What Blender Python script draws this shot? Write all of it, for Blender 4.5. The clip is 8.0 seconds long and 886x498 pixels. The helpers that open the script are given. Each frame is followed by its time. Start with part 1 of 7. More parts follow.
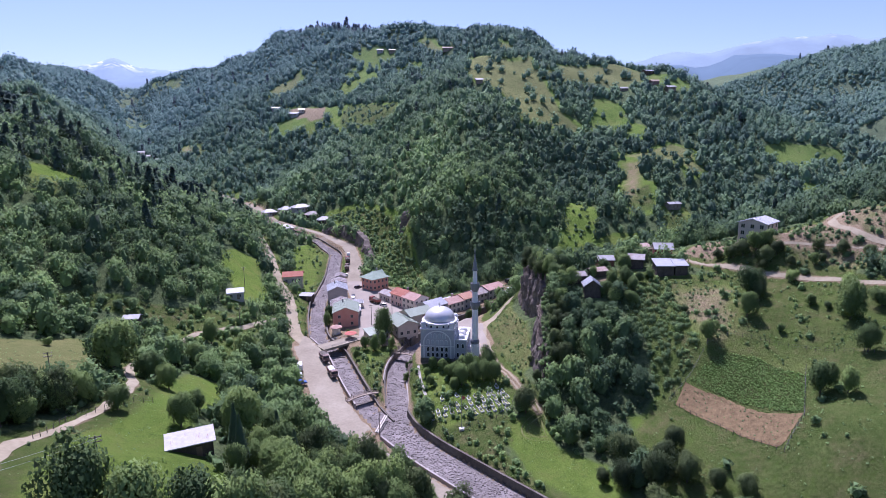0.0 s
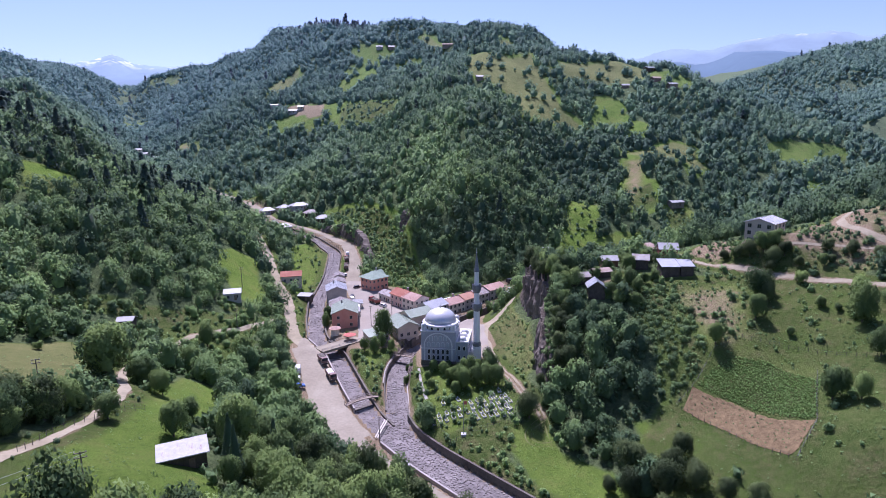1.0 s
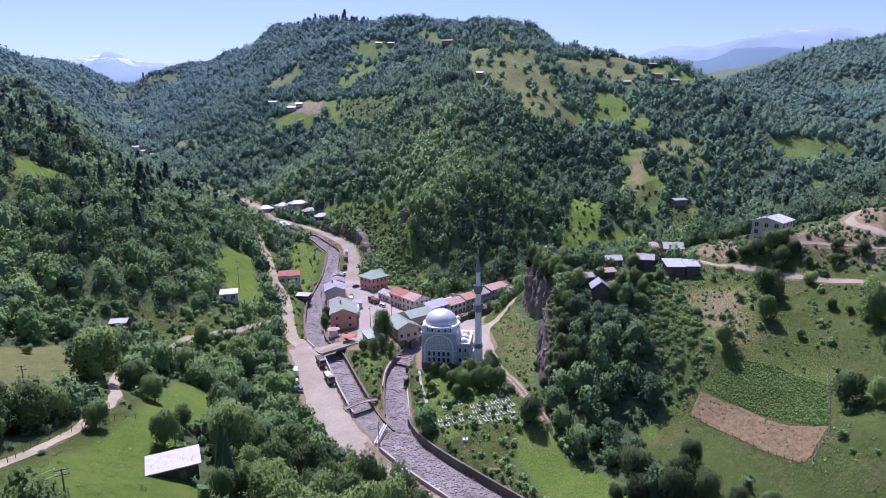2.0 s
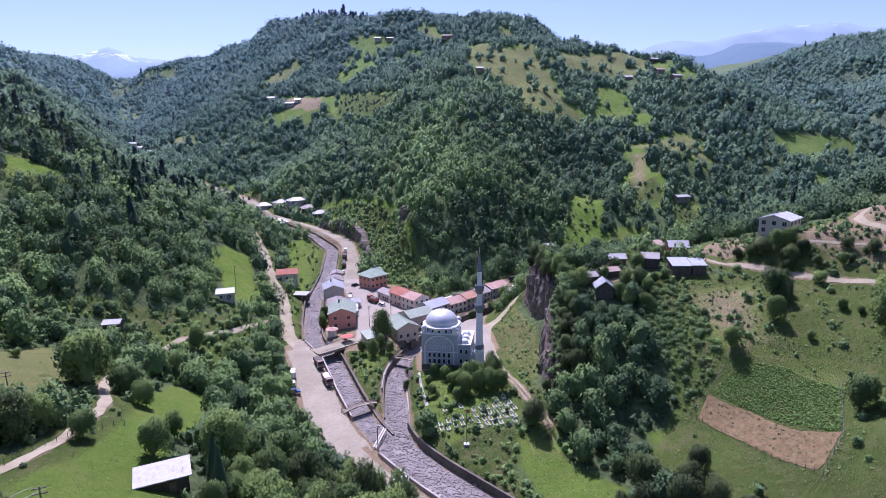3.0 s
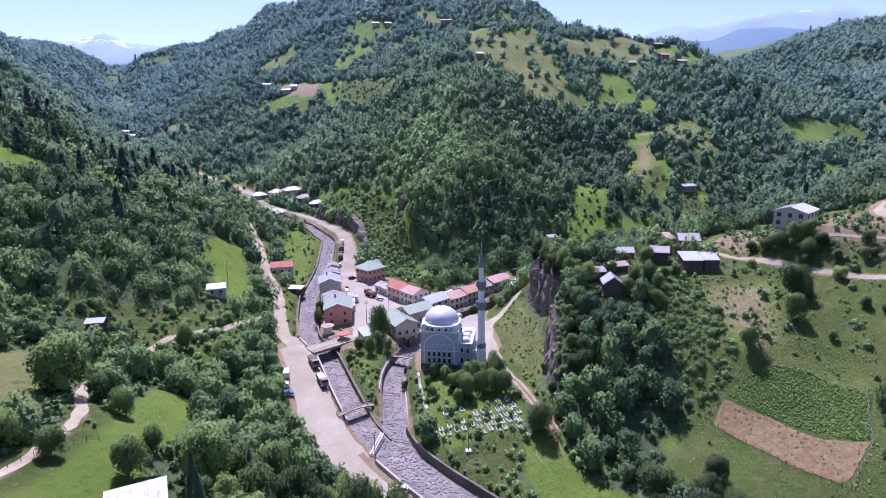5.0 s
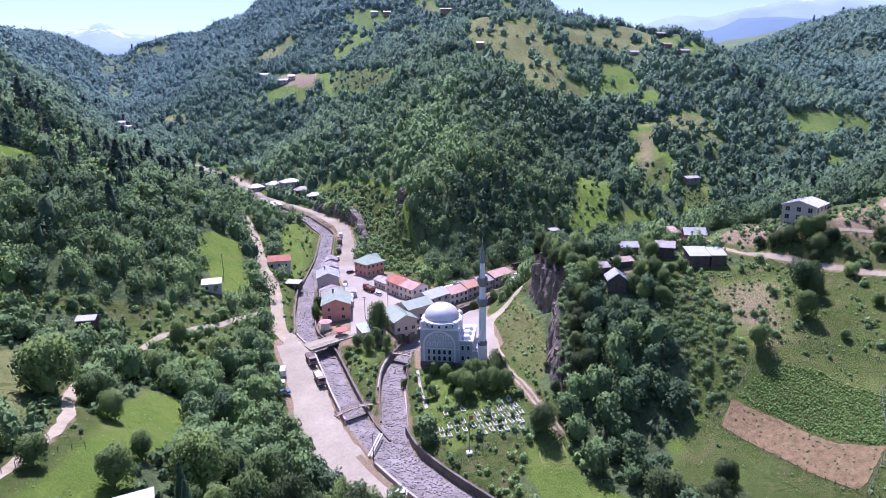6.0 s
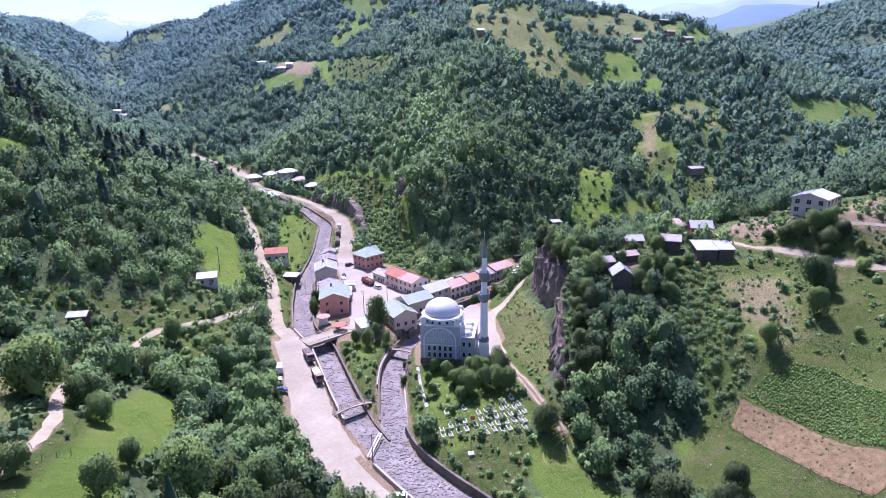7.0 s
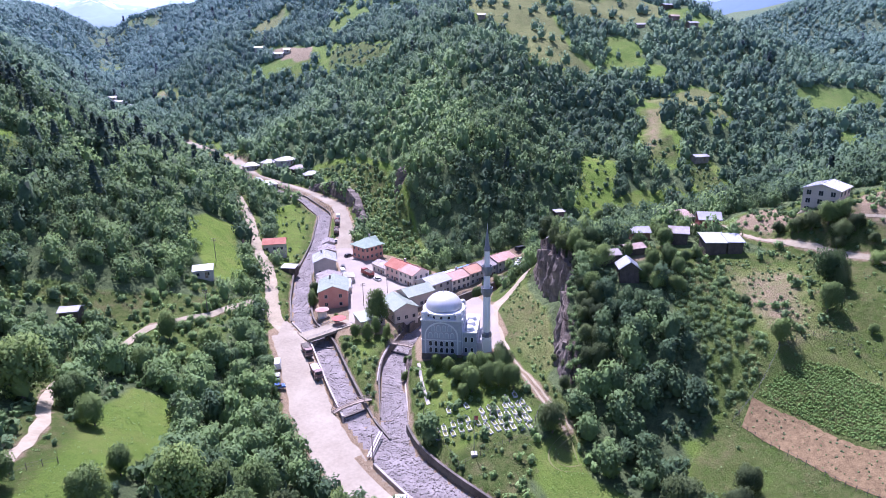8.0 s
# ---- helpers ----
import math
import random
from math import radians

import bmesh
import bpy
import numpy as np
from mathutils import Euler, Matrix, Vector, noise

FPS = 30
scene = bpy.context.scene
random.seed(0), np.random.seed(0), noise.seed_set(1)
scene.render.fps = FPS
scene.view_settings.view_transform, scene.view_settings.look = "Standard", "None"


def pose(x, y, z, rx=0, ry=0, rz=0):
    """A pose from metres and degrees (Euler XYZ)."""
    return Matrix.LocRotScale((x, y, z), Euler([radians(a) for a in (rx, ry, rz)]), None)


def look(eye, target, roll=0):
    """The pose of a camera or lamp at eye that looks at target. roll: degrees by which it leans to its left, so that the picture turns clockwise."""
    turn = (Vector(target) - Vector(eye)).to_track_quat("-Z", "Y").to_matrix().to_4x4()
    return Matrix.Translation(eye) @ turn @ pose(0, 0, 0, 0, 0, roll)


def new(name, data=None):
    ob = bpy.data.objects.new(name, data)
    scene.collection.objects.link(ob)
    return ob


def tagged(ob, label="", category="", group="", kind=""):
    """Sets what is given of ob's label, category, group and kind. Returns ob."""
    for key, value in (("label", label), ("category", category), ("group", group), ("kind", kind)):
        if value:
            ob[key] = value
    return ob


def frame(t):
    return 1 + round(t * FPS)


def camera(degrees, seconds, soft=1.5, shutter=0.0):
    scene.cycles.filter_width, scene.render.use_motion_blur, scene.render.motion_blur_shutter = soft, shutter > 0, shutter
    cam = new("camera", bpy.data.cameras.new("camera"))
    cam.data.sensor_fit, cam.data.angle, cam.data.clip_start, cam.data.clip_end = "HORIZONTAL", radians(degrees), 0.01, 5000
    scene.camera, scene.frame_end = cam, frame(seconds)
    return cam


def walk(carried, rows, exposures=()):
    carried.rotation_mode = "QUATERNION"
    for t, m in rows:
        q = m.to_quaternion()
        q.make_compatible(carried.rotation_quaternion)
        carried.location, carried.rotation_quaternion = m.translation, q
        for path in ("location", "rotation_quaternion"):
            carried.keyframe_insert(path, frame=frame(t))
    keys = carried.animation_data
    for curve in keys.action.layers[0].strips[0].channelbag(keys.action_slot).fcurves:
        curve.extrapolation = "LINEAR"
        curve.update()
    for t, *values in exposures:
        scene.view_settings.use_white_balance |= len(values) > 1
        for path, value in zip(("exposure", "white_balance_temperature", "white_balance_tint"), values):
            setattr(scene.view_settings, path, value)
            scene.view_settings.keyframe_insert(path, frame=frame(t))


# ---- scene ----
cam = camera(74.71, 8.0, soft=0.6)
PATH = [
    (0.0, (-24.989, -200.262, 79.765), (-17.879, -102.345, 60.745), -0.676),
    (0.5, (-25.155, -198.074, 79.935), (-17.981, -100.208, 60.680), -0.660),
    (1.0, (-25.254, -195.863, 80.046), (-18.034, -98.046, 60.561), -0.662),
    (1.5, (-25.294, -193.630, 80.112), (-18.042, -95.864, 60.386), -0.677),
    (3.0, (-25.150, -186.789, 80.180), (-17.840, -89.219, 59.525), -0.751),
    (3.5, (-25.043, -184.459, 80.196), (-17.717, -86.979, 59.125), -0.775),
    (4.0, (-24.922, -182.103, 80.223), (-17.579, -84.730, 58.668), -0.795),
    (4.5, (-24.796, -179.721, 80.268), (-17.434, -82.474, 58.156), -0.810),
    (6.0, (-24.493, -172.401, 80.570), (-17.063, -75.678, 56.292), -0.822),
    (6.5, (-24.450, -169.901, 80.735), (-17.000, -73.408, 55.565), -0.819),
    (7.0, (-24.454, -167.368, 80.936), (-16.988, -71.136, 54.788), -0.815),
    (7.5, (-24.516, -164.802, 81.170), (-17.042, -68.865, 53.961), -0.815),
    (8.0, (-24.646, -162.200, 81.436), (-17.179, -66.593, 53.088), -0.821),
]
walk(cam, [(t, look(eye, target, roll)) for t, eye, target, roll in PATH], [(0.0, .57, 5430, 38), (4.0, .68, 5400, 39.5), (8.0, 1.14, 5350, 42)])


# ---- daylight ----
SUN_HIGH, SUN_WAY = radians(60), math.atan2(-.2, 1)
world = bpy.data.worlds.new("world")
scene.world = world
world.use_nodes = True
sky = world.node_tree.nodes.new("ShaderNodeTexSky")
sky.sky_type, sky.sun_disc = "NISHITA", False
sky.sun_elevation, sky.sun_rotation = SUN_HIGH, SUN_WAY
sky.altitude, sky.air_density, sky.dust_density, sky.ozone_density = 900, 1.0, 1.6, 1.5
background = world.node_tree.nodes["Background"]
background.inputs["Strength"].default_value = .09
world.node_tree.links.new(sky.outputs[0], background.inputs["Color"])
sun = new("sun", bpy.data.lights.new("sun", "SUN"))
sun.data.energy, sun.data.angle, sun.data.color = 4.4, radians(.53), (1, .95, .87)
sun.matrix_world = look((math.sin(SUN_WAY) * 500, math.cos(SUN_WAY) * 500, 500 * math.tan(SUN_HIGH)), (0, 0, 0))

# ---- materials ----


class Nodes:
    """A material under construction."""

    def __init__(self, name):
        self.material = bpy.data.materials.new(name)
        self.material.use_nodes = True
        self.tree = self.material.node_tree
        self.shader = self.tree.nodes["Principled BSDF"]
        self.place = self.add("ShaderNodeTexCoord").outputs["Object"]

    def add(self, kind, **values):
        node = self.tree.nodes.new(kind)
        for key, value in values.items():
            node.inputs[key.replace("_", " ")].default_value = value
        return node

    def link(self, a, b):
        self.tree.links.new(a, b)

    def noise(self, scale, detail=4, rough=.6, at=None, stretch=None):
        node = self.add("ShaderNodeTexNoise", Scale=scale, Detail=detail, Roughness=rough)
        source = at or self.place
        if stretch:
            mapping = self.add("ShaderNodeMapping")
            mapping.inputs["Scale"].default_value = stretch
            self.link(source, mapping.inputs["Vector"])
            source = mapping.outputs[0]
        self.link(source, node.inputs["Vector"])
        return node.outputs["Fac"]

    def math(self, kind, a, b=0.0, c=0.0):
        node = self.add("ShaderNodeMath")
        node.operation = kind
        for k, v in enumerate((a, b, c)):
            if isinstance(v, (int, float)):
                node.inputs[k].default_value = v
            else:
                self.link(v, node.inputs[k])
        return node.outputs[0]

    def step(self, v, low, high):
        node = self.add("ShaderNodeMapRange", From_Min=low, From_Max=high)
        self.link(v, node.inputs["Value"])
        return node.outputs[0]

    def mix(self, k, a, b):
        node = self.tree.nodes.new("ShaderNodeMix")
        node.data_type = "RGBA"
        for socket, v in ((node.inputs[0], k), (node.inputs[6], a), (node.inputs[7], b)):
            if isinstance(v, (int, float)):
                socket.default_value = v
            elif isinstance(v, tuple):
                socket.default_value = (*v, 1)
            else:
                self.link(v, socket)
        return node.outputs[2]

    def attribute(self, name, output="Fac"):
        node = self.tree.nodes.new("ShaderNodeAttribute")
        node.attribute_name = name
        return node.outputs[output]

    def bump(self, v, strength, distance):
        node = self.add("ShaderNodeBump", Strength=strength, Distance=distance)
        self.link(v, node.inputs["Height"])
        self.link(node.outputs[0], self.shader.inputs["Normal"])

    def done(self, colour, rough=.8, metal=0.0, gloss=.5):
        self.link(colour, self.shader.inputs["Base Color"])
        self.shader.inputs["Roughness"].default_value = rough
        self.shader.inputs["Metallic"].default_value = metal
        self.shader.inputs["Specular IOR Level"].default_value = gloss
        return self.material


def surface(name, colour, other, grain=3.0, patch=.3, rough=.8, metal=0.0, bump=.02, gloss=.4, vary=0.0, streak=None):
    """A worn surface: two colours mixed in grain and in larger stains."""
    n = Nodes(name)
    fine, large = n.noise(grain, 6, .65, stretch=streak), n.noise(patch, 3, .6)
    k = n.math("ADD", n.math("MULTIPLY", fine, .55), n.math("MULTIPLY", large, .75))
    c = n.mix(n.step(k, .45, .85), colour, other)
    if vary:
        info = n.add("ShaderNodeObjectInfo")
        shift = n.add("ShaderNodeHueSaturation")
        n.link(n.math("ADD", 1 - vary / 2, n.math("MULTIPLY", info.outputs["Random"], vary)), shift.inputs["Value"])
        n.link(c, shift.inputs["Color"])
        c = shift.outputs[0]
    if bump:
        n.bump(fine, .5, bump)
    return n.done(c, rough, metal, gloss)


def plain(name, colour, rough=.5, metal=0.0, glow=0.0):
    n = Nodes(name)
    n.shader.inputs["Base Color"].default_value = (*colour, 1)
    n.shader.inputs["Roughness"].default_value, n.shader.inputs["Metallic"].default_value = rough, metal
    if glow:
        n.shader.inputs["Emission Color"].default_value = (*colour, 1)
        n.shader.inputs["Emission Strength"].default_value = glow
    return n.material


def foliage(name, dark, light, tone_of, haze_dark=None, haze_light=None):
    """Leaves: darker and lighter sprays, a tone for each tree, some light let through; distance haze painted as paler
    blue-green.
    """
    n = Nodes(name)
    shape = n.add("ShaderNodeNewGeometry")
    spray = shape.outputs["Random Per Island"]
    tone = n.attribute("tone") if tone_of == "tone" else n.add("ShaderNodeObjectInfo").outputs["Random"]
    leaves = n.noise(1.5 if tone_of == "tone" else 9, 6, .8)
    k = n.math("ADD", n.math("MULTIPLY", spray, .12), n.math("MULTIPLY", tone, .8))
    # haze also flattens the leaf contrast with distance
    calm = n.attribute("high") if haze_dark else 0.0
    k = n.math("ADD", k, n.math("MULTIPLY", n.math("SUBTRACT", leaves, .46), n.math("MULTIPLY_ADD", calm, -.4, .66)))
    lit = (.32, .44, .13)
    # haze is put into the leaf colour by the distance value in "high"
    if haze_dark:
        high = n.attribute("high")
        dark, light, lit = n.mix(high, dark, haze_dark), n.mix(high, light, haze_light), n.mix(high, lit, (.32, .45, .36))
    c = n.mix(k, dark, light)
    # a spray of leaves faces outwards from its bough, unevenly
    turn = n.add("ShaderNodeVectorTransform")
    turn.vector_type, turn.convert_from, turn.convert_to = "NORMAL", "OBJECT", "WORLD"
    n.link(n.attribute("outward", "Vector"), turn.inputs[0])
    both_ways = n.add("ShaderNodeVectorMath")
    both_ways.operation = "MULTIPLY_ADD"
    for k, axis in enumerate("XYZ"):
        if not k:
            even = n.add("ShaderNodeCombineXYZ")
            n.link(even.outputs[0], both_ways.inputs[1])
        n.link(n.math("MULTIPLY_ADD", calm, 3.0, 3.6), even.inputs[axis])
    n.link(turn.outputs[0], both_ways.inputs[0])
    n.link(shape.outputs["Normal"], both_ways.inputs[2])
    unit = n.add("ShaderNodeVectorMath")
    unit.operation = "NORMALIZE"
    n.link(both_ways.outputs[0], unit.inputs[0])
    ruffle = n.add("ShaderNodeBump", Strength=.35, Distance=.4 if tone_of == "tone" else .1)
    n.link(leaves, ruffle.inputs["Height"])
    n.link(unit.outputs[0], ruffle.inputs["Normal"])
    n.link(ruffle.outputs[0], n.shader.inputs["Normal"])
    n.done(c, .7, 0, .12)
    through_leaf = n.add("ShaderNodeBsdfTranslucent")
    n.link(n.mix(.3, c, lit), through_leaf.inputs["Color"])
    n.link(unit.outputs[0], through_leaf.inputs["Normal"])
    both = n.add("ShaderNodeMixShader", Fac=.34)
    n.link(n.shader.outputs[0], both.inputs[1])
    n.link(through_leaf.outputs[0], both.inputs[2])
    n.link(both.outputs[0], n.tree.nodes["Material Output"].inputs["Surface"])
    return n.material


def meadow_ground():
    n = Nodes("meadow_ground")
    fine, mid, large = n.noise(2.6, 8, .75), n.noise(.21, 8, .7), n.noise(.028, 4, .6)
    tufts = n.noise(.5, 9, .82)
    green = n.mix(n.step(n.math("ADD", n.math("MULTIPLY", mid, .5), n.math("MULTIPLY", large, .5)), .38, .62), (.118, .205, .034), (.198, .283, .055))
    green = n.mix(n.math("MULTIPLY", n.step(fine, .4, .7), .7), green, (.18, .23, .06))
    green = n.mix(n.math("MULTIPLY", n.step(tufts, .52, .66), .6), green, (.07, .115, .035))
    worn = n.noise(.085, 7, .72)
    green = n.mix(n.math("MULTIPLY", n.step(worn, .5, .62), .6), green, (.215, .24, .07))
    green = n.mix(n.math("MULTIPLY", n.step(worn, .46, .36), .45), green, (.085, .148, .024))
    hay = n.mix(n.step(mid, .35, .7), (.18, .205, .075), (.262, .25, .105))
    c = n.mix(n.step(n.math("ADD", n.attribute("hay"), n.math("MULTIPLY", n.math("SUBTRACT", mid, .5), .7)), .25, .75), green, hay)
    levels = n.add("ShaderNodeSeparateXYZ")
    n.link(n.place, levels.inputs[0])
    ledge = n.math("FRACT", n.math("ADD", n.math("MULTIPLY", levels.outputs[2], .17), n.math("MULTIPLY", large, 5)))
    c = n.mix(n.math("MULTIPLY", n.step(n.math("MULTIPLY", n.math("SUBTRACT", 1, ledge), n.step(mid, .3, .6)), .72, .84), n.math("MULTIPLY", n.attribute("hay"), .75)), c, (.09, .13, .05))
    c = n.mix(n.math("MULTIPLY", n.step(tufts, .55, .68), n.math("MULTIPLY", n.attribute("hay"), .55)), c, (.12, .165, .06))
    rough = n.mix(n.step(tufts, .42, .58), (.05, .082, .024), (.13, .145, .055))
    rough = n.mix(n.math("MULTIPLY", n.step(mid, .5, .64), .6), rough, (.2, .155, .095))
    rough = n.mix(n.math("MULTIPLY", n.step(large, .5, .6), .5), rough, (.105, .16, .043))
    c = n.mix(n.math("MULTIPLY", n.step(n.math("ADD", n.attribute("rough"), n.math("MULTIPLY", n.math("SUBTRACT", tufts, .5), 1.1)), .3, .7), .85), c, rough)
    blades = n.noise(6.5, 4, .8)
    c = n.mix(n.math("MULTIPLY", n.step(blades, .52, .40), .32), c, (.06, .1, .022))
    c = n.mix(n.math("MULTIPLY", n.step(blades, .56, .68), .18), c, (.27, .31, .12))
    soil = n.mix(n.step(fine, .35, .7), (.25, .18, .11), (.39, .315, .21))
    c = n.mix(n.step(n.math("ADD", n.attribute("bare"), n.math("MULTIPLY", n.math("SUBTRACT", mid, .5), .9)), .35, .65), c, soil)
    floor = n.mix(n.step(tufts, .4, .6), (.075, .105, .05), (.15, .195, .085))
    c = n.mix(n.step(n.math("ADD", n.attribute("wood"), n.math("MULTIPLY", n.math("SUBTRACT", mid, .5), .5)), .35, .65), c, floor)
    # distance haze painted over the ground colour
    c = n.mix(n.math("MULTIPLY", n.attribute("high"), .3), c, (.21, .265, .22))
    rock = n.mix(n.step(n.noise(.5, 8, .75, stretch=(1, 1, .35)), .38, .62), (.075, .064, .056), (.25, .205, .17))
    c = n.mix(n.step(n.math("ADD", n.attribute("rock"), n.math("MULTIPLY", n.math("SUBTRACT", tufts, .5), .6)), .4, .6), c, rock)
    n.bump(n.math("ADD", fine, n.math("MULTIPLY", tufts, 2)), 1.0, .45)
    return n.done(c, 1.0, 0, 0)


GROUND = meadow_ground()
NEAR_LEAF = foliage("broadleaf", (.06, .106, .045), (.285, .395, .12), "object")
# darker broadleaf; on the earth bank it paints the bushes' shaded sides
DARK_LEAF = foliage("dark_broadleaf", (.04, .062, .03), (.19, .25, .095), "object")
NEAR_CONIFER = foliage("dark_conifer", (.09, .15, .085), (.17, .245, .13), "object")
# woods and spruce: the last two colours are leaves with haze mixed in
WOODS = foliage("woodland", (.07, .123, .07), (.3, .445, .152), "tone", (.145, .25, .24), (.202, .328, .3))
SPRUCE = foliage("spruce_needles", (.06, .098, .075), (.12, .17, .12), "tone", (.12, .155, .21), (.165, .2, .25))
CROP = foliage("crop_leaf", (.165, .285, .08), (.25, .4, .12), "tone")
BARK = surface("bark", (.09, .07, .05), (.2, .17, .14), 6, 1, .9, bump=.03)
ROAD = surface("dusty_road", (.245, .211, .155), (.37, .33, .252), 1.1, .09, .95, bump=.02, gloss=.1)
DIRT = surface("dirt_track", (.268, .229, .153), (.388, .338, .24), 1.2, .15, .95, bump=.04, gloss=.1)
PAVING = surface("plaza_paving", (.265, .231, .19), (.355, .315, .26), 2, .06, .9, bump=.01, gloss=.2)
CONCRETE = surface("concrete", (.30, .275, .25), (.44, .41, .375), 2.5, .3, .9, bump=.02)
OLD_CONCRETE = surface("mossy_concrete", (.085, .075, .062), (.2, .178, .15), 1.5, .25, .95, bump=.04)
GRAVEL = surface("river_gravel", (.13, .114, .107), (.29, .26, .245), 2.2, .22, .95, bump=.2)
CLIFF = surface("limestone", (.075, .062, .054), (.26, .215, .175), 1.3, .22, .95, bump=.6, streak=(1, 1, .35))
SOIL = surface("tilled_soil", (.1, .067, .03), (.25, .176, .086), 3.2, .9, .95, bump=.3)
DRY_GRASS = surface("trodden_dry_grass", (.15, .165, .06), (.215, .22, .085), 3, .4, .95, bump=.03, gloss=.1)
ZINC = surface("zinc_roof", (.34, .35, .375), (.46, .47, .495), 1.5, .25, .45, .0, .01, .5)
RUST_ZINC = surface("weathered_zinc_roof", (.38, .36, .355), (.24, .175, .15), .9, .35, .6, .0, .02)
WHITE_ROOF = surface("white_roof_sheet", (.44, .435, .44), (.3, .29, .285), 1, .2, .5, bump=.01)
PALE_ROOF = surface("bright_roof_sheet", (.68, .68, .69), (.5, .49, .485), 1, .2, .5, bump=.01)


def stained_sheet():
    """White sheet iron with blotches and runs of rust."""
    n = Nodes("rust_stained_sheet")
    c = n.mix(n.step(n.noise(1.2, 6, .7), .35, .7), (.47, .465, .46), (.36, .35, .345))
    run = n.math("MULTIPLY", n.step(n.noise(1.1, 5, .7, stretch=(3.5, .5, 1)), .52, .66), n.step(n.noise(.32, 3, .6), .45, .6))
    return n.done(n.mix(n.math("MULTIPLY", run, .75), c, (.26, .12, .075)), .6, 0, .3)


STAINED_SHEET = stained_sheet()
RED_TILE = surface("red_roof_tile", (.33, .1, .062), (.44, .185, .125), 2.5, .3, .8, bump=.03)
PINK_TILE = surface("faded_pink_roof_tile", (.4, .23, .185), (.5, .345, .29), 2.5, .3, .8, bump=.03)
ORANGE_TILE = surface("orange_roof_tile", (.40, .19, .115), (.48, .29, .21), 2.5, .3, .8, bump=.03)
MINT_ROOF = surface("mint_green_roof", (.2, .28, .2), (.31, .385, .3), 1.5, .3, .6, bump=.01)
PALE_MINT = surface("pale_mint_roof", (.25, .305, .23), (.34, .385, .31), 1.5, .3, .6, bump=.01)
BROWN_ROOF = surface("brown_rusted_roof", (.30, .20, .16), (.48, .38, .33), 1.2, .4, .8, bump=.02)
SALMON = surface("salmon_plaster", (.56, .25, .19), (.62, .33, .26), 2, .3, .9, bump=.01)
PINK_WALL = surface("pink_plaster", (.58, .40, .35), (.66, .50, .44), 2, .3, .9, bump=.01)
CREAM_WALL = surface("cream_plaster", (.60, .54, .46), (.70, .65, .57), 2, .3, .9, bump=.01)
GREY_WALL = surface("grey_plaster", (.36, .33, .31), (.48, .45, .42), 2, .3, .9, bump=.01)
BEIGE_WALL = surface("beige_plaster", (.50, .43, .36), (.60, .53, .45), 2, .3, .9, bump=.01)
BLUE_WALL = surface("pale_blue_plaster", (.34, .38, .43), (.44, .48, .52), 2, .3, .9, bump=.01)
BRICK_WALL = surface("rendered_block_wall", (.45, .38, .325), (.55, .475, .41), 3, .3, .9, bump=.02)
DARK_WOOD = surface("dark_wood", (.055, .042, .034), (.12, .095, .075), 4, .6, .85, bump=.02, streak=(1, 1, .2))
RED_BOARD = surface("red_brown_board", (.20, .09, .07), (.3, .16, .12), 4, .6, .85, bump=.02)
OLD_TIMBER = surface("old_timber", (.19, .15, .12), (.34, .28, .22), 5, .6, .85, bump=.02)
MOSQUE_WALL = surface("blue_grey_stone_cladding", (.33, .345, .385), (.42, .435, .47), 2, .25, .8, bump=.01)
MOSQUE_TRIM = surface("white_painted_trim", (.6, .605, .615), (.7, .7, .7), 2, .4, .7, bump=.0)
LEAD = surface("silver_dome_sheet", (.56, .565, .585), (.66, .665, .68), 2, .35, .4, .25, .01)
DARK_LEAD = surface("dark_grey_lead", (.16, .17, .19), (.25, .26, .28), 2, .4, .5, .2, .01)
MINARET_STONE = surface("minaret_stone", (.74, .73, .71), (.8, .79, .77), 2, .35, .8, bump=.01)
MARBLE = surface("white_marble", (.64, .63, .6), (.5, .49, .47), 3, .6, .6, bump=.0, vary=.25)
GLASS = plain("window_glass", (.03, .035, .045), .12)
FRAME = plain("window_frame", (.36, .35, .335), .6)
DOOR = surface("door_board", (.16, .10, .07), (.24, .17, .12), 4, .8, .7, bump=.0)
TYRE = plain("tyre_rubber", (.02, .02, .02), .85)
CHROME = plain("bright_metal", (.6, .6, .6), .35, .9)
RED_PAINT = surface("dull_red_paint", (.24, .055, .05), (.33, .11, .09), 2, .8, .5, bump=0)
BROWN_PAINT = surface("rusty_tipper_paint", (.17, .10, .09), (.27, .18, .16), 2, .8, .6, bump=0)
WHITE_PAINT = plain("white_car_paint", (.74, .74, .73), .3)
BLUE_PAINT = plain("blue_car_paint", (.06, .13, .38), .3)
DARK_PAINT = plain("dark_car_paint", (.05, .05, .06), .3)
BLUE_TARP = surface("blue_tarpaulin", (.07, .22, .52), (.13, .32, .62), 3, .6, .6, bump=0)
WHITE_TARP = surface("white_canvas", (.72, .74, .76), (.8, .8, .8), 3, .6, .7, bump=0)
RED_CANVAS = surface("red_canvas", (.42, .10, .08), (.5, .17, .13), 3, .6, .8, bump=0)
POLE_WOOD = surface("weathered_pole", (.13, .11, .09), (.24, .21, .18), 5, .8, .9, bump=0)
FOAM = surface("white_water", (.62, .64, .66), (.4, .42, .44), 3, .8, .6, bump=.05)

# ---- the lie of the land ----
LANDFORMS = {}


def landform(name, *points):
    """A ridge, valley, road or terrace line: the height of the ground along it."""
    LANDFORMS[name] = points


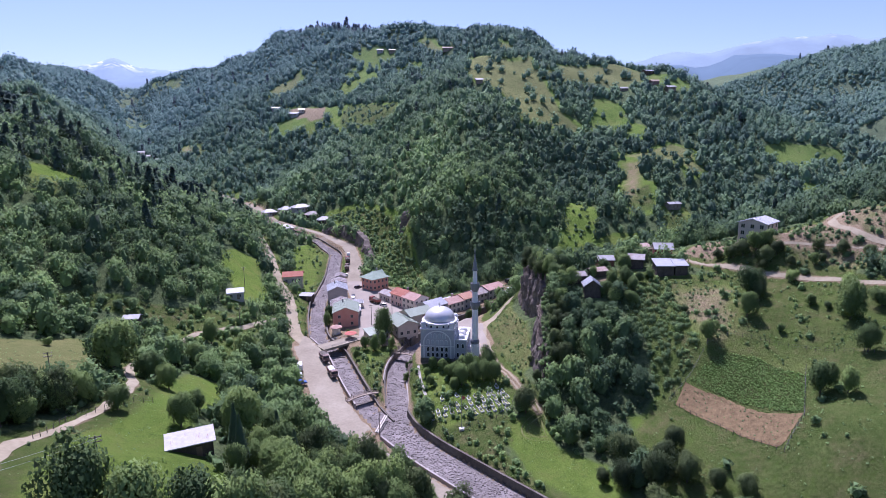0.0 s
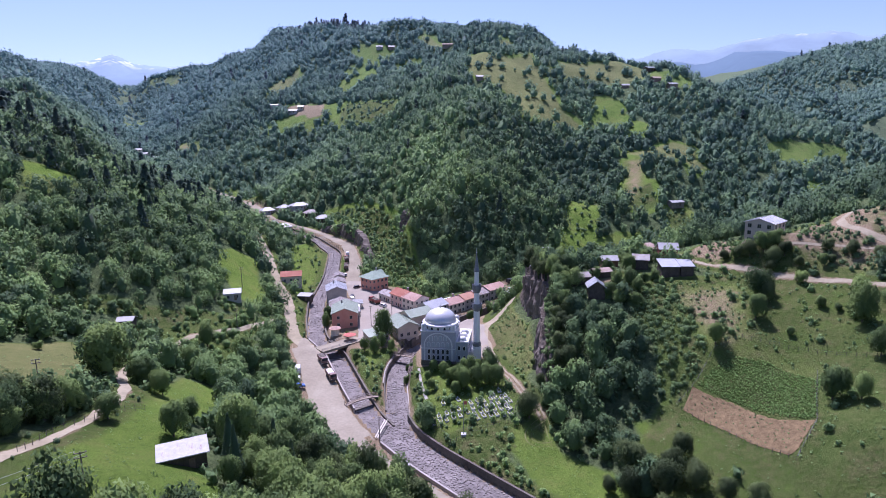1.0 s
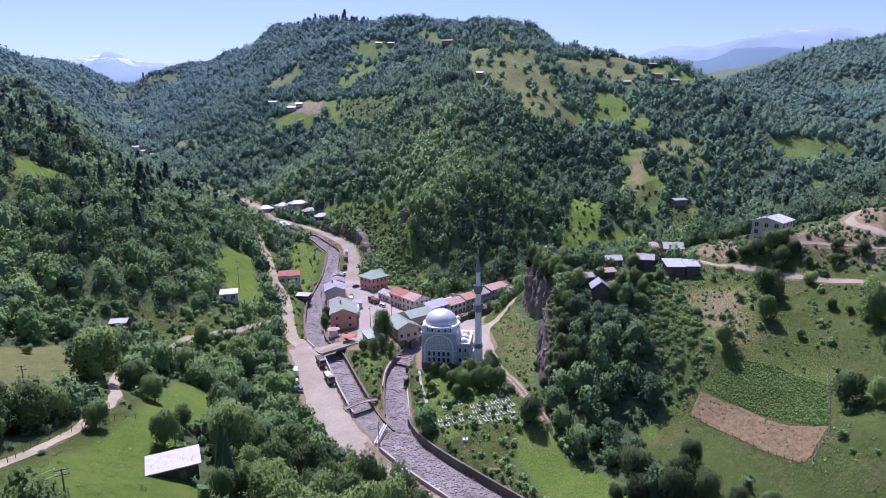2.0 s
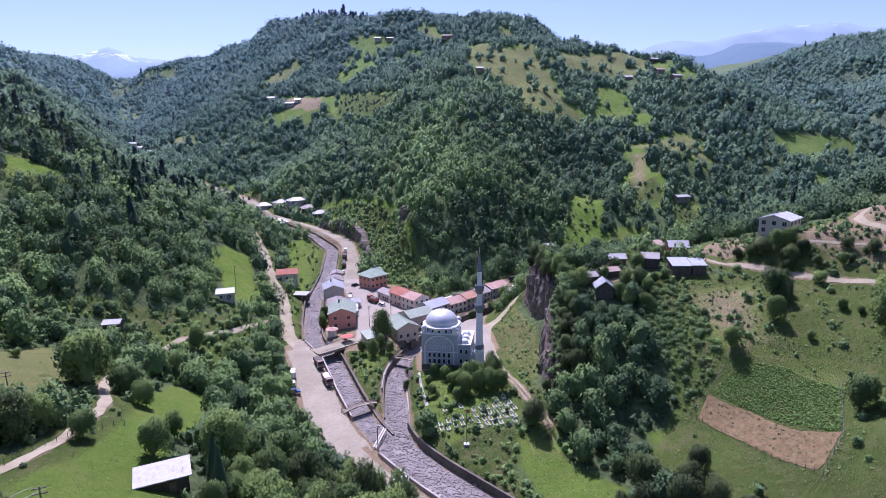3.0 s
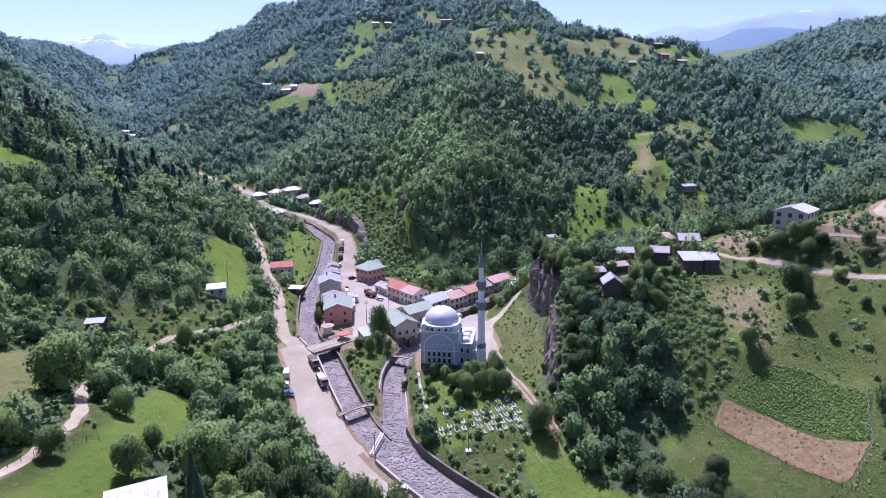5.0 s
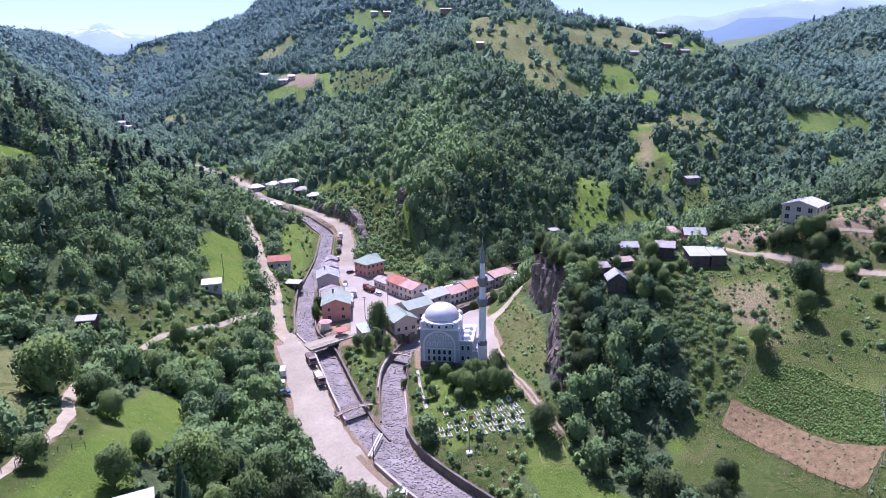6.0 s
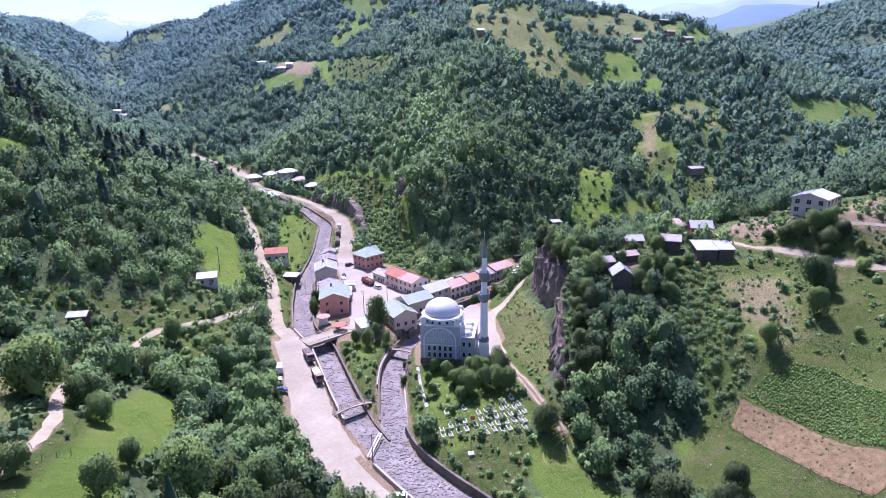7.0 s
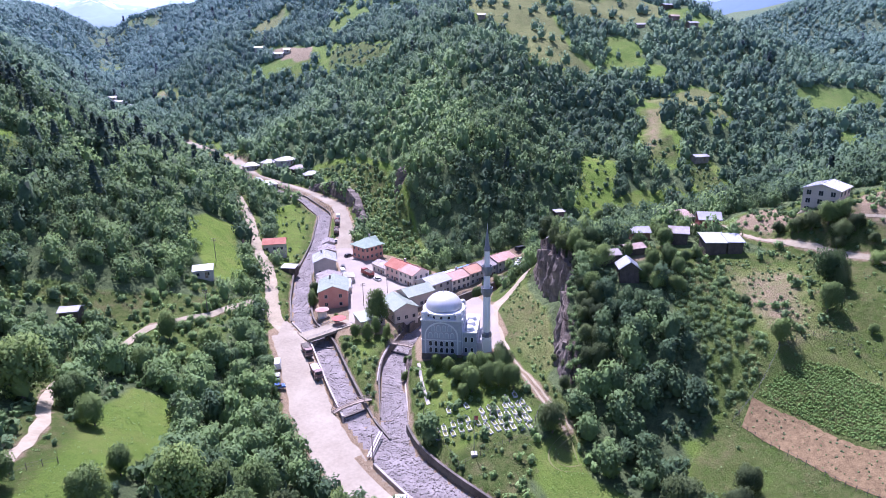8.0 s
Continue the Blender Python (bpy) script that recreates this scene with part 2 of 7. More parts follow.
# valley floor, roads and streams
landform("main_road", (50, -158, -13), (21, -115, -9.5), (-9.8, -79.5, -6.4), (-25.8, -64.2, -5.2), (-33.9, -54.2, -4.6), (-39.8, -45.3, -4), (-47.2, -31.5, -3.2), (-51.7, -16.9, -2.4), (-56.2, 0, -1.4), (-63, 20, 0))
landform("hill_road", (-63, 20, 0), (-69, 30, .5), (-72.6, 44, 1.2), (-76.6, 63, 2.3), (-82, 83, 3.8), (-89.5, 99, 5.6), (-95.6, 120, 8.3), (-102, 141, 11.6), (-108, 154, 15.5), (-114, 166, 19))
landform("village_street", (-56, 21, 0), (-42, 30, .3), (-40, 56, .7), (-46, 90, 1), (-52, 138, 5), (-59, 172, 11), (-83, 200, 15), (-121, 235, 20), (-144, 282, 25), (-200, 350, 32))
landform("side_street", (-30, 60, .6), (-8, 60, 1.5), (11, 72, 3), (29, 84, 4.5), (60, 100, 7), (110, 122, 13), (180, 150, 20), (260, 190, 30), (330, 205, 38), (420, 180, 48))
landform("mosque_terrace", (-20, 0, 1.6), (-6, -6, 2), (3, 2, 2.8), (10, 30, 3.4), (0, 40, 2.6))
landform("mosque_path", (4, 4, 3), (7, -10, 4), (9, -27, 3.2), (12, -42, 1), (16, -54, -3))
landform("island", (-40, 10, -1.2), (-38, -2, -2.4), (-35.5, -14, -3.1), (-32, -27, -4), (-33, 8, -1.3))
landform("graveyard", (-14, -30, -1), (-3, -32, 0), (-8, -48, -3.2), (6, -62, -4.6), (20, -75, -5.5))
landform("east_bank_meadow", (30, -62, -2.6), (36, -82, -1.5), (24, -96, -6.5), (60, -140, -4))
landform("river_line", (-21, -40, -4.3), (-14.5, -49, -4.7), (1.5, -68, -5.7), (8.5, -75, -6.1), (40, -106, -8.2), (70, -145, -11))

# the rock bluff and the farm shelf east of the mosque
landform("bluff_foot", (18.5, 36, 7), (17, -16, 6), (17.5, -30, 4), (27, -46, 1), (41, -64, 2.5))
landform("bluff_top", (27, 30, 25), (29, 12, 27), (30, -2, 26), (29, -11, 22), (28, -20, 16.5), (31, -30, 14), (39, -42, 9.5))
landform("cliff_meadow", (12, 22, 5.5), (16, 12, 6.5), (14, 2, 5.5), (12, -10, 4.8))
landform("cliff_foot_grass", (19.5, 24, 8), (20.5, 14, 8), (21.5, 5, 8), (18, -4, 7))
landform("rib_top", (22, -26, 9.5), (22.5, -19, 13.5), (23.5, -12, 18), (25, -6, 21.5))
landform("bluff_crown", (33, 30, 27), (33, 16, 27.5), (34, 4, 27), (35, -8, 24.5), (33, -19, 19))
landform("farm_shelf", (30, 22, 28), (42, -8, 25.5), (44, 22, 28), (58, 0, 29), (72, 14, 31), (84, 4, 33), (100, 14, 37), (112, 2, 38.5))
landform("farm_road", (80, 18, 33), (90, 2, 33), (98, -14, 34), (112, -26, 36), (135, -34, 39), (170, -40, 45))
landform("mound", (92, 16, 36.5), (99, 0, 41.5), (103, -8, 44), (112, -7, 45.5), (121, -10, 46), (140, -6, 50), (190, 4, 58))
landform("field_edge", (50, -22, 21), (66, -28, 24), (84, -30, 29.5), (112, -40, 34), (150, -60, 42))
landform("plot_upper", (62, -43, 18.5), (79, -51, 20), (92, -60, 23), (110, -78, 27))
landform("plot_lower", (48, -46, 8.5), (56, -52, 10), (62, -72, 9), (70, -86, 13), (90, -110, 20), (120, -140, 28))
landform("behind_bluff", (46, 52, 14), (80, 66, 18), (120, 62, 30), (170, 60, 45))
landform("east_shoulder", (230, 60, 66), (300, 100, 78), (400, 90, 90), (300, -40, 90), (220, -150, 75))

# the long hill behind the village
landform("hill_foot", (-38, 180, 14), (-26, 150, 12), (-16, 118, 7), (8, 96, 7), (30, 104, 13), (62, 122, 17))
landform("cut_top", (-44.5, 158, 13.5), (-47, 168, 18), (-52, 180, 21), (-60.5, 191, 22), (-70, 201, 20.5))
landform("spur", (-21, 146, 33), (8, 128, 34), (29, 138, 45), (30, 200, 68), (21, 316, 111), (60, 370, 132), (80, 470, 172), (80, 561, 209))
landform("spur_west", (-62, 208, 24), (-60, 250, 44), (-89, 284, 46), (-26, 269, 67), (-67, 417, 100), (-13, 555, 162), (-1, 684, 238))
landform("gully", (60, 128, 24), (90, 201, 44), (86, 266, 84), (125, 290, 78), (159, 264, 69))
landform("orchard_slope", (82, 156, 33), (107, 160, 31), (130, 190, 38), (187, 206, 51), (194, 294, 87), (169, 330, 99), (214, 431, 156))
landform("summit_ridge", (-353, 906, 200), (-328, 880, 203), (-305, 858, 202), (-275, 852, 206), (-262, 850, 213), (-249, 850, 229), (-240, 852, 244), (-230, 860, 255), (-209, 862, 259), (-157, 818, 247), (-130, 815, 252), (-72, 738, 235), (-30, 666, 228), (-10, 664, 234), (9, 652, 229), (31, 648, 224), (62, 578, 207), (77, 540, 201), (95, 524, 201), (121, 522, 199), (148, 530, 196), (161, 528, 178), (158, 450, 156), (182, 458, 163), (204, 450, 161), (213, 426, 155), (234, 418, 146), (259, 392, 135), (301, 360, 111), (338, 326, 89), (362, 284, 71), (372, 250, 58), (430, 215, 62))
landform("summit_back", (-310, 960, 205), (-200, 1000, 235), (0, 880, 215), (140, 700, 180), (250, 560, 130), (350, 440, 90), (450, 340, 60))
landform("west_face", (-132, 316, 30), (-118, 386, 59), (-164, 515, 113), (-104, 639, 180), (-204, 676, 171), (-242, 486, 84))
landform("upper_valley", (-182, 387, 38), (-257, 350, 48), (-276, 421, 57), (-330, 518, 68), (-397, 652, 83), (-481, 833, 107), (-560, 1000, 128), (-610, 1150, 174))
landform("valley_north_side", (-397, 690, 93), (-317, 577, 88), (-243, 440, 64), (-300, 620, 104), (-339, 727, 137), (-403, 810, 135), (-383, 919, 182), (-415, 1042, 210), (-470, 1058, 201), (-545, 1106, 197), (-590, 1180, 182))

# the slopes across the valley to the west
landform("west_bank", (-100, 130, 14), (-84, 40, 8), (-82, 8, 7), (-74, -20, 4), (-64, -32, 0), (-56, -52, 2), (-46, -74, 4), (-40, -98, 9))
landform("west_terrace", (-95, 40, 13.5), (-117, -5, 17), (-122, 26, 28), (-130, 88, 36), (-117, 116, 28))
landform("west_meadow", (-53, -103, 19), (-68, -101, 26), (-71, -84, 24), (-89, -62, 22), (-100, -92, 32), (-84, -113, 34), (-119, -32, 22.5), (-132, -43, 28), (-80, -140, 42), (-60, -180, 46))
landform("west_spur", (-143, 9, 36), (-155, 33, 51), (-186, 52, 72), (-186, 113, 68), (-195, 130, 76), (-251, 188, 80), (-300, 239, 100), (-380, 300, 122))
landform("west_spur_nose", (-181, 145, 58), (-143, 116, 43), (-150, 180, 36), (-170, 260, 36))
landform("west_shoulder", (-200, -20, 62), (-260, 60, 100), (-200, -140, 78), (-340, 0, 140), (-350, 150, 140))
landform("far_west_ridge", (-505, 602, 177), (-488, 626, 169), (-518, 696, 172), (-527, 762, 175), (-560, 870, 178), (-589, 970, 187), (-600, 1060, 178), (-612, 1138, 180), (-622, 1204, 184))
landform("far_west_slope", (-445, 533, 143), (-450, 600, 140), (-471, 703, 141), (-458, 732, 131), (-519, 924, 133))
landform("middle_ridge", (-314, 311, 110), (-330, 371, 106), (-341, 434, 102), (-345, 477, 90), (-364, 557, 83))
landform("far_west_back", (-640, 420, 120), (-700, 600, 150), (-800, 860, 170))
landform("valley_head", (-760, 1500, 140), (-450, 1400, 170))

# the hill east of the side valley, and the ground outside the view
landform("east_hill", (778, 745, 220), (677, 762, 202), (585, 768, 176), (518, 751, 152), (622, 622, 160), (606, 586, 121), (410, 468, 100), (480, 420, 85), (700, 480, 160))
landform("side_valley_floor", (420, 380, 58), (440, 560, 80), (470, 760, 100), (480, 300, 55), (560, 240, 70))
landform("rim_north", (-900, 1800, 120), (0, 1500, 190), (700, 1500, 190), (1300, 1300, 200))
landform("rim_south", (-1300, 300, 200), (-900, -500, 150), (-200, -500, 60), (100, -420, -18), (400, -500, 90), (1000, -400, 160), (1300, 400, 200))

RIVER = ((64, -150, -13.5), (30, -106, -10.5), (3.3, -79.8, -8.2), (-3.6, -72.5, -7.7), (-19.8, -54, -6.7), (-27.6, -43, -6.1), (-30, -34, -5.8))
RIVER_WEST = ((-32, -37, -5.9), (-37.4, -26.5, -5.5), (-42.6, -12, -4.9), (-46.9, 2, -4.4), (-51.5, 17, -3.9), (-60, 32, -3.2), (-64, 54, -2.6), (-67, 81, -1.7), (-65, 126, 2), (-66, 163, 7), (-84, 192, 11.5), (-106, 214, 14.5), (-150, 262, 21))
RIVER_EAST = ((-27.5, -36, -5.85), (-27.5, -26, -5.5), (-28.3, -10, -5.0), (-27.8, 2, -4.4), (-25, 10, -3.8), (-20, 21, -3.2))
RIVER_EAST_UPPER = ((-20, 21, -3.2), (-15, 28, -2.8), (-9, 36, -2.2), (-1, 41, -1.5), (9, 47.5, -.8), (21, 57, 0), (38, 68, 2))
MAIN_ROAD = ((50, -158, -13), (21, -115, -9.5), (-9.8, -79.5, -6.4), (-25.8, -64.2, -5.2), (-33.9, -54.2, -4.6), (-39.8, -45.3, -4), (-47.2, -31.5, -3.2), (-51.7, -16.9, -2.4), (-56.2, 0, -1.4), (-63, 20, 0))
HILL_ROAD = ((-63, 20, 0), (-69, 30, .5), (-72.6, 44, 1.2), (-76.6, 63, 2.3), (-82, 83, 3.8), (-89.5, 99, 5.6), (-95.6, 120, 8.3), (-102, 141, 11.6), (-108, 154, 15.5), (-114, 166, 19))
STREET = ((-52, 110, 2), (-52, 138, 5), (-59, 172, 11), (-83, 200, 15), (-121, 235, 20), (-144, 282, 25), (-200, 350, 32))


def along(points, step):
    """Points of a line, about step metres apart."""
    out = [points[0]]
    for a, b in zip(points, points[1:]):
        n = max(1, int(math.dist(a[:2], b[:2]) / step + .5))
        out += [tuple(a[i] + (b[i] - a[i]) * k / n for i in range(3)) for k in range(1, n + 1)]
    return np.array(out, float)


def smooth(a, b, v):
    k = np.clip((v - a) / (b - a), 0, 1)
    return k * k * (3 - 2 * k)


def near_line(points, x, y):
    """For many places: the distance from a line, and the line's height at its nearest point."""
    best, high = np.full(np.shape(x), 1e9), np.zeros(np.shape(x))
    for (ax, ay, az), (bx, by, bz) in zip(points, points[1:]):
        dx, dy = bx - ax, by - ay
        k = np.clip(((x - ax) * dx + (y - ay) * dy) / (dx * dx + dy * dy), 0, 1)
        d = np.hypot(x - ax - k * dx, y - ay - k * dy)
        high = np.where(d < best, az + k * (bz - az), high)
        best = np.minimum(best, d)
    return best, high


def waves(x, y, size, seed):
    """Smooth hills and hollows of about that size, from -1 to 1."""
    rng, out = np.random.default_rng(seed), 0
    for _ in range(7):
        a, f, p = rng.uniform(0, 6.283), rng.uniform(.7, 1.5) * 6.283 / size, rng.uniform(0, 6.283)
        out = out + np.sin((x * math.cos(a) + y * math.sin(a)) * f + p + 1.3 * np.sin((y * math.cos(a) - x * math.sin(a)) * f * .6 + p))
    return out / 4


SPOTS = {}
for line_points in LANDFORMS.values():
    for spot in along(line_points, 30):
        SPOTS[round(spot[0] / 3), round(spot[1] / 3)] = spot
SPOTS = np.array(list(SPOTS.values()))
BASE = 8.0


def bulge(x, y):
    return np.sqrt((x[:, None] - SPOTS[:, 0]) ** 2 + (y[:, None] - SPOTS[:, 1]) ** 2 + BASE * BASE)


count = len(SPOTS)
system = np.zeros((count + 3, count + 3))
system[:count, :count] = bulge(SPOTS[:, 0], SPOTS[:, 1]) - .8 * np.eye(count)
system[:count, count:] = np.c_[np.ones(count), SPOTS[:, :2]]
system[count:, :count] = system[:count, count:].T
PULL = np.linalg.solve(system, np.r_[SPOTS[:, 2], 0, 0, 0])


def ground(x, y):
    """The height of the ground at many places."""
    shape = np.shape(x)
    x, y = np.ravel(np.asarray(x, float)), np.ravel(np.asarray(y, float))
    # the bluff's slope is gathered into a cliff
    edge = np.interp(y, (-34, -28, -20, -13, -6, -1, 3, 6, 12, 20, 34), (22, 18.6, 19.8, 21.2, 23, 27.5, 30.5, 29.6, 27.4, 26, 25.6)) + .4 * np.sin(y * .9) + .3 * np.sin(y * 2.3 + 1)
    u = (x - edge) / 7.0
    steep = np.where(np.abs(u) < 1, edge + 7.0 * np.sign(u) * np.abs(u) ** .1, x)
    xw = x + (steep - x) * smooth(-34, -26, y) * smooth(40, 33, y)
    z = np.concatenate([bulge(xw[i:i + 20000], y[i:i + 20000]) @ PULL[:count] for i in range(0, len(x), 20000)])
    z += PULL[count] + PULL[count + 1] * x + PULL[count + 2] * y
    away = smooth(30, 260, np.hypot(x + 30, y - 20))
    z += away * (5 * waves(x, y, 150, 1) + 2 * waves(x, y, 55, 2)) + .35 * smooth(8, 40, np.hypot(x + 30, y - 20)) * waves(x, y, 14, 3)
    for line, wide, bank in ((MAIN_ROAD, 5.5, 4), (HILL_ROAD, 3, 4), (STREET, 4.5, 4)):
        d, high = near_line(line, x, y)
        z = high + (z - high) * smooth(wide, wide + bank, d)
    for line, wide, bank in ((RIVER, 5.5, 1.5), (RIVER_WEST, 3.4, 1.5), (RIVER_EAST, 3.5, 1.5), (RIVER_EAST_UPPER, 2.4, 1.5)):
        d, high = near_line(line, x, y)
        z = np.where(d < wide + bank, np.minimum(z, high + (z - high) * smooth(wide + .3, wide + bank, d)), z)
    return z.reshape(shape)


def height(x, y):
    return float(ground(np.array([x]), np.array([y]))[0])


ZONES = []


def zone(name, *corners):
    ZONES.append((name, np.array(corners, float)))


zone("hay_meadow", (55, 480), (84, 441), (94, 430), (118, 435), (115, 410), (132, 397), (117, 381), (120, 350), (120, 320), (134, 302), (141, 299), (115, 295), (90, 271), (73, 264), (65, 278), (73, 348), (63, 361), (47, 382), (46, 407))
zone("green_meadow", (-85, 657), (-29, 619), (-26, 592), (-45, 579), (-66, 586), (-79, 626))
zone("green_meadow", (-88, 601), (-48, 560), (-51, 534), (-64, 536), (-71, 528), (-86, 509), (-93, 546))
zone("green_meadow", (-24, 576), (3, 548), (11, 487), (-24, 521))
zone("shrub_plot", (-82, 484), (-51, 432), (-24, 387), (-29, 348), (-42, 353), (-68, 381), (-87, 425), (-87, 457))
zone("bare_yard", (-159, 514), (-107, 492), (-106, 461), (-118, 458), (-142, 477))
zone("green_meadow", (-167, 476), (-138, 468), (-109, 455), (-95, 495), (-85, 426), (-107, 436), (-126, 446), (-143, 443), (-163, 457))
zone("hay_meadow", (-187, 572), (-180, 607), (-163, 612), (-161, 644), (-152, 608), (-159, 571), (-174, 554))
zone("hay_meadow", (8, 624), (21, 602), (30, 557), (38, 534), (19, 553), (11, 585))
zone("hay_meadow", (92, 498), (104, 496), (106, 470), (92, 477))
zone("hay_meadow", (141, 419), (175, 433), (210, 436), (222, 424), (232, 409), (215, 378), (197, 381), (190, 377), (167, 373), (159, 383), (136, 381))
zone("green_meadow", (228, 404), (240, 390), (263, 378), (249, 356), (233, 362), (222, 375))
zone("green_meadow", (149, 352), (168, 352), (181, 335), (176, 327), (149, 324))
zone("green_meadow", (145, 320), (172, 325), (177, 300), (183, 280), (186, 273), (166, 273), (163, 301), (147, 311))
zone("hay_meadow", (150, 252), (169, 247), (191, 256), (209, 256), (199, 230), (202, 221), (182, 203), (185, 217), (172, 221), (157, 229))
zone("dry_scrub", (145, 235), (157, 229), (150, 212), (141, 191), (129, 179), (128, 191), (139, 215))
zone("green_meadow", (278, 264), (304, 273), (320, 271), (344, 263), (333, 258), (313, 258), (295, 242), (279, 235), (270, 235), (283, 256))
zone("green_meadow", (276, 216), (289, 210), (279, 197), (268, 200))
zone("green_meadow", (243, 175), (238, 147), (205, 110), (195, 118), (215, 150), (228, 172))
zone("orchard", (80, 161), (94, 179), (99, 167), (91, 139), (82, 122), (77, 113), (65, 112), (67, 123), (74, 142))
zone("green_meadow", (91, 130), (106, 139), (118, 139), (118, 131), (105, 124))
zone("green_meadow", (-189, 73), (-184, 74), (-179, 76), (-174, 81), (-168, 67), (-171, 56), (-175, 49))
zone("rough_grass", (-175, 48), (-171, 55), (-167, 66), (-165, 79), (-159, 65), (-164, 49), (-170, 39))
zone("green_meadow", (-115, 79), (-110, 100), (-101, 108), (-94, 80), (-83, 59), (-89, 47), (-94, 44), (-103, 60), (-111, 71))
zone("green_meadow", (-120, 5), (-112, 14), (-108, 11), (-114, 4))
zone("hay_meadow", (-538, 1100), (-467, 1046), (-393, 933), (-398, 918), (-474, 1030), (-522, 1077))
zone("green_meadow", (-435, 733), (-463, 868), (-374, 677), (-391, 660))
zone("dry_scrub", (-283, 507), (-241, 462), (-228, 439), (-256, 451))
zone("shrub_plot", (-196, 328), (-182, 360), (-142, 292), (-142, 280), (-152, 253), (-161, 239))
zone("scrub_slope", (-78, 231), (-58, 218), (-31, 197), (-28, 176), (-30, 170), (-40, 175), (-49, 177), (-64, 192))
zone("rough_grass", (-48, 178), (-30, 170), (-16, 117), (-9, 87), (-32, 98), (-40, 125), (-51, 167))
zone("bare_yard", (84, 16), (93, 20), (106, 27), (104, 17), (97, 0), (93, 2), (90, 3), (86, 9))
zone("bare_yard", (106, -9), (129, 16), (134, 10), (125, -4), (114, -16), (106, -13))
zone("bare_yard", (136, 9), (150, 16), (146, 2), (129, -14), (125, -13))
zone("rough_grass", (85, 20), (112, 26), (139, 18), (157, 19), (150, -15), (113, -35), (102, -22), (91, -9), (85, 8))
zone("crop", (56, -50), (62, -48), (68, -48), (74, -53), (80, -66), (70, -78), (66, -72), (61, -60), (57, -53))
zone("bare_plot", (55, -50), (57, -54), (61, -60), (65, -72), (70, -78), (61, -84), (56, -70), (50, -55))
zone("dry_scrub", (72, -48), (75, -52), (81, -63), (79, -65), (74, -52), (69, -48))
zone("dry_scrub", (103, -8), (112, 4), (128, 10), (140, 10), (152, -2), (152, -22), (134, -31), (118, -33), (108, -24))
zone("shrub_plot", (131, 199), (149, 195), (144, 172), (125, 164))
zone("green_meadow", (-140, -5), (-127, 5), (-120, 3), (-127, -3), (-137, -7))
zone("hay_meadow", (-136, -47), (-120, -27), (-98, -63), (-96, -84), (-96, -92), (-98, -104))
zone("green_meadow", (-88, -118), (-87, -107), (-84, -86), (-86, -72), (-90, -33), (-77, -34), (-72, -55), (-69, -82), (-64, -98), (-53, -108), (-50, -121), (-72, -141))
zone("rough_grass", (-99, 0), (-90, 10), (-79, 14), (-78, -8), (-87, -15), (-96, -10))
zone("pasture", (-92, 162), (-76, 188), (-66, 142), (-70, 122), (-72, 85), (-69, 53), (-75, 61), (-80, 106), (-86, 135))
zone("weedy_slope", (11, 36), (20, 36), (22, 8), (20, -10), (17, -21), (12, -25), (8, -8), (7, 16))
zone("green_meadow", (-7, -44), (5, -45), (15, -47), (17, -57), (27, -67), (28, -80), (29, -83), (11, -84), (3, -57))
zone("field_slope", (57, 2), (78, -4), (92, -8), (102, -24), (128, -45), (69, -112), (34, -88), (34, -76), (34, -61), (43, -52), (55, -44), (62, -40), (56, -23), (51, -11))
zone("rough_grass", (146, 168), (159, 172), (161, 130), (140, 136))
zone("lush_meadow", (36, -52), (49, -57), (56, -73), (61, -87), (75, -100), (69, -112), (34, -88), (34, -75), (37, -60))
zone("lush_meadow", (94, -22), (109, -38), (85, -68), (82, -61), (76, -50), (82, -38))
zone("graveyard", (-21, -8), (-9, -11), (5, -21), (8, -32), (7, -42), (-6, -43), (-14, -47), (-21, -30))
zone("rough_grass", (-140, -3), (-132, 5), (-113, 12), (-101, 19), (-88, 19), (-97, 6), (-106, -3), (-117, 2), (-130, -4))
zone("rough_grass", (-118, 6), (-107, 22), (-89, 31), (-81, 16), (-101, 4))
zone("rough_grass", (53, 12), (65, 2), (73, -6), (67, -14), (51, -14), (48, -5))
zone("rough_grass", (-122, 0), (-113, 0), (-109, -13), (-117, -16))
zone("scrub_slope", (52, -7), (66, -11), (66, -28), (62, -42), (57, -47), (50, -52), (46, -50), (48, -43), (50, -34), (48, -24))
zone("rough_grass", (-101, 40), (-89, 40), (-87, 30), (-97, 30))
zone("island", (-49, 22), (-40, 22), (-26, 17), (-32, 3), (-32.5, -10), (-31.5, -24), (-30.3, -33), (-38, -15), (-44, 2))
zone("green_meadow", (-421, 524), (-422, 548), (-372, 449), (-377, 440))
zone("bare_yard", (40, -3), (43, 0), (53, 5), (50, -1), (44, -3))
zone("bare_yard", (120, 140), (128, 143), (132, 138), (128, 136))
zone("dry_scrub", (64, -12), (86, -17), (78, -35), (71, -46), (64, -43), (63, -30))
zone("dry_scrub", (84, 14), (91, 17), (101, 22), (104, 14), (95, -3), (92, 0), (88, 3), (85, 8))
zone("rough_grass", (-137, -1), (-128, 8), (-115, 15), (-96, 22), (-81, 27), (-82, 14), (-105, 8), (-122, 2), (-133, -8))
zone("rough_grass", (-104, -2), (-93, 6), (-81, 12), (-75, -4), (-84, -16), (-94, -19), (-103, -21))
zone("rough_grass", (-21, -38), (-14, -47), (-8, -42), (-7, -46), (2, -58), (11, -84), (28, -82), (22, -96), (2, -70), (-14, -50))
zone("rough_grass", (-16, -46), (-2, -40), (6, -44), (4, -56), (-4, -57))
zone("hay_meadow", (-118, -60), (-108, -47), (-93, -71), (-100, -81), (-104, -83))


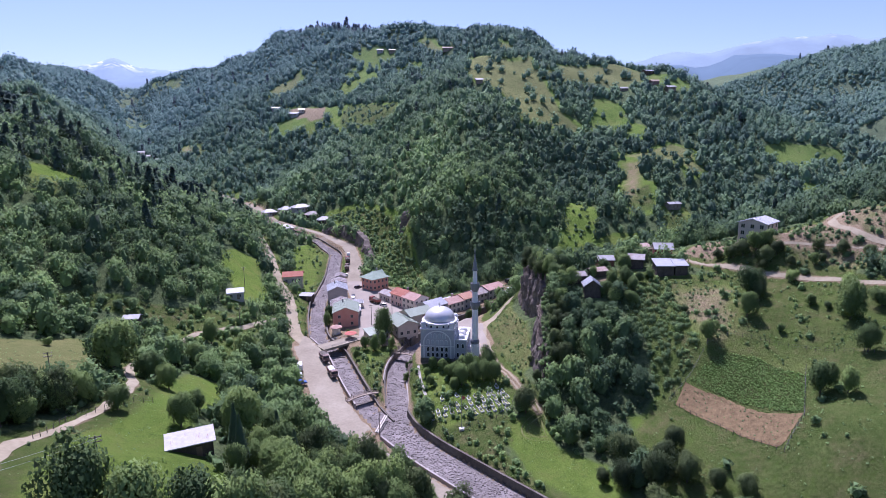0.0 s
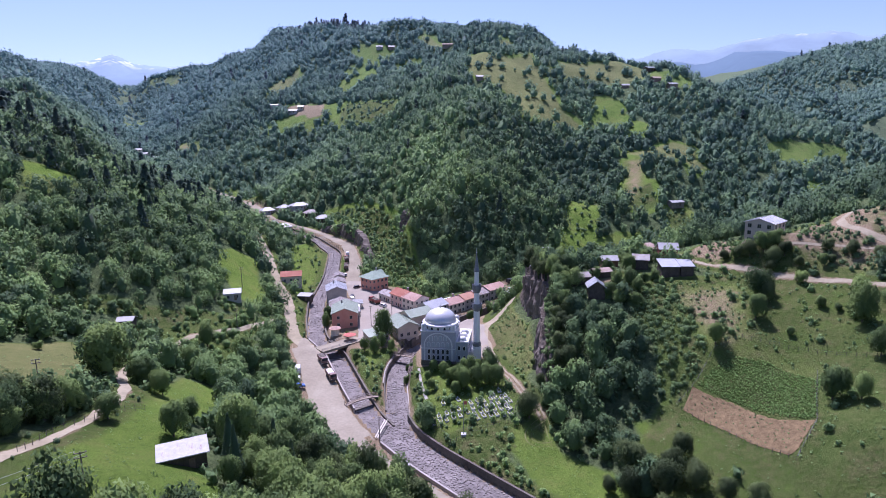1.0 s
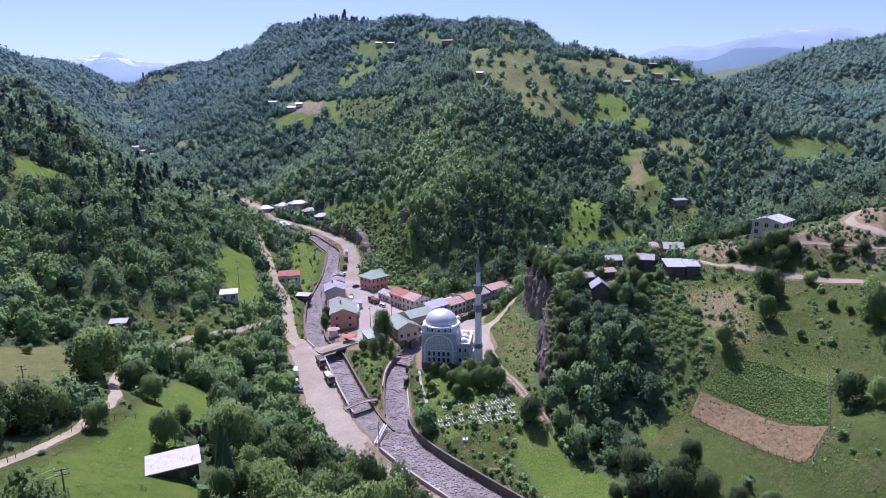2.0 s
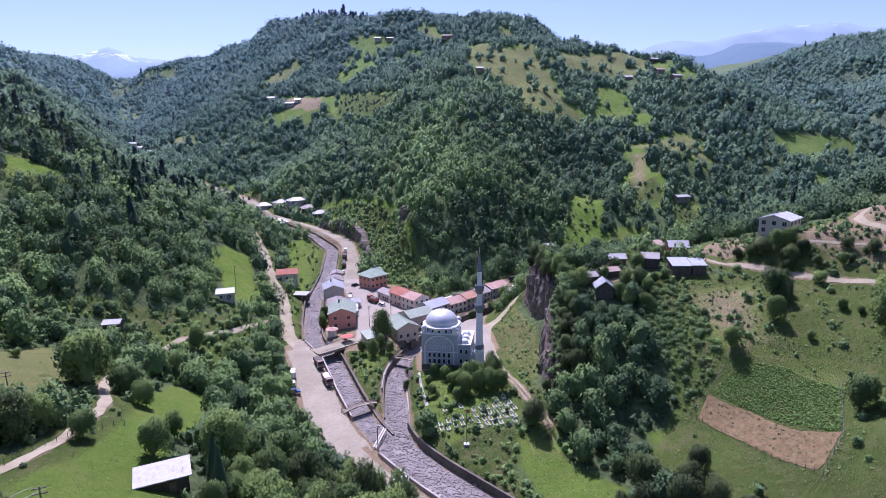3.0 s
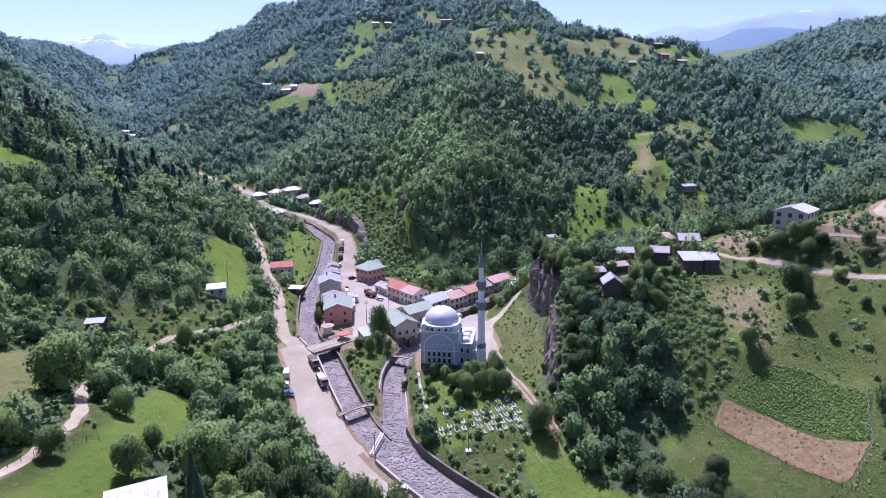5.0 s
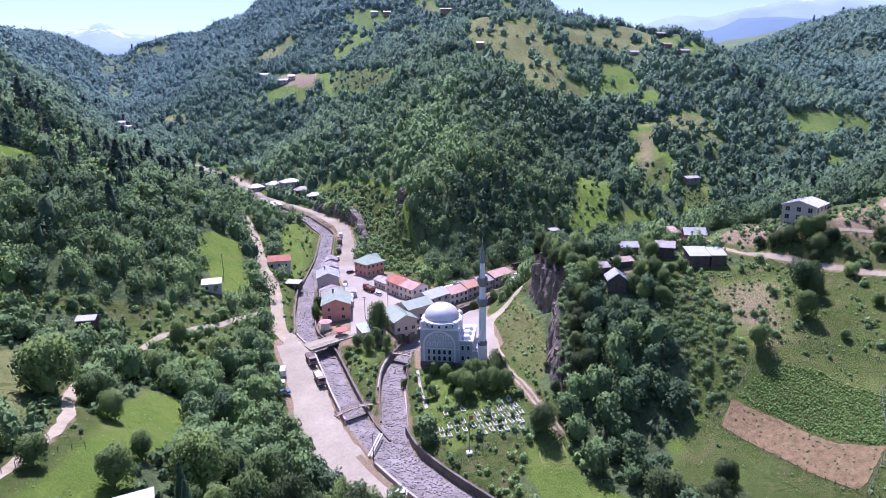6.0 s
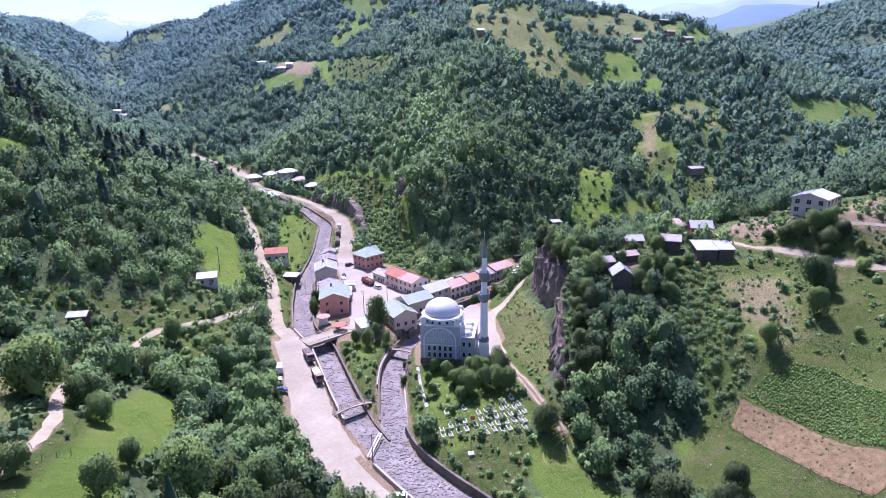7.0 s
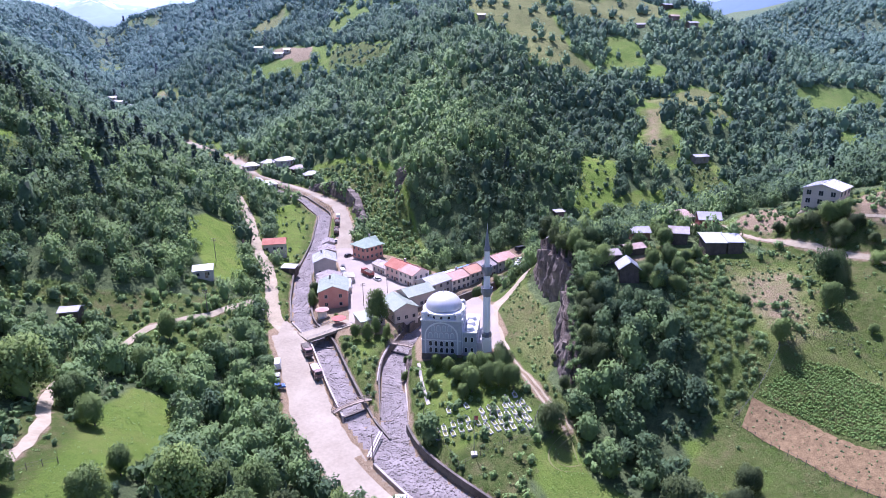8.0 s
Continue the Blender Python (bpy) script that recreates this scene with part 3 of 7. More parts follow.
def inside(corners, x, y):
    """For many places: signed distance from the edge of an area, positive inside."""
    odd, best = np.zeros(np.shape(x), bool), np.full(np.shape(x), 1e9)
    for (ax, ay), (bx, by) in zip(corners, np.roll(corners, -1, 0)):
        dx, dy = bx - ax, by - ay
        k = np.clip(((x - ax) * dx + (y - ay) * dy) / (dx * dx + dy * dy + 1e-9), 0, 1)
        best = np.minimum(best, np.hypot(x - ax - k * dx, y - ay - k * dy))
        if abs(dy) > 1e-9:
            odd ^= ((ay > y) != (by > y)) & (x < ax + (y - ay) * dx / dy)
    return np.where(odd, best, -best)


# ---- the ground sheet ----


def spread(start, low, high, end, fine, growth):
    """Grid lines, fine between low and high and wider apart beyond."""
    mid = list(np.arange(low, high, fine))
    out, v, s = [], low, fine
    while v > start:
        s *= growth
        v -= s
        out.append(v)
    up, v, s = [], mid[-1], fine
    while v < end:
        s *= growth
        v += s
        up.append(v)
    return np.array(out[::-1] + mid + up)


def sheet(name, verts, faces, material, smooth_faces=True):
    """A mesh from arrays of places and of four-cornered or three-cornered faces."""
    verts, faces = np.asarray(verts, np.float32), np.asarray(faces, np.int32)
    mesh = bpy.data.meshes.new(name)
    n, k = faces.shape
    mesh.vertices.add(len(verts))
    mesh.vertices.foreach_set("co", verts.ravel())
    mesh.loops.add(n * k)
    mesh.loops.foreach_set("vertex_index", faces.ravel())
    mesh.polygons.add(n)
    mesh.polygons.foreach_set("loop_start", np.arange(0, n * k, k, dtype=np.int32))
    mesh.polygons.foreach_set("use_smooth", np.full(n, smooth_faces))
    mesh.update(calc_edges=True)
    mesh.validate()
    mesh.materials.append(material)
    return mesh


def value_on(mesh, name, values):
    layer = mesh.attributes.new(name, "FLOAT", "POINT")
    layer.data.foreach_set("value", np.asarray(values, np.float32).ravel())


def grid_faces(rows, cols):
    i = np.arange((rows - 1) * cols).reshape(rows - 1, cols)[:, :-1].ravel()
    return np.c_[i, i + 1, i + cols + 1, i + cols]


CROFT = {"hay": ("hay_meadow", "dry_scrub", "weedy_slope"), "bare": ("bare_yard", "dry_scrub"), "rough": ("rough_grass", "shrub_plot", "scrub_slope", "weedy_slope", "pasture", "field_slope", "graveyard", "island")}


def openness(x, y):
    """How far a place lies inside the nearest open area (negative: in the woods)."""
    best = np.full(np.shape(x), -1e9)
    for _, corners in ZONES:
        best = np.maximum(best, inside(corners, x, y))
    return best


def built_over(x, y):
    """The distance from roads, streams and the village ground."""
    best = np.full(np.shape(x), 1e9)
    for line, wide in ((MAIN_ROAD, 7), (HILL_ROAD, 2.4), (STREET, 5.2), (RIVER, 7), (RIVER_WEST, 4.8), (RIVER_EAST, 4.8), (RIVER_EAST_UPPER, 3.6), (TRACK_WEST, 1.2), (FARM_ROAD, 1.5), (MOUND_ROAD, 2.2), (MOUND_TRACK, 1.0), (MOSQUE_PATH, 1.6)):
        best = np.minimum(best, near_line(line, x, y)[0] - wide)
    return np.minimum(best, -inside(VILLAGE, x, y))


TRACK_WEST = ((-70, -160, 45), (-86, -115, 34), (-86.5, -106, 31), (-84.5, -97, 29), (-84.2, -86, 27), (-87.5, -69, 24), (-97, -52, 21), (-104, -24, 15), (-99, 5, 11), (-88, 17, 8.5), (-78, 40, 5))
FARM_ROAD = ((72, 34, 29), (79, 22, 33), (81.4, 14, 33), (83, 6.5, 33), (87.6, -1.6, 33), (94.6, -14.6, 33), (102.3, -23.9, 33.5), (112, -36.2, 35), (118, -42, 35), (160, -72, 42))
MOUND_ROAD = ((150, -40, 45), (134, -23.5, 43), (130.5, -18.8, 45), (128.4, -11, 46.5), (132, 0, 47), (139, 6, 49), (150, 8, 51))
MOUND_TRACK = ((103.7, -11, 41.8), (111, -15.6, 42.7), (118, -19.8, 42.5), (126.5, -24, 42), (134, -27, 42))
MOSQUE_PATH = ((34, 50, 7), (21, 40, 5), (10, 31, 3.6), (5, 16, 2.8), (5, -8, 3.4), (9, -25, 3), (14, -44, -.5))
VILLAGE = np.array(((-60, 18), (-28, 16), (-22, 28), (-21, -6), (2, -8), (9, 4), (8, 34), (14, 57), (34, 78), (30, 92), (-8, 72), (-24, 96), (-40, 108), (-62, 116), (-60, 60)), float)

xs, ys = spread(-1500, -125, 130, 1500, 1.4, 1.045), spread(-480, -125, 222, 1900, 1.4, 1.04)
gx, gy = np.meshgrid(xs, ys)
gz = ground(gx, gy)
ground_mesh = sheet("ground", np.c_[gx.ravel(), gy.ravel(), gz.ravel()], grid_faces(len(ys), len(xs)), GROUND)
open_here = openness(gx, gy)
near_road = built_over(gx, gy)
for key, names in CROFT.items():
    v = np.zeros(gx.shape)
    for zone_name, corners in ZONES:
        if zone_name in names:
            v = np.maximum(v, smooth(*((-7, 7) if zone_name == "dry_scrub" else (-3, 4)), inside(corners, gx, gy)) * (1 if key == "hay" else {"pasture": .45, "dry_scrub": .53, "field_slope": .8, "weedy_slope": .55, "graveyard": .4, "island": .45}.get(zone_name, 1)))
    if key == "bare":
        v = np.maximum(v, .9 * smooth(.9, -1.0, near_road))
    if key == "rough":
        for zone_name, corners in ZONES:
            if zone_name in ("lush_meadow", "dry_scrub"):
                v *= 1 - (.15 if zone_name == "lush_meadow" else .6) * smooth(-4, 3, inside(corners, gx, gy))
        v = np.maximum(v, .7 * smooth(7, 2, near_road))
    value_on(ground_mesh, key, v)
value_on(ground_mesh, "wood", smooth(4, -3, open_here + 5 * smooth(230, 420, np.hypot(gx + 25, gy + 185))) * smooth(0, 5, near_road))
slope_y, slope_x = np.gradient(gz, ys, xs)
# "high": how much painted haze the ground takes, by distance from the village
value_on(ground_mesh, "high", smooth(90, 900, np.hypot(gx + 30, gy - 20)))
value_on(ground_mesh, "rock", smooth(1.25, 2.0, np.hypot(slope_x, slope_y)))
tagged(new("ground", ground_mesh), "green valley floor and hillsides of grass, woodland and rock", "ground", kind="structure")


def ribbon(name, line, wide, lift, material, label, step=2.5, crown=0.0, category="road", kind="structure", uneven=.25, across=4, seed=1):
    """A strip that lies on the ground along a line, with uneven edges."""
    pts = along(line, step)
    for _ in range(6):
        pts[1:-1] = (pts[:-2] + 2 * pts[1:-1] + pts[2:]) / 4
    way = np.gradient(pts[:, :2], axis=0)
    way /= np.linalg.norm(way, axis=1)[:, None] + 1e-9
    side = np.c_[way[:, 1], -way[:, 0]]
    rng, k = np.random.default_rng(seed), np.linspace(-1, 1, across + 1)
    half = np.array([wide / 2 + uneven * (waves(pts[:, 0], pts[:, 1], 9, seed + s)) for s in (0, 7)])
    rows = []
    for i in range(len(pts)):
        for j in k:
            w = half[0 if j < 0 else 1][i] * j
            rows.append((pts[i, 0] + side[i, 0] * w, pts[i, 1] + side[i, 1] * w))
    rows = np.array(rows)
    z = ground(rows[:, 0], rows[:, 1]) + lift
    mesh = sheet(name, np.c_[rows, z], grid_faces(len(pts), across + 1)[:, ::-1], material)
    return tagged(new(name, mesh), label, category, kind=kind)


ribbon("road", MAIN_ROAD, 10.5, .07, ROAD, "wide dusty pale grey asphalt valley road", uneven=.5)
ribbon("road", HILL_ROAD, 4.7, .09, DIRT, "pale dirt side road climbing beside the stream", uneven=.4, seed=3)
ribbon("road", STREET, 7.5, .08, ROAD, "pale village street leading up the valley", uneven=.4, seed=5)
ribbon("track", TRACK_WEST, 2.1, .10, DIRT, "narrow pale dirt track between hedges", uneven=.35, seed=8, category="track")
ribbon("track", MOUND_TRACK, 1.0, .10, DIRT, "narrow pale dirt track across the bank", uneven=.3, seed=11, category="track")
ribbon("track", FARM_ROAD, 1.9, .10, DIRT, "pale dirt farm road below the earth bank", uneven=.35, seed=9, category="track")
ribbon("track", MOUND_ROAD, 2.7, .10, DIRT, "fresh cut earth road on the bank", uneven=.4, seed=10, category="track")
ribbon("path", MOSQUE_PATH[:5], 3.6, .10, DIRT, "pale dirt lane past the mosque", uneven=.4, seed=12, category="path")
for off in (-.75, .75):
    ribbon("track", [(x + off, y, z) for x, y, z in MOSQUE_PATH[4:]], .6, .09, DIRT, "pale wheel rut of the lane below the mosque", 1.5, uneven=.15, seed=41, category="track", across=2)
ribbon("path", ((-20.2, -7, 1), (-20, -14, 0), (-18.5, -27, -2)), .9, .12, CONCRETE, "narrow concrete path beside the stream", uneven=.1, seed=13, category="path")

for k, rut in enumerate((((13.7, -38.8, 0), (13.7, -43.0, 0), (14.1, -46.9, 0), (13.9, -51.4, 0), (14.0, -54.9, 0)), ((14.8, -39.1, 0), (15.2, -42.5, 0), (15.4, -47.2, 0), (15.7, -50.9, 0), (16.0, -54.3, 0)),
                          ((14.7, -43.9, 0), (11.4, -45.5, 0), (8.3, -48.0, 0), (7.1, -50.9, 0), (7.4, -53.8, 0), (10.3, -54.9, 0), (13.6, -54.7, 0)), ((14.9, -45.5, 0), (11.7, -47.2, 0), (9.5, -48.6, 0), (8.6, -51.2, 0), (9.2, -53.1, 0), (11.6, -53.8, 0), (14.7, -53.2, 0)))):
    ribbon("track", rut, .2, .06, DRY_GRASS, "faint wheel rut in the mown meadow", 1.2, uneven=.12, seed=30 + k, category="track", across=2)
ribbon("stream_bed", RIVER, 11.0, .05, GRAVEL, "wide stony stream bed of grey boulders", uneven=.1, category="stream bed", seed=15, across=8)
ribbon("stream_bed", RIVER_WEST, 6.9, .06, GRAVEL, "stony stream bed between concrete walls", uneven=.1, category="stream bed", seed=16, across=8)
ribbon("stream_bed", RIVER_EAST, 7.1, .07, GRAVEL, "stony side stream bed below the mosque", uneven=.1, category="stream bed", seed=17, across=8)

ribbon("stream_bed", RIVER_EAST_UPPER, 4.8, .07, GRAVEL, "narrow stony stream bed between the shops and the lane", uneven=.1, category="stream bed", seed=18, across=6)

# the village square between the stream and the houses
def patch(name, corners, lift, material, label, category, cell=1.5):
    """A flat-lying area of the ground with a surface of its own."""
    corners = np.array(corners, float)
    lo, hi = corners.min(0), corners.max(0)
    px, py = np.meshgrid(np.arange(lo[0], hi[0] + cell, cell), np.arange(lo[1], hi[1] + cell, cell))
    gap = inside(corners, px, py)
    f = grid_faces(*px.shape)
    f = f[(gap.ravel()[f] > .35 * cell).any(1)]
    # edge places move onto the outline
    bx, by, best = px.copy(), py.copy(), np.full(px.shape, 1e9)
    for (ax, ay), (ex, ey) in zip(corners, np.roll(corners, -1, 0)):
        dx, dy = ex - ax, ey - ay
        k = np.clip(((px - ax) * dx + (py - ay) * dy) / (dx * dx + dy * dy), 0, 1)
        d = np.hypot(px - ax - k * dx, py - ay - k * dy)
        bx, by = np.where(d < best, ax + k * dx, bx), np.where(d < best, ay + k * dy, by)
        best = np.minimum(best, d)
    px, py = np.where(gap < 0, bx, px), np.where(gap < 0, by, py)
    z = ground(px, py) + lift
    used = np.unique(f)
    index = np.zeros(px.size, int)
    index[used] = np.arange(len(used))
    mesh = sheet(name, np.c_[px.ravel(), py.ravel(), z.ravel()][used], index[f], material)
    return tagged(new(name, mesh), label, category, kind="structure")


patch("pavement", ((-43, 25), (-36, 25), (-24, 48), (-20, 62), (-6, 58), (2, 63), (-10, 70), (-25, 72), (-36, 92), (-45, 112), (-57, 112), (-51, 84), (-46, 60)), .11, PAVING, "pale open paved village square", "square")
patch("pavement", ((-66, 12), (-56, 8), (-53, 16), (-57, 26), (-66, 30)), .10, ROAD, "dusty junction apron by the bridge", "road")
patch("pavement", ((-1, -3), (5, -8), (6, 4), (7.5, 28), (4, 38), (-4, 38), (-2, 20)), .12, PAVING, "pale paved forecourt beside the mosque", "forecourt")
patch("tilled_plot", ((55, -50), (57, -54), (61, -60), (65, -72), (70, -78), (61, -84), (56, -70), (50, -55)), .10, SOIL, "bare reddish brown tilled plot", "field", 1.0)


# ---- making things ----


class Shape:
    """Corners and faces of one mesh under construction."""

    def __init__(self):
        self.v, self.f = [], []

    def add(self, verts, faces):
        n = len(self.v)
        self.v += [tuple(p) for p in verts]
        self.f += [tuple(n + i for i in face) for face in faces]
        return self

    def box(self, x0, y0, z0, x1, y1, z1, taper=0.0):
        t = taper
        return self.add([(x0, y0, z0), (x1, y0, z0), (x1, y1, z0), (x0, y1, z0), (x0 + t, y0 + t, z1), (x1 - t, y0 + t, z1), (x1 - t, y1 - t, z1), (x0 + t, y1 - t, z1)],
                        [(3, 2, 1, 0), (4, 5, 6, 7), (0, 1, 5, 4), (1, 2, 6, 5), (2, 3, 7, 6), (3, 0, 4, 7)])

    def lathe(self, x, y, profile, sides=16, turn=0.0):
        """A turned form: (radius, height) from foot to top."""
        v, f = [], []
        for r, z in profile:
            v += [(x + r * math.cos(turn + 6.2832 * k / sides), y + r * math.sin(turn + 6.2832 * k / sides), z) for k in range(sides)]
        for i in range(len(profile) - 1):
            f += [(i * sides + k, i * sides + (k + 1) % sides, (i + 1) * sides + (k + 1) % sides, (i + 1) * sides + k) for k in range(sides)]
        f += [tuple(range(sides))[::-1], tuple(range((len(profile) - 1) * sides, len(profile) * sides))]
        return self.add(v, f)

    def rod(self, a, b, r0, r1=None, sides=6):
        a, b = Vector(a), Vector(b)
        turn = (b - a).to_track_quat("Z", "Y").to_matrix()
        v = []
        for p, r in ((a, r0), (b, r0 if r1 is None else r1)):
            v += [p + turn @ Vector((r * math.cos(6.2832 * k / sides), r * math.sin(6.2832 * k / sides), 0)) for k in range(sides)]
        return self.add(v, [(k, (k + 1) % sides, sides + (k + 1) % sides, sides + k) for k in range(sides)] + [tuple(range(sides))[::-1], tuple(range(sides, 2 * sides))])

    def slab(self, corners, thick):
        """A flat piece with the given corners on its upper side, anticlockwise from above."""
        n = len(corners)
        low = [(x, y, z - thick) for x, y, z in corners]
        return self.add(list(corners) + low, [tuple(range(n)), tuple(range(2 * n - 1, n - 1, -1))] + [(k, n + k, n + (k + 1) % n, (k + 1) % n) for k in range(n)])


def part(name, shape, material, parent, label="", smooth_faces=False, at=None):
    mesh = bpy.data.meshes.new(name)
    mesh.from_pydata(shape.v, [], shape.f)
    mesh.materials.append(material)
    if smooth_faces:
        mesh.polygons.foreach_set("use_smooth", np.full(len(mesh.polygons), True))
    ob = new(name, mesh)
    ob.parent = parent
    if at is not None:
        ob.matrix_basis = at
    return tagged(ob, label)


def share(name, like, parent, at):
    """Another piece on the same mesh."""
    ob = new(name, like.data)
    ob.parent, ob.matrix_basis = parent, at
    return ob


def thing(name, x, y, turn, label, category, group="", z=None, sink=0.0):
    ob = new(name)
    ob.empty_display_size = .3
    ob.matrix_basis = pose(x, y, (height(x, y) if z is None else z) - sink, 0, 0, turn)
    return tagged(ob, label, category, group)


def window_shape(w, h):
    s = Shape()
    for x0, z0, x1, z1 in ((-w / 2 - .08, -.08, -w / 2, h + .08), (w / 2, -.08, w / 2 + .08, h + .08), (-w / 2, -.08, w / 2, 0), (-w / 2, h, w / 2, h + .08), (-.03, 0, .03, h)):
        s.box(x0, -.09, z0, x1, .02, z1)
    return s


WINDOW_MESHES = {}


def window(parent, w, h, at):
    """A window: frame and dark pane, on the outside of a wall that faces -y."""
    key = round(w, 1), round(h, 1)
    frame_ob = new("window", WINDOW_MESHES[key][0]) if key in WINDOW_MESHES else part("window", window_shape(*key), FRAME, None)
    frame_ob.parent, frame_ob.matrix_basis = parent, at
    if key in WINDOW_MESHES:
        pane = new("pane", WINDOW_MESHES[key][1])
        pane.parent = frame_ob
    else:
        pane = part("pane", Shape().box(-key[0] / 2, -.04, 0, key[0] / 2, .0, key[1]), GLASS, frame_ob)
        WINDOW_MESHES[key] = frame_ob.data, pane.data
    return frame_ob


def roof_shape(w, d, h, rise, over, kind, thick=.18):
    s = Shape()
    W, D = w / 2 + over, d / 2 + over
    drop = rise * over / (d / 2)
    if kind == "gable":  # the ridge runs along x
        s.slab([(-W, -D, h - drop), (W, -D, h - drop), (W, 0, h + rise), (-W, 0, h + rise)], thick)
        s.slab([(-W, 0, h + rise), (W, 0, h + rise), (W, D, h - drop), (-W, D, h - drop)], thick)
    elif kind == "shed":
        s.slab([(-W, -D, h - .1), (W, -D, h - .1), (W, D, h + rise), (-W, D, h + rise)], thick)
    else:  # hip
        r = max(.2, W - D * .9)
        a, b = (-r, 0, h + rise), (r, 0, h + rise)
        e = [(-W, -D, h - drop), (W, -D, h - drop), (W, D, h - drop), (-W, D, h - drop)]
        s.slab([e[0], e[1], b, a], thick).slab([e[1], e[2], b], thick).slab([e[2], e[3], a, b], thick).slab([e[3], e[0], a], thick)
    return s


def sheet_ribs(w, d, h, rise, over, gap, kind):
    """Raised seams of a metal or tiled roof."""
    s = Shape()
    W, D = w / 2 + over, d / 2 + over
    drop = rise * over / (d / 2)
    n = int(2 * W / gap)
    for k in range(n + 1):
        x = -W + .06 + (2 * W - .12) * k / n
        if kind == "gable":
            s.slab([(x - .05, -D, h - drop + .05), (x + .05, -D, h - drop + .05), (x + .05, 0, h + rise + .05), (x - .05, 0, h + rise + .05)], .05)
            s.slab([(x - .05, 0, h + rise + .05), (x + .05, 0, h + rise + .05), (x + .05, D, h - drop + .05), (x - .05, D, h - drop + .05)], .05)
        else:
            s.slab([(x - .05, -D, h - .05), (x + .05, -D, h - .05), (x + .05, D, h + rise + .05), (x - .05, D, h + rise + .05)], .05)
    return s


def house(name, x, y, w, d, h, turn, wall, roof, label, kind="gable", rise=None, windows=((0, 3, 1), (1, 2, 1)), over=.5, category="house", group="", chimney=False, sink=1.5, z=None, ribs=.8, door=True, win=(1.0, 1.2)):
    """A house; its ridge runs along its own x. windows: (side, how many in a row, storeys); side 0 faces -y, then anticlockwise."""
    rise = (d * .22 if kind != "shed" else .8) if rise is None else rise
    ob = thing(name, x, y, turn, label, category, group, z)
    s = Shape()
    if kind == "gable":
        s.add([(-w / 2, -d / 2, -sink), (w / 2, -d / 2, -sink), (w / 2, d / 2, -sink), (-w / 2, d / 2, -sink), (-w / 2, -d / 2, h - .14), (w / 2, -d / 2, h - .14), (w / 2, d / 2, h - .14), (-w / 2, d / 2, h - .14), (-w / 2, 0, h + rise - .2), (w / 2, 0, h + rise - .2)],
              [(3, 2, 1, 0), (0, 1, 5, 4), (2, 3, 7, 6), (1, 2, 6, 9, 5), (3, 0, 4, 8, 7), (4, 5, 9, 8), (6, 7, 8, 9)])
    elif kind == "shed":
        s.add([(-w / 2, -d / 2, -sink), (w / 2, -d / 2, -sink), (w / 2, d / 2, -sink), (-w / 2, d / 2, -sink), (-w / 2, -d / 2, h - .22), (w / 2, -d / 2, h - .22), (w / 2, d / 2, h + rise - .25), (-w / 2, d / 2, h + rise - .25)],
              [(3, 2, 1, 0), (4, 5, 6, 7), (0, 1, 5, 4), (1, 2, 6, 5), (2, 3, 7, 6), (3, 0, 4, 7)])
    else:
        s.box(-w / 2, -d / 2, -sink, w / 2, d / 2, h - .16)
    body = part("wall", s, wall, ob)
    top = part("roof", roof_shape(w, d, h, rise, over, kind), roof, ob)
    if ribs and kind != "hip":
        part("roof_seams", sheet_ribs(w, d, h, rise, over, ribs, kind), roof, top)
    for side, many, storeys in windows:
        span = w if side % 2 == 0 else d
        for level in range(storeys):
            zz = .9 + level * (h - .4) / max(1, storeys)
            for k in range(many):
                u = (k + .5) / many * span - span / 2
                m = pose(0, 0, 0, 0, 0, 90 * side) @ pose(u, -(d if side % 2 == 0 else w) / 2 - .012, zz)
                window(body, win[0], win[1], m)
    if door:
        part("door", Shape().box(-.5, -.07, 0, .5, .0, 2.05), DOOR, ob, at=pose(w * .18, -d / 2 - .012, 0))
    if chimney:
        part("chimney", Shape().box(-.35, -.35, h, .35, .35, h + rise + .9).box(-.42, -.42, h + rise + .9, .42, .42, h + rise + 1.05), CONCRETE, top, at=pose(w * .22, d * .12, 0))
    return ob


# ---- retaining walls and bridges ----


def bank_wall(line, off, top_up, material, label, thick=.9, step=3.0, low=1.0, most=5.4):
    """A stream wall beside a line, from below the bed to a little over the bank."""
    pts = along(line, step)
    for _ in range(3):
        pts[1:-1] = (pts[:-2] + 2 * pts[1:-1] + pts[2:]) / 4
    way = np.gradient(pts[:, :2], axis=0)
    way /= np.linalg.norm(way, axis=1)[:, None]
    side = np.c_[way[:, 1], -way[:, 0]]
    a, b = pts[:, :2] + side * off, pts[:, :2] + side * (off + math.copysign(thick, off))
    c = pts[:, :2] + side * (off + math.copysign(3.0, off))
    bank = ground(c[:, 0], c[:, 1])
    bed = pts[:, 2]
    top = np.clip(np.minimum(bank, bed + most), bed + .5, None) + top_up
    top[1:-1] = (top[:-2] + top[1:-1] + top[2:]) / 3
    s, n = Shape(), len(pts)
    for i in range(n):
        s.v += [(*a[i], bed[i] - low), (*a[i], top[i]), (*b[i], top[i]), (*b[i], bed[i] - low)]
    for i in range(n - 1):
        for k in range(4):
            q = (4 * i + k, 4 * i + (k + 1) % 4, 4 * i + 4 + (k + 1) % 4, 4 * i + 4 + k)
            s.f.append(q if off < 0 else q[::-1])
    s.f += [(0, 1, 2, 3), (4 * n - 1, 4 * n - 2, 4 * n - 3, 4 * n - 4)]
    ob = part("retaining_wall", s, material, None)
    return tagged(ob, label, "wall", kind="structure")


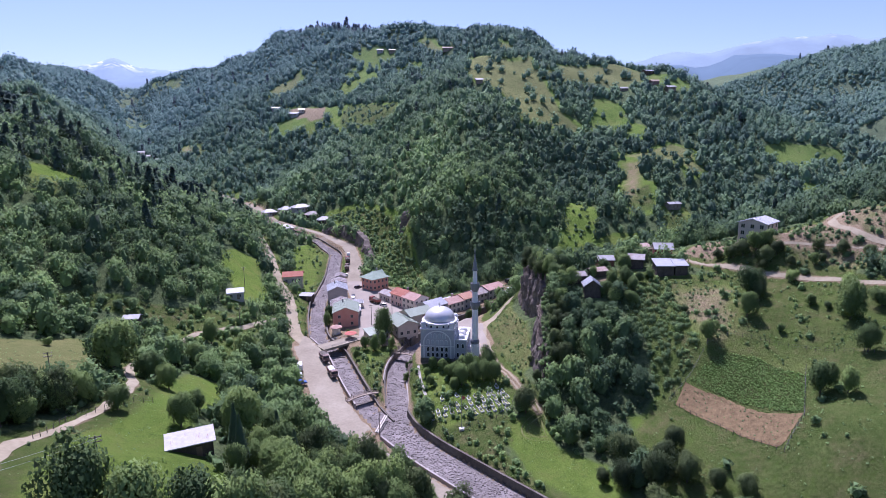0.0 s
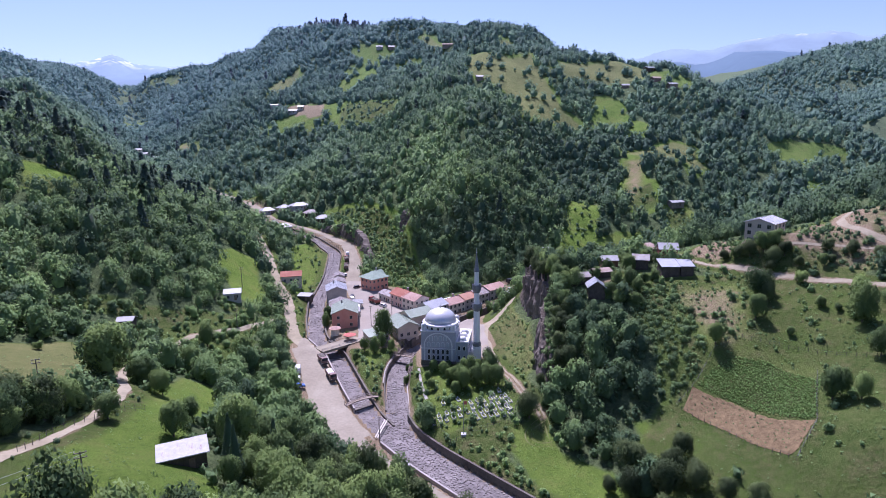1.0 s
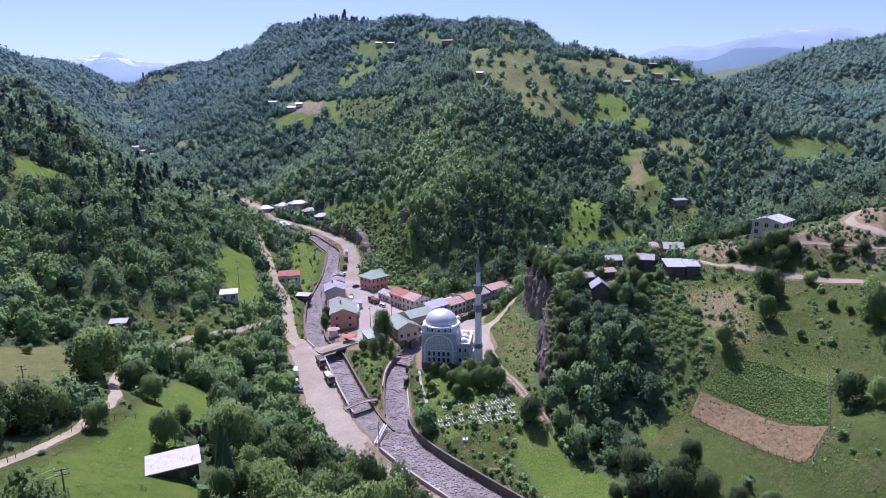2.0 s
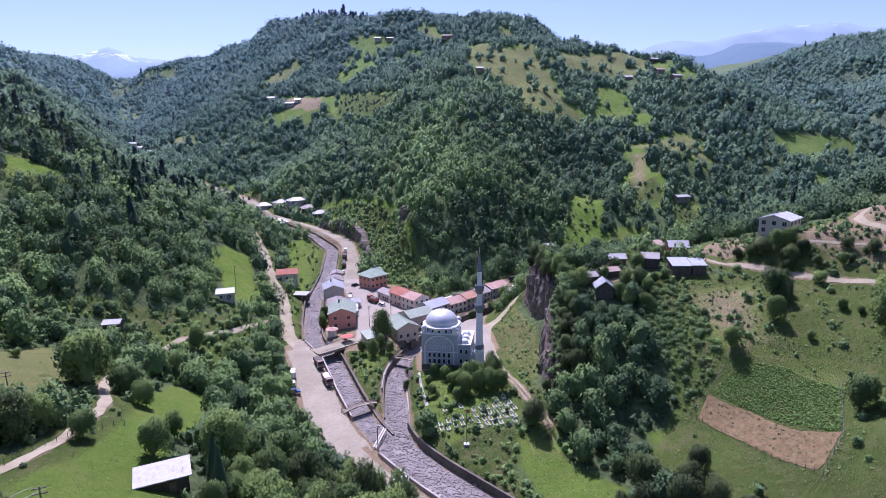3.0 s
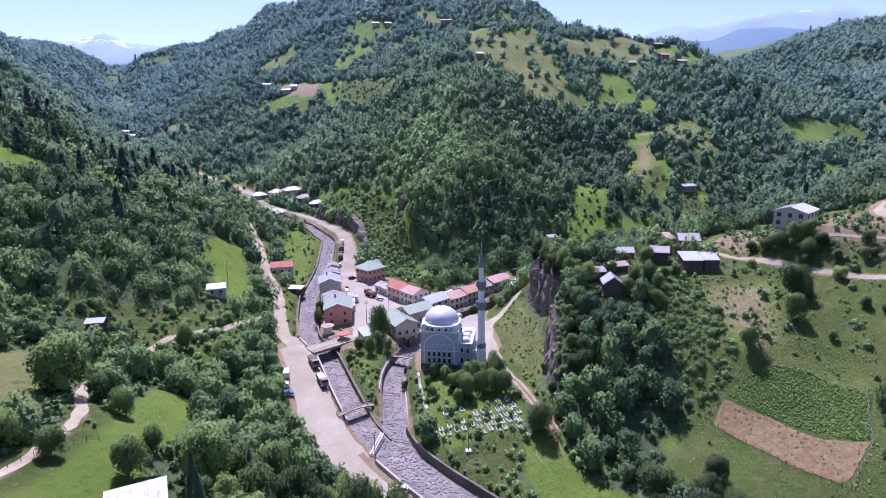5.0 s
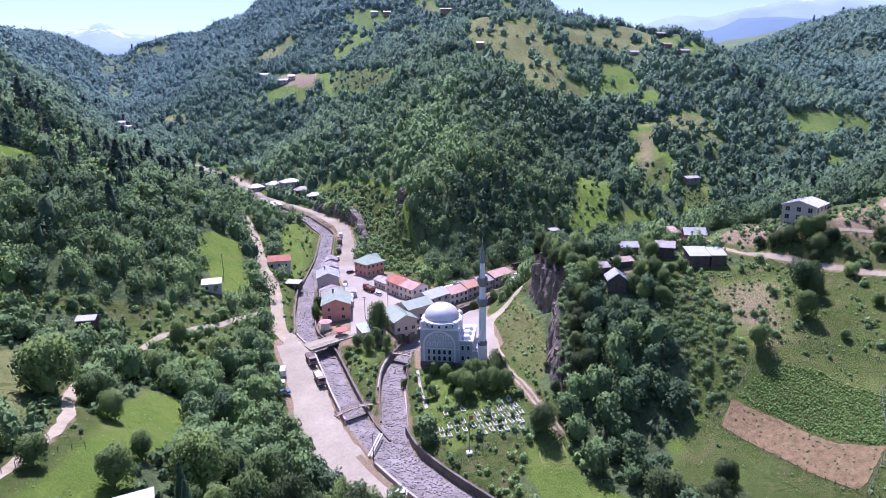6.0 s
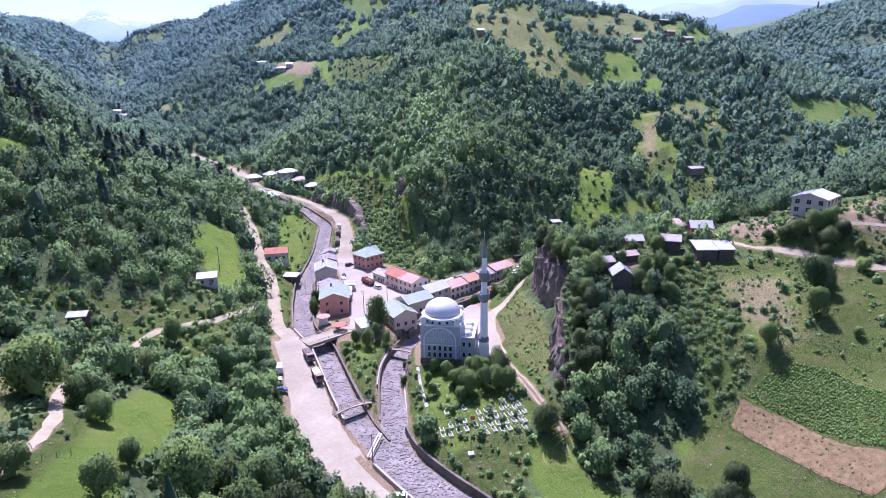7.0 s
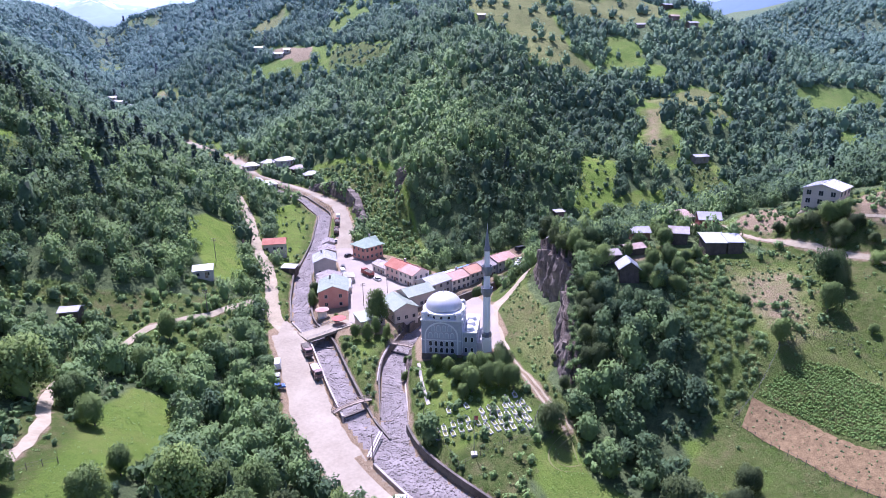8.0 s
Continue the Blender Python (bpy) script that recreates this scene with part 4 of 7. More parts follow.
bank_wall(RIVER, 5.6, .25, OLD_CONCRETE, "dark mossy concrete stream wall below the meadow", .6, most=2.2)
bank_wall(RIVER[:6], -5.6, .3, CONCRETE, "pale concrete stream wall beside the road", .55, most=2.6)
bank_wall(RIVER_WEST[1:6], -3.5, .3, CONCRETE, "pale concrete stream wall below the road", .5, most=2.6)
bank_wall(RIVER_WEST[:8], 3.5, .15, OLD_CONCRETE, "dark stained concrete stream wall beside the island", .6, most=2.1)
bank_wall(RIVER_WEST[5:12], -3.5, .3, OLD_CONCRETE, "dark stained concrete stream wall below the valley meadow", .6, most=2.4)
bank_wall(RIVER_WEST[8:12], 3.5, .1, OLD_CONCRETE, "low dark stream wall below the village street", .5, most=1.5)
bank_wall(RIVER_EAST, 3.6, .1, CONCRETE, "low pale concrete kerb of the side stream", .4, most=.5)
bank_wall(RIVER_EAST[1:], -3.6, .15, OLD_CONCRETE, "dark stained concrete wall on the island side", .4, most=2.0)
bank_wall(RIVER_EAST[2:5], -4.05, .06, CONCRETE, "narrow pale concrete path along the island wall", .35, most=2.0)
bank_wall(RIVER_EAST_UPPER, -2.5, .4, OLD_CONCRETE, "dark stream wall below the village houses", .6, most=3.0)


def beam_bridge(x0, y0, z0, x1, y1, z1, wide, label, deck, rail, arch=.0, group="", thick=.5):
    n = math.dist((x0, y0), (x1, y1))
    ob = thing("bridge" if wide > 4 else "footbridge", (x0 + x1) / 2, (y0 + y1) / 2, math.degrees(math.atan2(y1 - y0, x1 - x0)), label, "bridge", group, z=(z0 + z1) / 2)
    lean = (z1 - z0) / n
    s, steps = Shape(), 10

    def up(u):
        return lean * u + arch * (1 - (2 * u / n) ** 2)
    for k in range(steps + 1):
        u = -n / 2 + n * k / steps
        s.v += [(u, -wide / 2, up(u)), (u, wide / 2, up(u)), (u, wide / 2, up(u) - thick), (u, -wide / 2, up(u) - thick)]
    for k in range(steps):
        s.f += [(4 * k + j, 4 * k + 4 + j, 4 * k + 4 + (j + 1) % 4, 4 * k + (j + 1) % 4) for j in range(4)]
    s.f += [(0, 1, 2, 3), (4 * steps + 3, 4 * steps + 2, 4 * steps + 1, 4 * steps)]
    part("deck", s, deck, ob)
    for e in (-1, 1):
        r = Shape()
        y = e * (wide / 2 - .08)
        for k in range(steps):
            u, v = -n / 2 + n * k / steps, -n / 2 + n * (k + 1) / steps
            for lift in (.95, .5):
                r.rod((u, y, up(u) + lift), (v, y, up(v) + lift), .06)
        part("rail", r, rail, ob)
        for k in range(0, steps + 1, 2):
            u = -n / 2 + n * k / steps
            part("post", Shape().rod((u, y, up(u) - .1), (u, y, up(u) + 1.0), .07), rail, ob)
    return ob


beam_bridge(-57.5, 16.2, .06, -42.5, 27.5, .2, 6.4, "flat concrete road bridge over the stream", ROAD, CONCRETE, thick=.9)
beam_bridge(-43.8, -25.9, -2.7, -34.0, -19.8, -2.9, 1.5, "arched wooden footbridge over the stony stream", OLD_TIMBER, OLD_TIMBER, .7, "footbridges", .25)
beam_bridge(-29.6, 11.8, -1.6, -20.9, 7.0, -1.1, 1.4, "arched wooden footbridge beside the mosque", OLD_TIMBER, OLD_TIMBER, .5, "footbridges", .25)
for x0, y0, x1, y1, z, word in ((-41.9, -25.2, -35.2, -21.2, -5.3, "dark low concrete weir across the stream bed"), (-28.6, 10.4, -22.4, 6.2, -3.9, "dark low concrete weir below the footbridge"), (-53.6, 16.6, -47.4, 14.6, -3.95, "low stone weir below the road bridge")):
    weir = thing("weir", (x0 + x1) / 2, (y0 + y1) / 2, math.degrees(math.atan2(y1 - y0, x1 - x0)), word, "weir", z=z)
    n = math.dist((x0, y0), (x1, y1))
    part("sill", Shape().box(-n / 2, -.4, -2.2, n / 2, .4, .3), OLD_CONCRETE, weir)
    part("apron", Shape().box(-n / 2, -2.2, -2.2, n / 2, -.41, -.75), FOAM, weir, "pale wet apron")
pipe = thing("drain_pipe", -32.4, -38.2, 73, "pair of yellowish pipes across the stream bed", "pipe", z=-5.95)
for y in (-.35, .35):
    part("tube", Shape().rod((-4.6, y, .9), (4.6, y, 1.75), .22, sides=8), CREAM_WALL, pipe)

# stones lying in the stream bed
rng = np.random.default_rng(77)
stone_v, stone_f = [], []
CUBE = np.array([(-1, -1, -1), (1, -1, -1), (1, 1, -1), (-1, 1, -1), (-.7, -.7, .8), (.7, -.7, .8), (.7, .7, .8), (-.7, .7, .8)], float)
CUBE_FACES = np.array([(3, 2, 1, 0), (4, 5, 6, 7), (0, 1, 5, 4), (1, 2, 6, 5), (2, 3, 7, 6), (3, 0, 4, 7)])
for line, wide, many in ((RIVER[1:], 5.0, 4600), (RIVER_WEST[:13], 3.1, 5000), (RIVER_EAST, 3.2, 1600)):
    pts = along(line, 1.0)
    i = rng.integers(0, len(pts) - 1, many)
    off = rng.uniform(-1, 1, many)
    way = np.gradient(pts[:, :2], axis=0)
    way /= np.linalg.norm(way, axis=1)[:, None]
    x = pts[i, 0] + way[i, 1] * off * wide + rng.normal(0, .5, many)
    y = pts[i, 1] - way[i, 0] * off * wide + rng.normal(0, .5, many)
    z = ground(x, y)
    size = .1 + .2 * rng.uniform(0, 1, many) ** 2.2
    for k in range(many):
        c = CUBE * rng.uniform(.6, 1.25, (8, 3)) * size[k] * np.array([1.2, 1, .75])
        a = rng.uniform(0, 6.28)
        c = np.c_[c[:, 0] * math.cos(a) - c[:, 1] * math.sin(a), c[:, 0] * math.sin(a) + c[:, 1] * math.cos(a), c[:, 2]]
        stone_f.append(CUBE_FACES + 8 * len(stone_v))
        stone_v.append(c + (x[k], y[k], z[k] + size[k] * .25))


def stone_material():
    n = Nodes("stream_boulders")
    each = n.add("ShaderNodeNewGeometry").outputs["Random Per Island"]
    c = n.mix(each, (.12, .106, .096), (.325, .295, .268))
    c = n.mix(n.math("MULTIPLY", n.noise(3, 5), .4), c, (.20, .17, .155))
    return n.done(c, .9, 0, .3)


stones = sheet("stream_stones", np.concatenate(stone_v), np.concatenate(stone_f), stone_material(), False)
tagged(new("stream_stones", stones), "grey and mauve boulders strewn over the stream bed", "stones", kind="stuff")


# ---- the rock bluff ----


def outcrop(x, y, low, high, wide, deep, turn, seed, label, rough=1.0):
    """A rugged buttress of rock, narrower towards its top, with ledges and clefts."""
    sides, rows = 44, 34
    s = Shape()
    rng = np.random.default_rng(seed)
    phase = rng.uniform(0, 6.28, 6)
    for r in range(rows):
        k = r / (rows - 1)
        ledge = rough * .10 * abs(math.sin(k * 11 + phase[0])) + .09 * math.sin(k * 37 + phase[1])
        for j in range(sides):
            a = 6.2832 * j / sides
            cleft = .15 * math.sin(3 * a + phase[2] + 2 * k) - .2 * abs(math.sin(3.5 * a + phase[3] - 1.5 * k)) ** .6 - .12 * abs(math.sin(8 * a + phase[4] + 3 * k + math.sin(9 * k))) ** .5 + .2 + rng.normal(0, .04)
            cleft *= rough
            q = (1.04 - .2 * k - .5 * max(0, k - .86) / .14 * .6) * (1 + cleft + ledge * (.5 + .5 * math.sin(2 * a + phase[5])))
            s.v.append((wide * q * math.cos(a), deep * q * math.sin(a), (high - low) * (k + .02 * math.sin(4 * a + phase[1])) + rng.normal(0, .2)))
    for r in range(rows - 1):
        s.f += [(r * sides + j, r * sides + (j + 1) % sides, (r + 1) * sides + (j + 1) % sides, (r + 1) * sides + j) for j in range(sides)]
    s.f.append(tuple(range((rows - 1) * sides, rows * sides)))
    ob = part("rock_outcrop", s, CLIFF, None, at=pose(x, y, low, 0, 0, turn))
    return tagged(ob, label, "rock", "rocks of the bluff")




def rock_face(points, label, lean=1.6, seed=0.0):
    """A broken cliff along (x, y, foot, top) points that run north; it faces west, leans back and has clefts and ledges."""
    steps = []
    for p, q in zip(points, points[1:]):
        n = max(1, round(math.dist(p[:2], q[:2]) / .8))
        steps += [tuple(p[i] + (q[i] - p[i]) * k / n for i in range(4)) for k in range(n)]
    steps.append(points[-1])
    way = np.gradient(np.array(steps)[:, :2], axis=0)
    for _ in range(4):
        way[1:-1] = (way[:-2] + way[1:-1] + way[2:]) / 3
    way /= np.linalg.norm(way, axis=1)[:, None]
    s, rows = Shape(), 20
    for (x, y, low, high), (wx, wy) in zip(steps, way):
        high += 1.3 * noise.noise((x * .3, y * .3, seed)) + .7 * noise.noise((x * .9, y * .9, seed))
        for r in range(rows + 2):
            k = min(1, r / (rows - 1))
            z = low + (high - low) * k
            out = -lean * k ** 1.4 + 1.3 * noise.noise((x * .22, y * .22, z * .1 + seed)) + .7 * noise.noise((x * .6, y * .6, z * .35 + seed)) + .35 * noise.noise((x * 1.5, y * 1.5, z * 1.1 + seed))
            out -= 1.1 * max(0, .25 - abs(noise.noise((x * .28 + 5, y * .28, z * .05 + seed)))) / .25
            if r >= rows:
                out, z = -lean - 3.5 * (r - rows + 1), high - (.2 if r == rows else high - low)
            s.v.append((x - wy * out, y + wx * out, z))
    m = rows + 2
    for i in range(len(steps) - 1):
        s.f += [(i * m + r, i * m + r + 1, (i + 1) * m + r + 1, (i + 1) * m + r) for r in range(m - 1)]
    s.f += [tuple(range(m))[::-1], tuple(range((len(steps) - 1) * m, len(steps) * m))]
    return tagged(part("cliff", s, CLIFF, None), label, "cliff", "cliffs")


rock_face(((28, 0, 8, 22), (27.2, 6, 7, 24), (25, 12, 6, 25), (23.6, 19, 6, 25), (23, 27, 6, 24.5), (23.5, 35, 6, 21.5)), "brown and grey limestone cliff under overhanging bushes", 1.0, 3.1)
rock_face(((19.5, -33, 1, 5), (16, -28, 2, 8.5), (17, -20, 3, 12.5), (18.4, -13, 4, 17), (20.2, -6, 5, 21), (24, -.5, 6, 22), (27.5, 2, 7, 22.5)), "pale jagged limestone rib standing out from the bluff", 2.4, 8.7)
rock_face(((-47.2, 145, 4, 8), (-49.6, 156, 6, 12.5), (-52, 167, 7.5, 17.5), (-57, 177.5, 9, 20.5), (-65, 187.5, 11, 21.5), (-73.5, 196.5, 13, 20), (-81, 204.5, 14.5, 17)), "brown rock face cut for the village street", 2.2, 5.3)
outcrop(-18, 150, 18, 36.0, 6.5, 6.0, 0, 5, "dark rock face among the woods above the square")
outcrop(-9, 143, 16, 34.0, 7.0, 5.5, 30, 6, "dark rock face among the woods above the shops")


# ---- the mosque ----


def arched_window_shape(w, h, deep=.1):
    """An upright opening with a round head."""
    pts = [(-w / 2, 0), (w / 2, 0)] + [(w / 2 * math.cos(a), h - w / 2 + w / 2 * math.sin(a)) for a in np.linspace(0, math.pi, 7)]
    n = len(pts)
    s = Shape()
    return s.add([(x, -deep, z) for x, z in pts] + [(x, 0, z) for x, z in pts], [tuple(range(n))[::-1], tuple(range(n, 2 * n))] + [(k, (k + 1) % n, n + (k + 1) % n, n + k) for k in range(n)])


def mosque():
    ob = thing("mosque", -12.0, -.6, -13, "blue-grey stone mosque with a large silver dome and small side domes", "mosque", z=1.9)
    W, D, H = 5.9, 5.9, 11.4
    body = part("wall", Shape().box(-W, -D, -2, W, D, H), MOSQUE_WALL, ob)
    part("cornice", Shape().box(-W - .25, -D - .25, H, W + .25, D + .25, H + .35), MOSQUE_TRIM, ob, "white cornice")
    part("plinth", Shape().box(-W - .12, -D - .12, -2, W + .12, D + .12, .9), OLD_CONCRETE, ob)
    # big blind arch on each visible face, string courses and windows
    for side in range(4):
        turn = pose(0, 0, 0, 0, 0, 90 * side)
        arch = Shape()
        outer, inner = 5.0, 4.6
        steps = np.linspace(0, math.pi, 15)
        for a, b in zip(steps, steps[1:]):
            q = [(r * math.cos(t), 6.6 + .9 * r * math.sin(t)) for r, t in ((inner, a), (outer, a), (outer, b), (inner, b))]
            arch.add([(x, -.22, z) for x, z in q] + [(x, 0, z) for x, z in q], [(0, 1, 2, 3), (7, 6, 5, 4), (0, 4, 5, 1), (1, 5, 6, 2), (2, 6, 7, 3), (3, 7, 4, 0)])
        arch.box(-outer, -.22, 1, -inner, 0, 6.6).box(inner, -.22, 1, outer, 0, 6.6).box(-W, -.16, 5.3, W, 0, 5.5)
        part("arch_moulding", arch, MOSQUE_TRIM, body, "white arch moulding", at=turn @ pose(0, -D - .012, 0))
        for z, many, w, h, mat in ((1.4, 5, .85, 1.5, GLASS), (3.5, 5, .85, 1.5, GLASS), (6.0, 5, .95, 1.6, BLUE_WALL), (8.2, 4, .95, 1.7, BLUE_WALL)):
            for k in range(many):
                u = (k - (many - 1) / 2) * 1.62
                hole = part("window", arched_window_shape(w + .22, h + .18, .05), MOSQUE_TRIM, body, at=turn @ pose(u, -D - .012, z))
                part("pane", arched_window_shape(w, h, .09), mat, hole, at=pose(0, 0, .04))
    # drum, dome and corner turrets
    part("drum", Shape().lathe(0, 0, [(5.75, H + .36), (5.75, H + 1.5), (6.4, H + 1.6), (6.4, H + 2.1), (5.75, H + 2.3), (5.6, H + 2.4)], 32), MOSQUE_TRIM, ob, "white round drum")
    for k in range(16):
        a = 22.5 * k
        part("window", arched_window_shape(.7, .85, .1), GLASS, ob, at=pose(0, 0, H + .5, 0, 0, a) @ pose(0, -5.7, 0))
    dome = [(5.5 * math.cos(t), H + 2.4 + 4.4 * math.sin(t)) for t in np.linspace(0, 1.5, 12)]
    top = part("dome", Shape().lathe(0, 0, dome, 40), LEAD, ob, "silver metal dome", True)
    part("finial", Shape().lathe(0, 0, [(.16, H + 6.6), (.1, H + 7.0), (.24, H + 7.15), (.08, H + 7.35), (.16, H + 7.5), (.03, H + 8.2)], 8), CHROME, top)
    for x in (-1, 1):
        for y in (-1, 1):
            turret = part("turret", Shape().lathe(0, 0, [(.95, H + .36), (.95, H + 1.7), (1.1, H + 1.75), (1.1, H + 1.95)], 8, .39), MOSQUE_TRIM, ob, at=pose(5.05 * x, 5.05 * y, 0))
            part("cap", Shape().lathe(0, 0, [(1.0 * math.cos(t), H + 1.95 + .95 * math.sin(t)) for t in np.linspace(0, 1.5, 6)], 12), LEAD, turret, "", True)
    # the side wing with its rows of little domes
    wing = part("side_wing", Shape().box(W + .01, -4.6, -2, W + 4.2, D + 3.2, 7.4), MOSQUE_WALL, ob)
    part("parapet", Shape().box(W + .02, -4.8, 7.41, W + 4.4, D + 3.4, 7.75), MOSQUE_TRIM, ob, "white parapet")
    for k in range(3):
        for x, r in ((W + 2.2, 1.35),):
            y = -2.9 + k * 3.9
            part("small_dome", Shape().lathe(x, y, [(r * 1.12, 7.76), (r * 1.12, 8.1)] + [(r * math.cos(t), 8.1 + r * .85 * math.sin(t)) for t in np.linspace(0, 1.5, 7)], 16), MOSQUE_TRIM, ob, "white little dome", True)
    porch = part("porch", Shape().box(W + 4.21, -2.2, -2, W + 7.2, D + 3.0, 3.3), MOSQUE_TRIM, ob, "white porch")
    for k in range(4):
        y = -.9 + k * 2.7
        part("small_dome", Shape().lathe(W + 5.7, y, [(1.15, 3.31), (1.15, 3.55)] + [(1.05 * math.cos(t), 3.55 + .9 * math.sin(t)) for t in np.linspace(0, 1.5, 7)], 14), MOSQUE_TRIM, ob, "white little dome", True)
    for k in range(3):
        m = pose(W + 4.2, -2.9 + k * 3.6, 0, 0, 0, 90)
        hole = part("window", arched_window_shape(1.0, 1.7, .05), MOSQUE_TRIM, wing, at=m @ pose(0, -.012, 4.7))
        part("pane", arched_window_shape(.8, 1.45, .09), GLASS, hole, at=pose(0, 0, .06))
    for k, (z, w) in enumerate(((1.2, .8), (4.6, .8))):
        for x in (W + 1.2, W + 3.0):
            hole = part("window", arched_window_shape(1.0, 1.7, .05), MOSQUE_TRIM, wing, at=pose(x, -4.612, z))
            part("pane", arched_window_shape(.75, 1.45, .09), GLASS, hole, at=pose(0, 0, .06))
    return ob


mosque()


def minaret():
    ob = thing("minaret", 0.2, -5.4, 0, "slender pale stone minaret with two balconies beside the mosque", "minaret", z=2.0)
    part("base", Shape().box(-1.35, -1.35, -2, 1.35, 1.35, 4.6).lathe(0, 0, [(1.6, 4.6), (1.6, 4.9), (1.3, 6.3)], 8, .39), MINARET_STONE, ob)
    part("collar", Shape().lathe(0, 0, [(1.45, 5.5), (1.6, 5.8), (1.6, 6.6), (1.25, 7.1)], 8, .39), DARK_LEAD, ob, "dark grey collar")
    part("shaft", Shape().lathe(0, 0, [(1.2, 6.2), (1.06, 20.4)], 12), MINARET_STONE, ob)
    part("shaft", Shape().lathe(0, 0, [(.98, 20.4), (.9, 27.0)], 12), MINARET_STONE, ob)
    part("shaft", Shape().lathe(0, 0, [(.8, 27.0), (.74, 32)], 12), MINARET_STONE, ob)
    for z, r in ((19.9, 1.75), (26.5, 1.6)):
        balcony = part("balcony", Shape().lathe(0, 0, [(1.0, z - 1.9), (1.35, z - 1.2), (r, z - .3), (r, z)], 14), DARK_LEAD, ob, "dark grey corbelled balcony")
        part("parapet", Shape().lathe(0, 0, [(r, z + .003), (r, z + 1.0), (r - .12, z + 1.0), (r - .12, z + .003)], 14), DARK_LEAD, balcony)
    part("spire", Shape().lathe(0, 0, [(.95, 32), (.95, 32.4), (.72, 33.3), (.12, 38.3)], 12), DARK_LEAD, ob, "dark grey pointed spire")
    part("finial", Shape().lathe(0, 0, [(.1, 38.3), (.18, 38.6), (.06, 38.8), (.14, 39.1), (.03, 40.1)], 8), CHROME, ob)


minaret()

# ---- village houses round the square ----
N = "village houses"
salmon = house("house", -39.5, 100.5, 10.2, 9.6, 6.6, 40, SALMON, MINT_ROOF, "salmon two-storey house with a mint green hipped roof", "hip", 2.6, ((0, 4, 2), (3, 3, 2), (1, 3, 2)), .9, group=N, chimney=True)
part("gable_roof", roof_shape(6.5, 5.0, 7.0, 1.9, .5, "gable"), MINT_ROOF, salmon, at=pose(2.2, 1.2, 0, 0, 0, 0))
house("annex", -31.2, 79.6, 10, 6.5, 3.6, -55, CREAM_WALL, RUST_ZINC, "low annex with a weathered grey roof beside the red-roofed houses", "gable", 1.2, ((0, 3, 1),), .4, group=N)
house("house", -24.6, 70.0, 9.6, 8.4, 6.0, -54, PINK_WALL, RED_TILE, "terraced house with a red tiled roof facing the square", "gable", 1.9, ((0, 3, 2), (1, 2, 1)), .5, group=N, chimney=True)
house("house", -19.2, 62.4, 9.4, 8.4, 5.6, -54, CREAM_WALL, PINK_TILE, "cream terraced house with a faded pink tiled roof", "gable", 1.8, ((0, 3, 2), (1, 3, 2)), .5, group=N)
house("house", -57.6, 84.5, 12, 9.4, 6.2, 98, GREY_WALL, ZINC, "grey plastered house with a patched metal roof above the stream", "gable", 1.9, ((3, 2, 1), (2, 3, 2), (0, 3, 1)), .5, group=N, chimney=True)
house("house", -50.2, 48.4, 14, 10.6, 6.6, 94, SALMON, PALE_MINT, "house with a salmon red front and a pale gabled roof", "gable", 2.1, ((3, 2, 2), (2, 4, 2), (0, 4, 1)), .5, group=N, chimney=True)
house("shop", -53.6, 63.5, 11, 9.5, 4.6, 97, CREAM_WALL, RUST_ZINC, "low shop with a stained pinkish metal roof", "gable", 1.5, ((2, 4, 1), (3, 2, 1)), .5, group=N, category="shop")
house("shed", -46.2, 70.0, 6, 4.0, 3.0, 97, CREAM_WALL, WHITE_ROOF, "small white roofed stall at the edge of the square", "shed", .4, ((2, 2, 1),), .4, group=N, category="shed")
house("shed", -46.6, 58.0, 7, 3.6, 2.8, 97, CREAM_WALL, WHITE_ROOF, "small white roofed kiosk row at the edge of the square", "shed", .4, ((2, 2, 1),), .4, group=N, category="shed")
house("house", -58.8, 105.0, 9, 7.5, 3.6, 98, GREY_WALL, RUST_ZINC, "low stone house with a weathered metal roof by the street", "gable", 1.3, ((3, 1, 1),), .4, group=N)
house("house", -59.4, 116.5, 7, 5.5, 3.2, 98, GREY_WALL, RUST_ZINC, "low stone barn with a weathered metal roof by the street", "gable", 1.0, ((3, 1, 1),), .4, group=N)
house("house", -25.4, 29.5, 12, 8.6, 4.8, 112, BEIGE_WALL, PALE_MINT, "beige house with a pale mint gabled roof beside the stream", "gable", 1.9, ((3, 3, 1), (0, 4, 1), (2, 3, 1)), .6, group=N)
house("house", -19.6, 38.5, 11, 8.0, 5.4, 34, BEIGE_WALL, PALE_MINT, "beige wing with a pale mint roof behind the mosque", "gable", 1.8, ((0, 3, 1), (1, 2, 1)), .6, group=N)
house("shed", -35.8, 24.0, 8.5, 6.5, 3.2, 24, BEIGE_WALL, PALE_MINT, "low building with a pale mint sheet roof on the square", "shed", .8, ((0, 3, 1),), .4, group=N, category="shed")
house("house", -12.2, 47.5, 10.5, 8.5, 5.6, 40, GREY_WALL, ZINC, "grey house with a blue-white metal roof behind the mosque", "gable", 1.7, ((0, 3, 2), (3, 2, 1)), .5, group=N, ribs=.9)
house("shop", -3.6, 53.4, 10, 8.2, 5.2, 38, CREAM_WALL, PINK_TILE, "two-storey shop with a faded pink roof in the row", "gable", 1.6, ((0, 4, 2),), .4, group=N, category="shop", z=1.4, chimney=True)
house("shop", 3.6, 59.0, 8, 8.0, 5.2, 38, GREY_WALL, ORANGE_TILE, "two-storey shop with an orange tiled roof in the row", "gable", 1.6, ((0, 3, 2),), .4, group=N, category="shop", z=1.8)
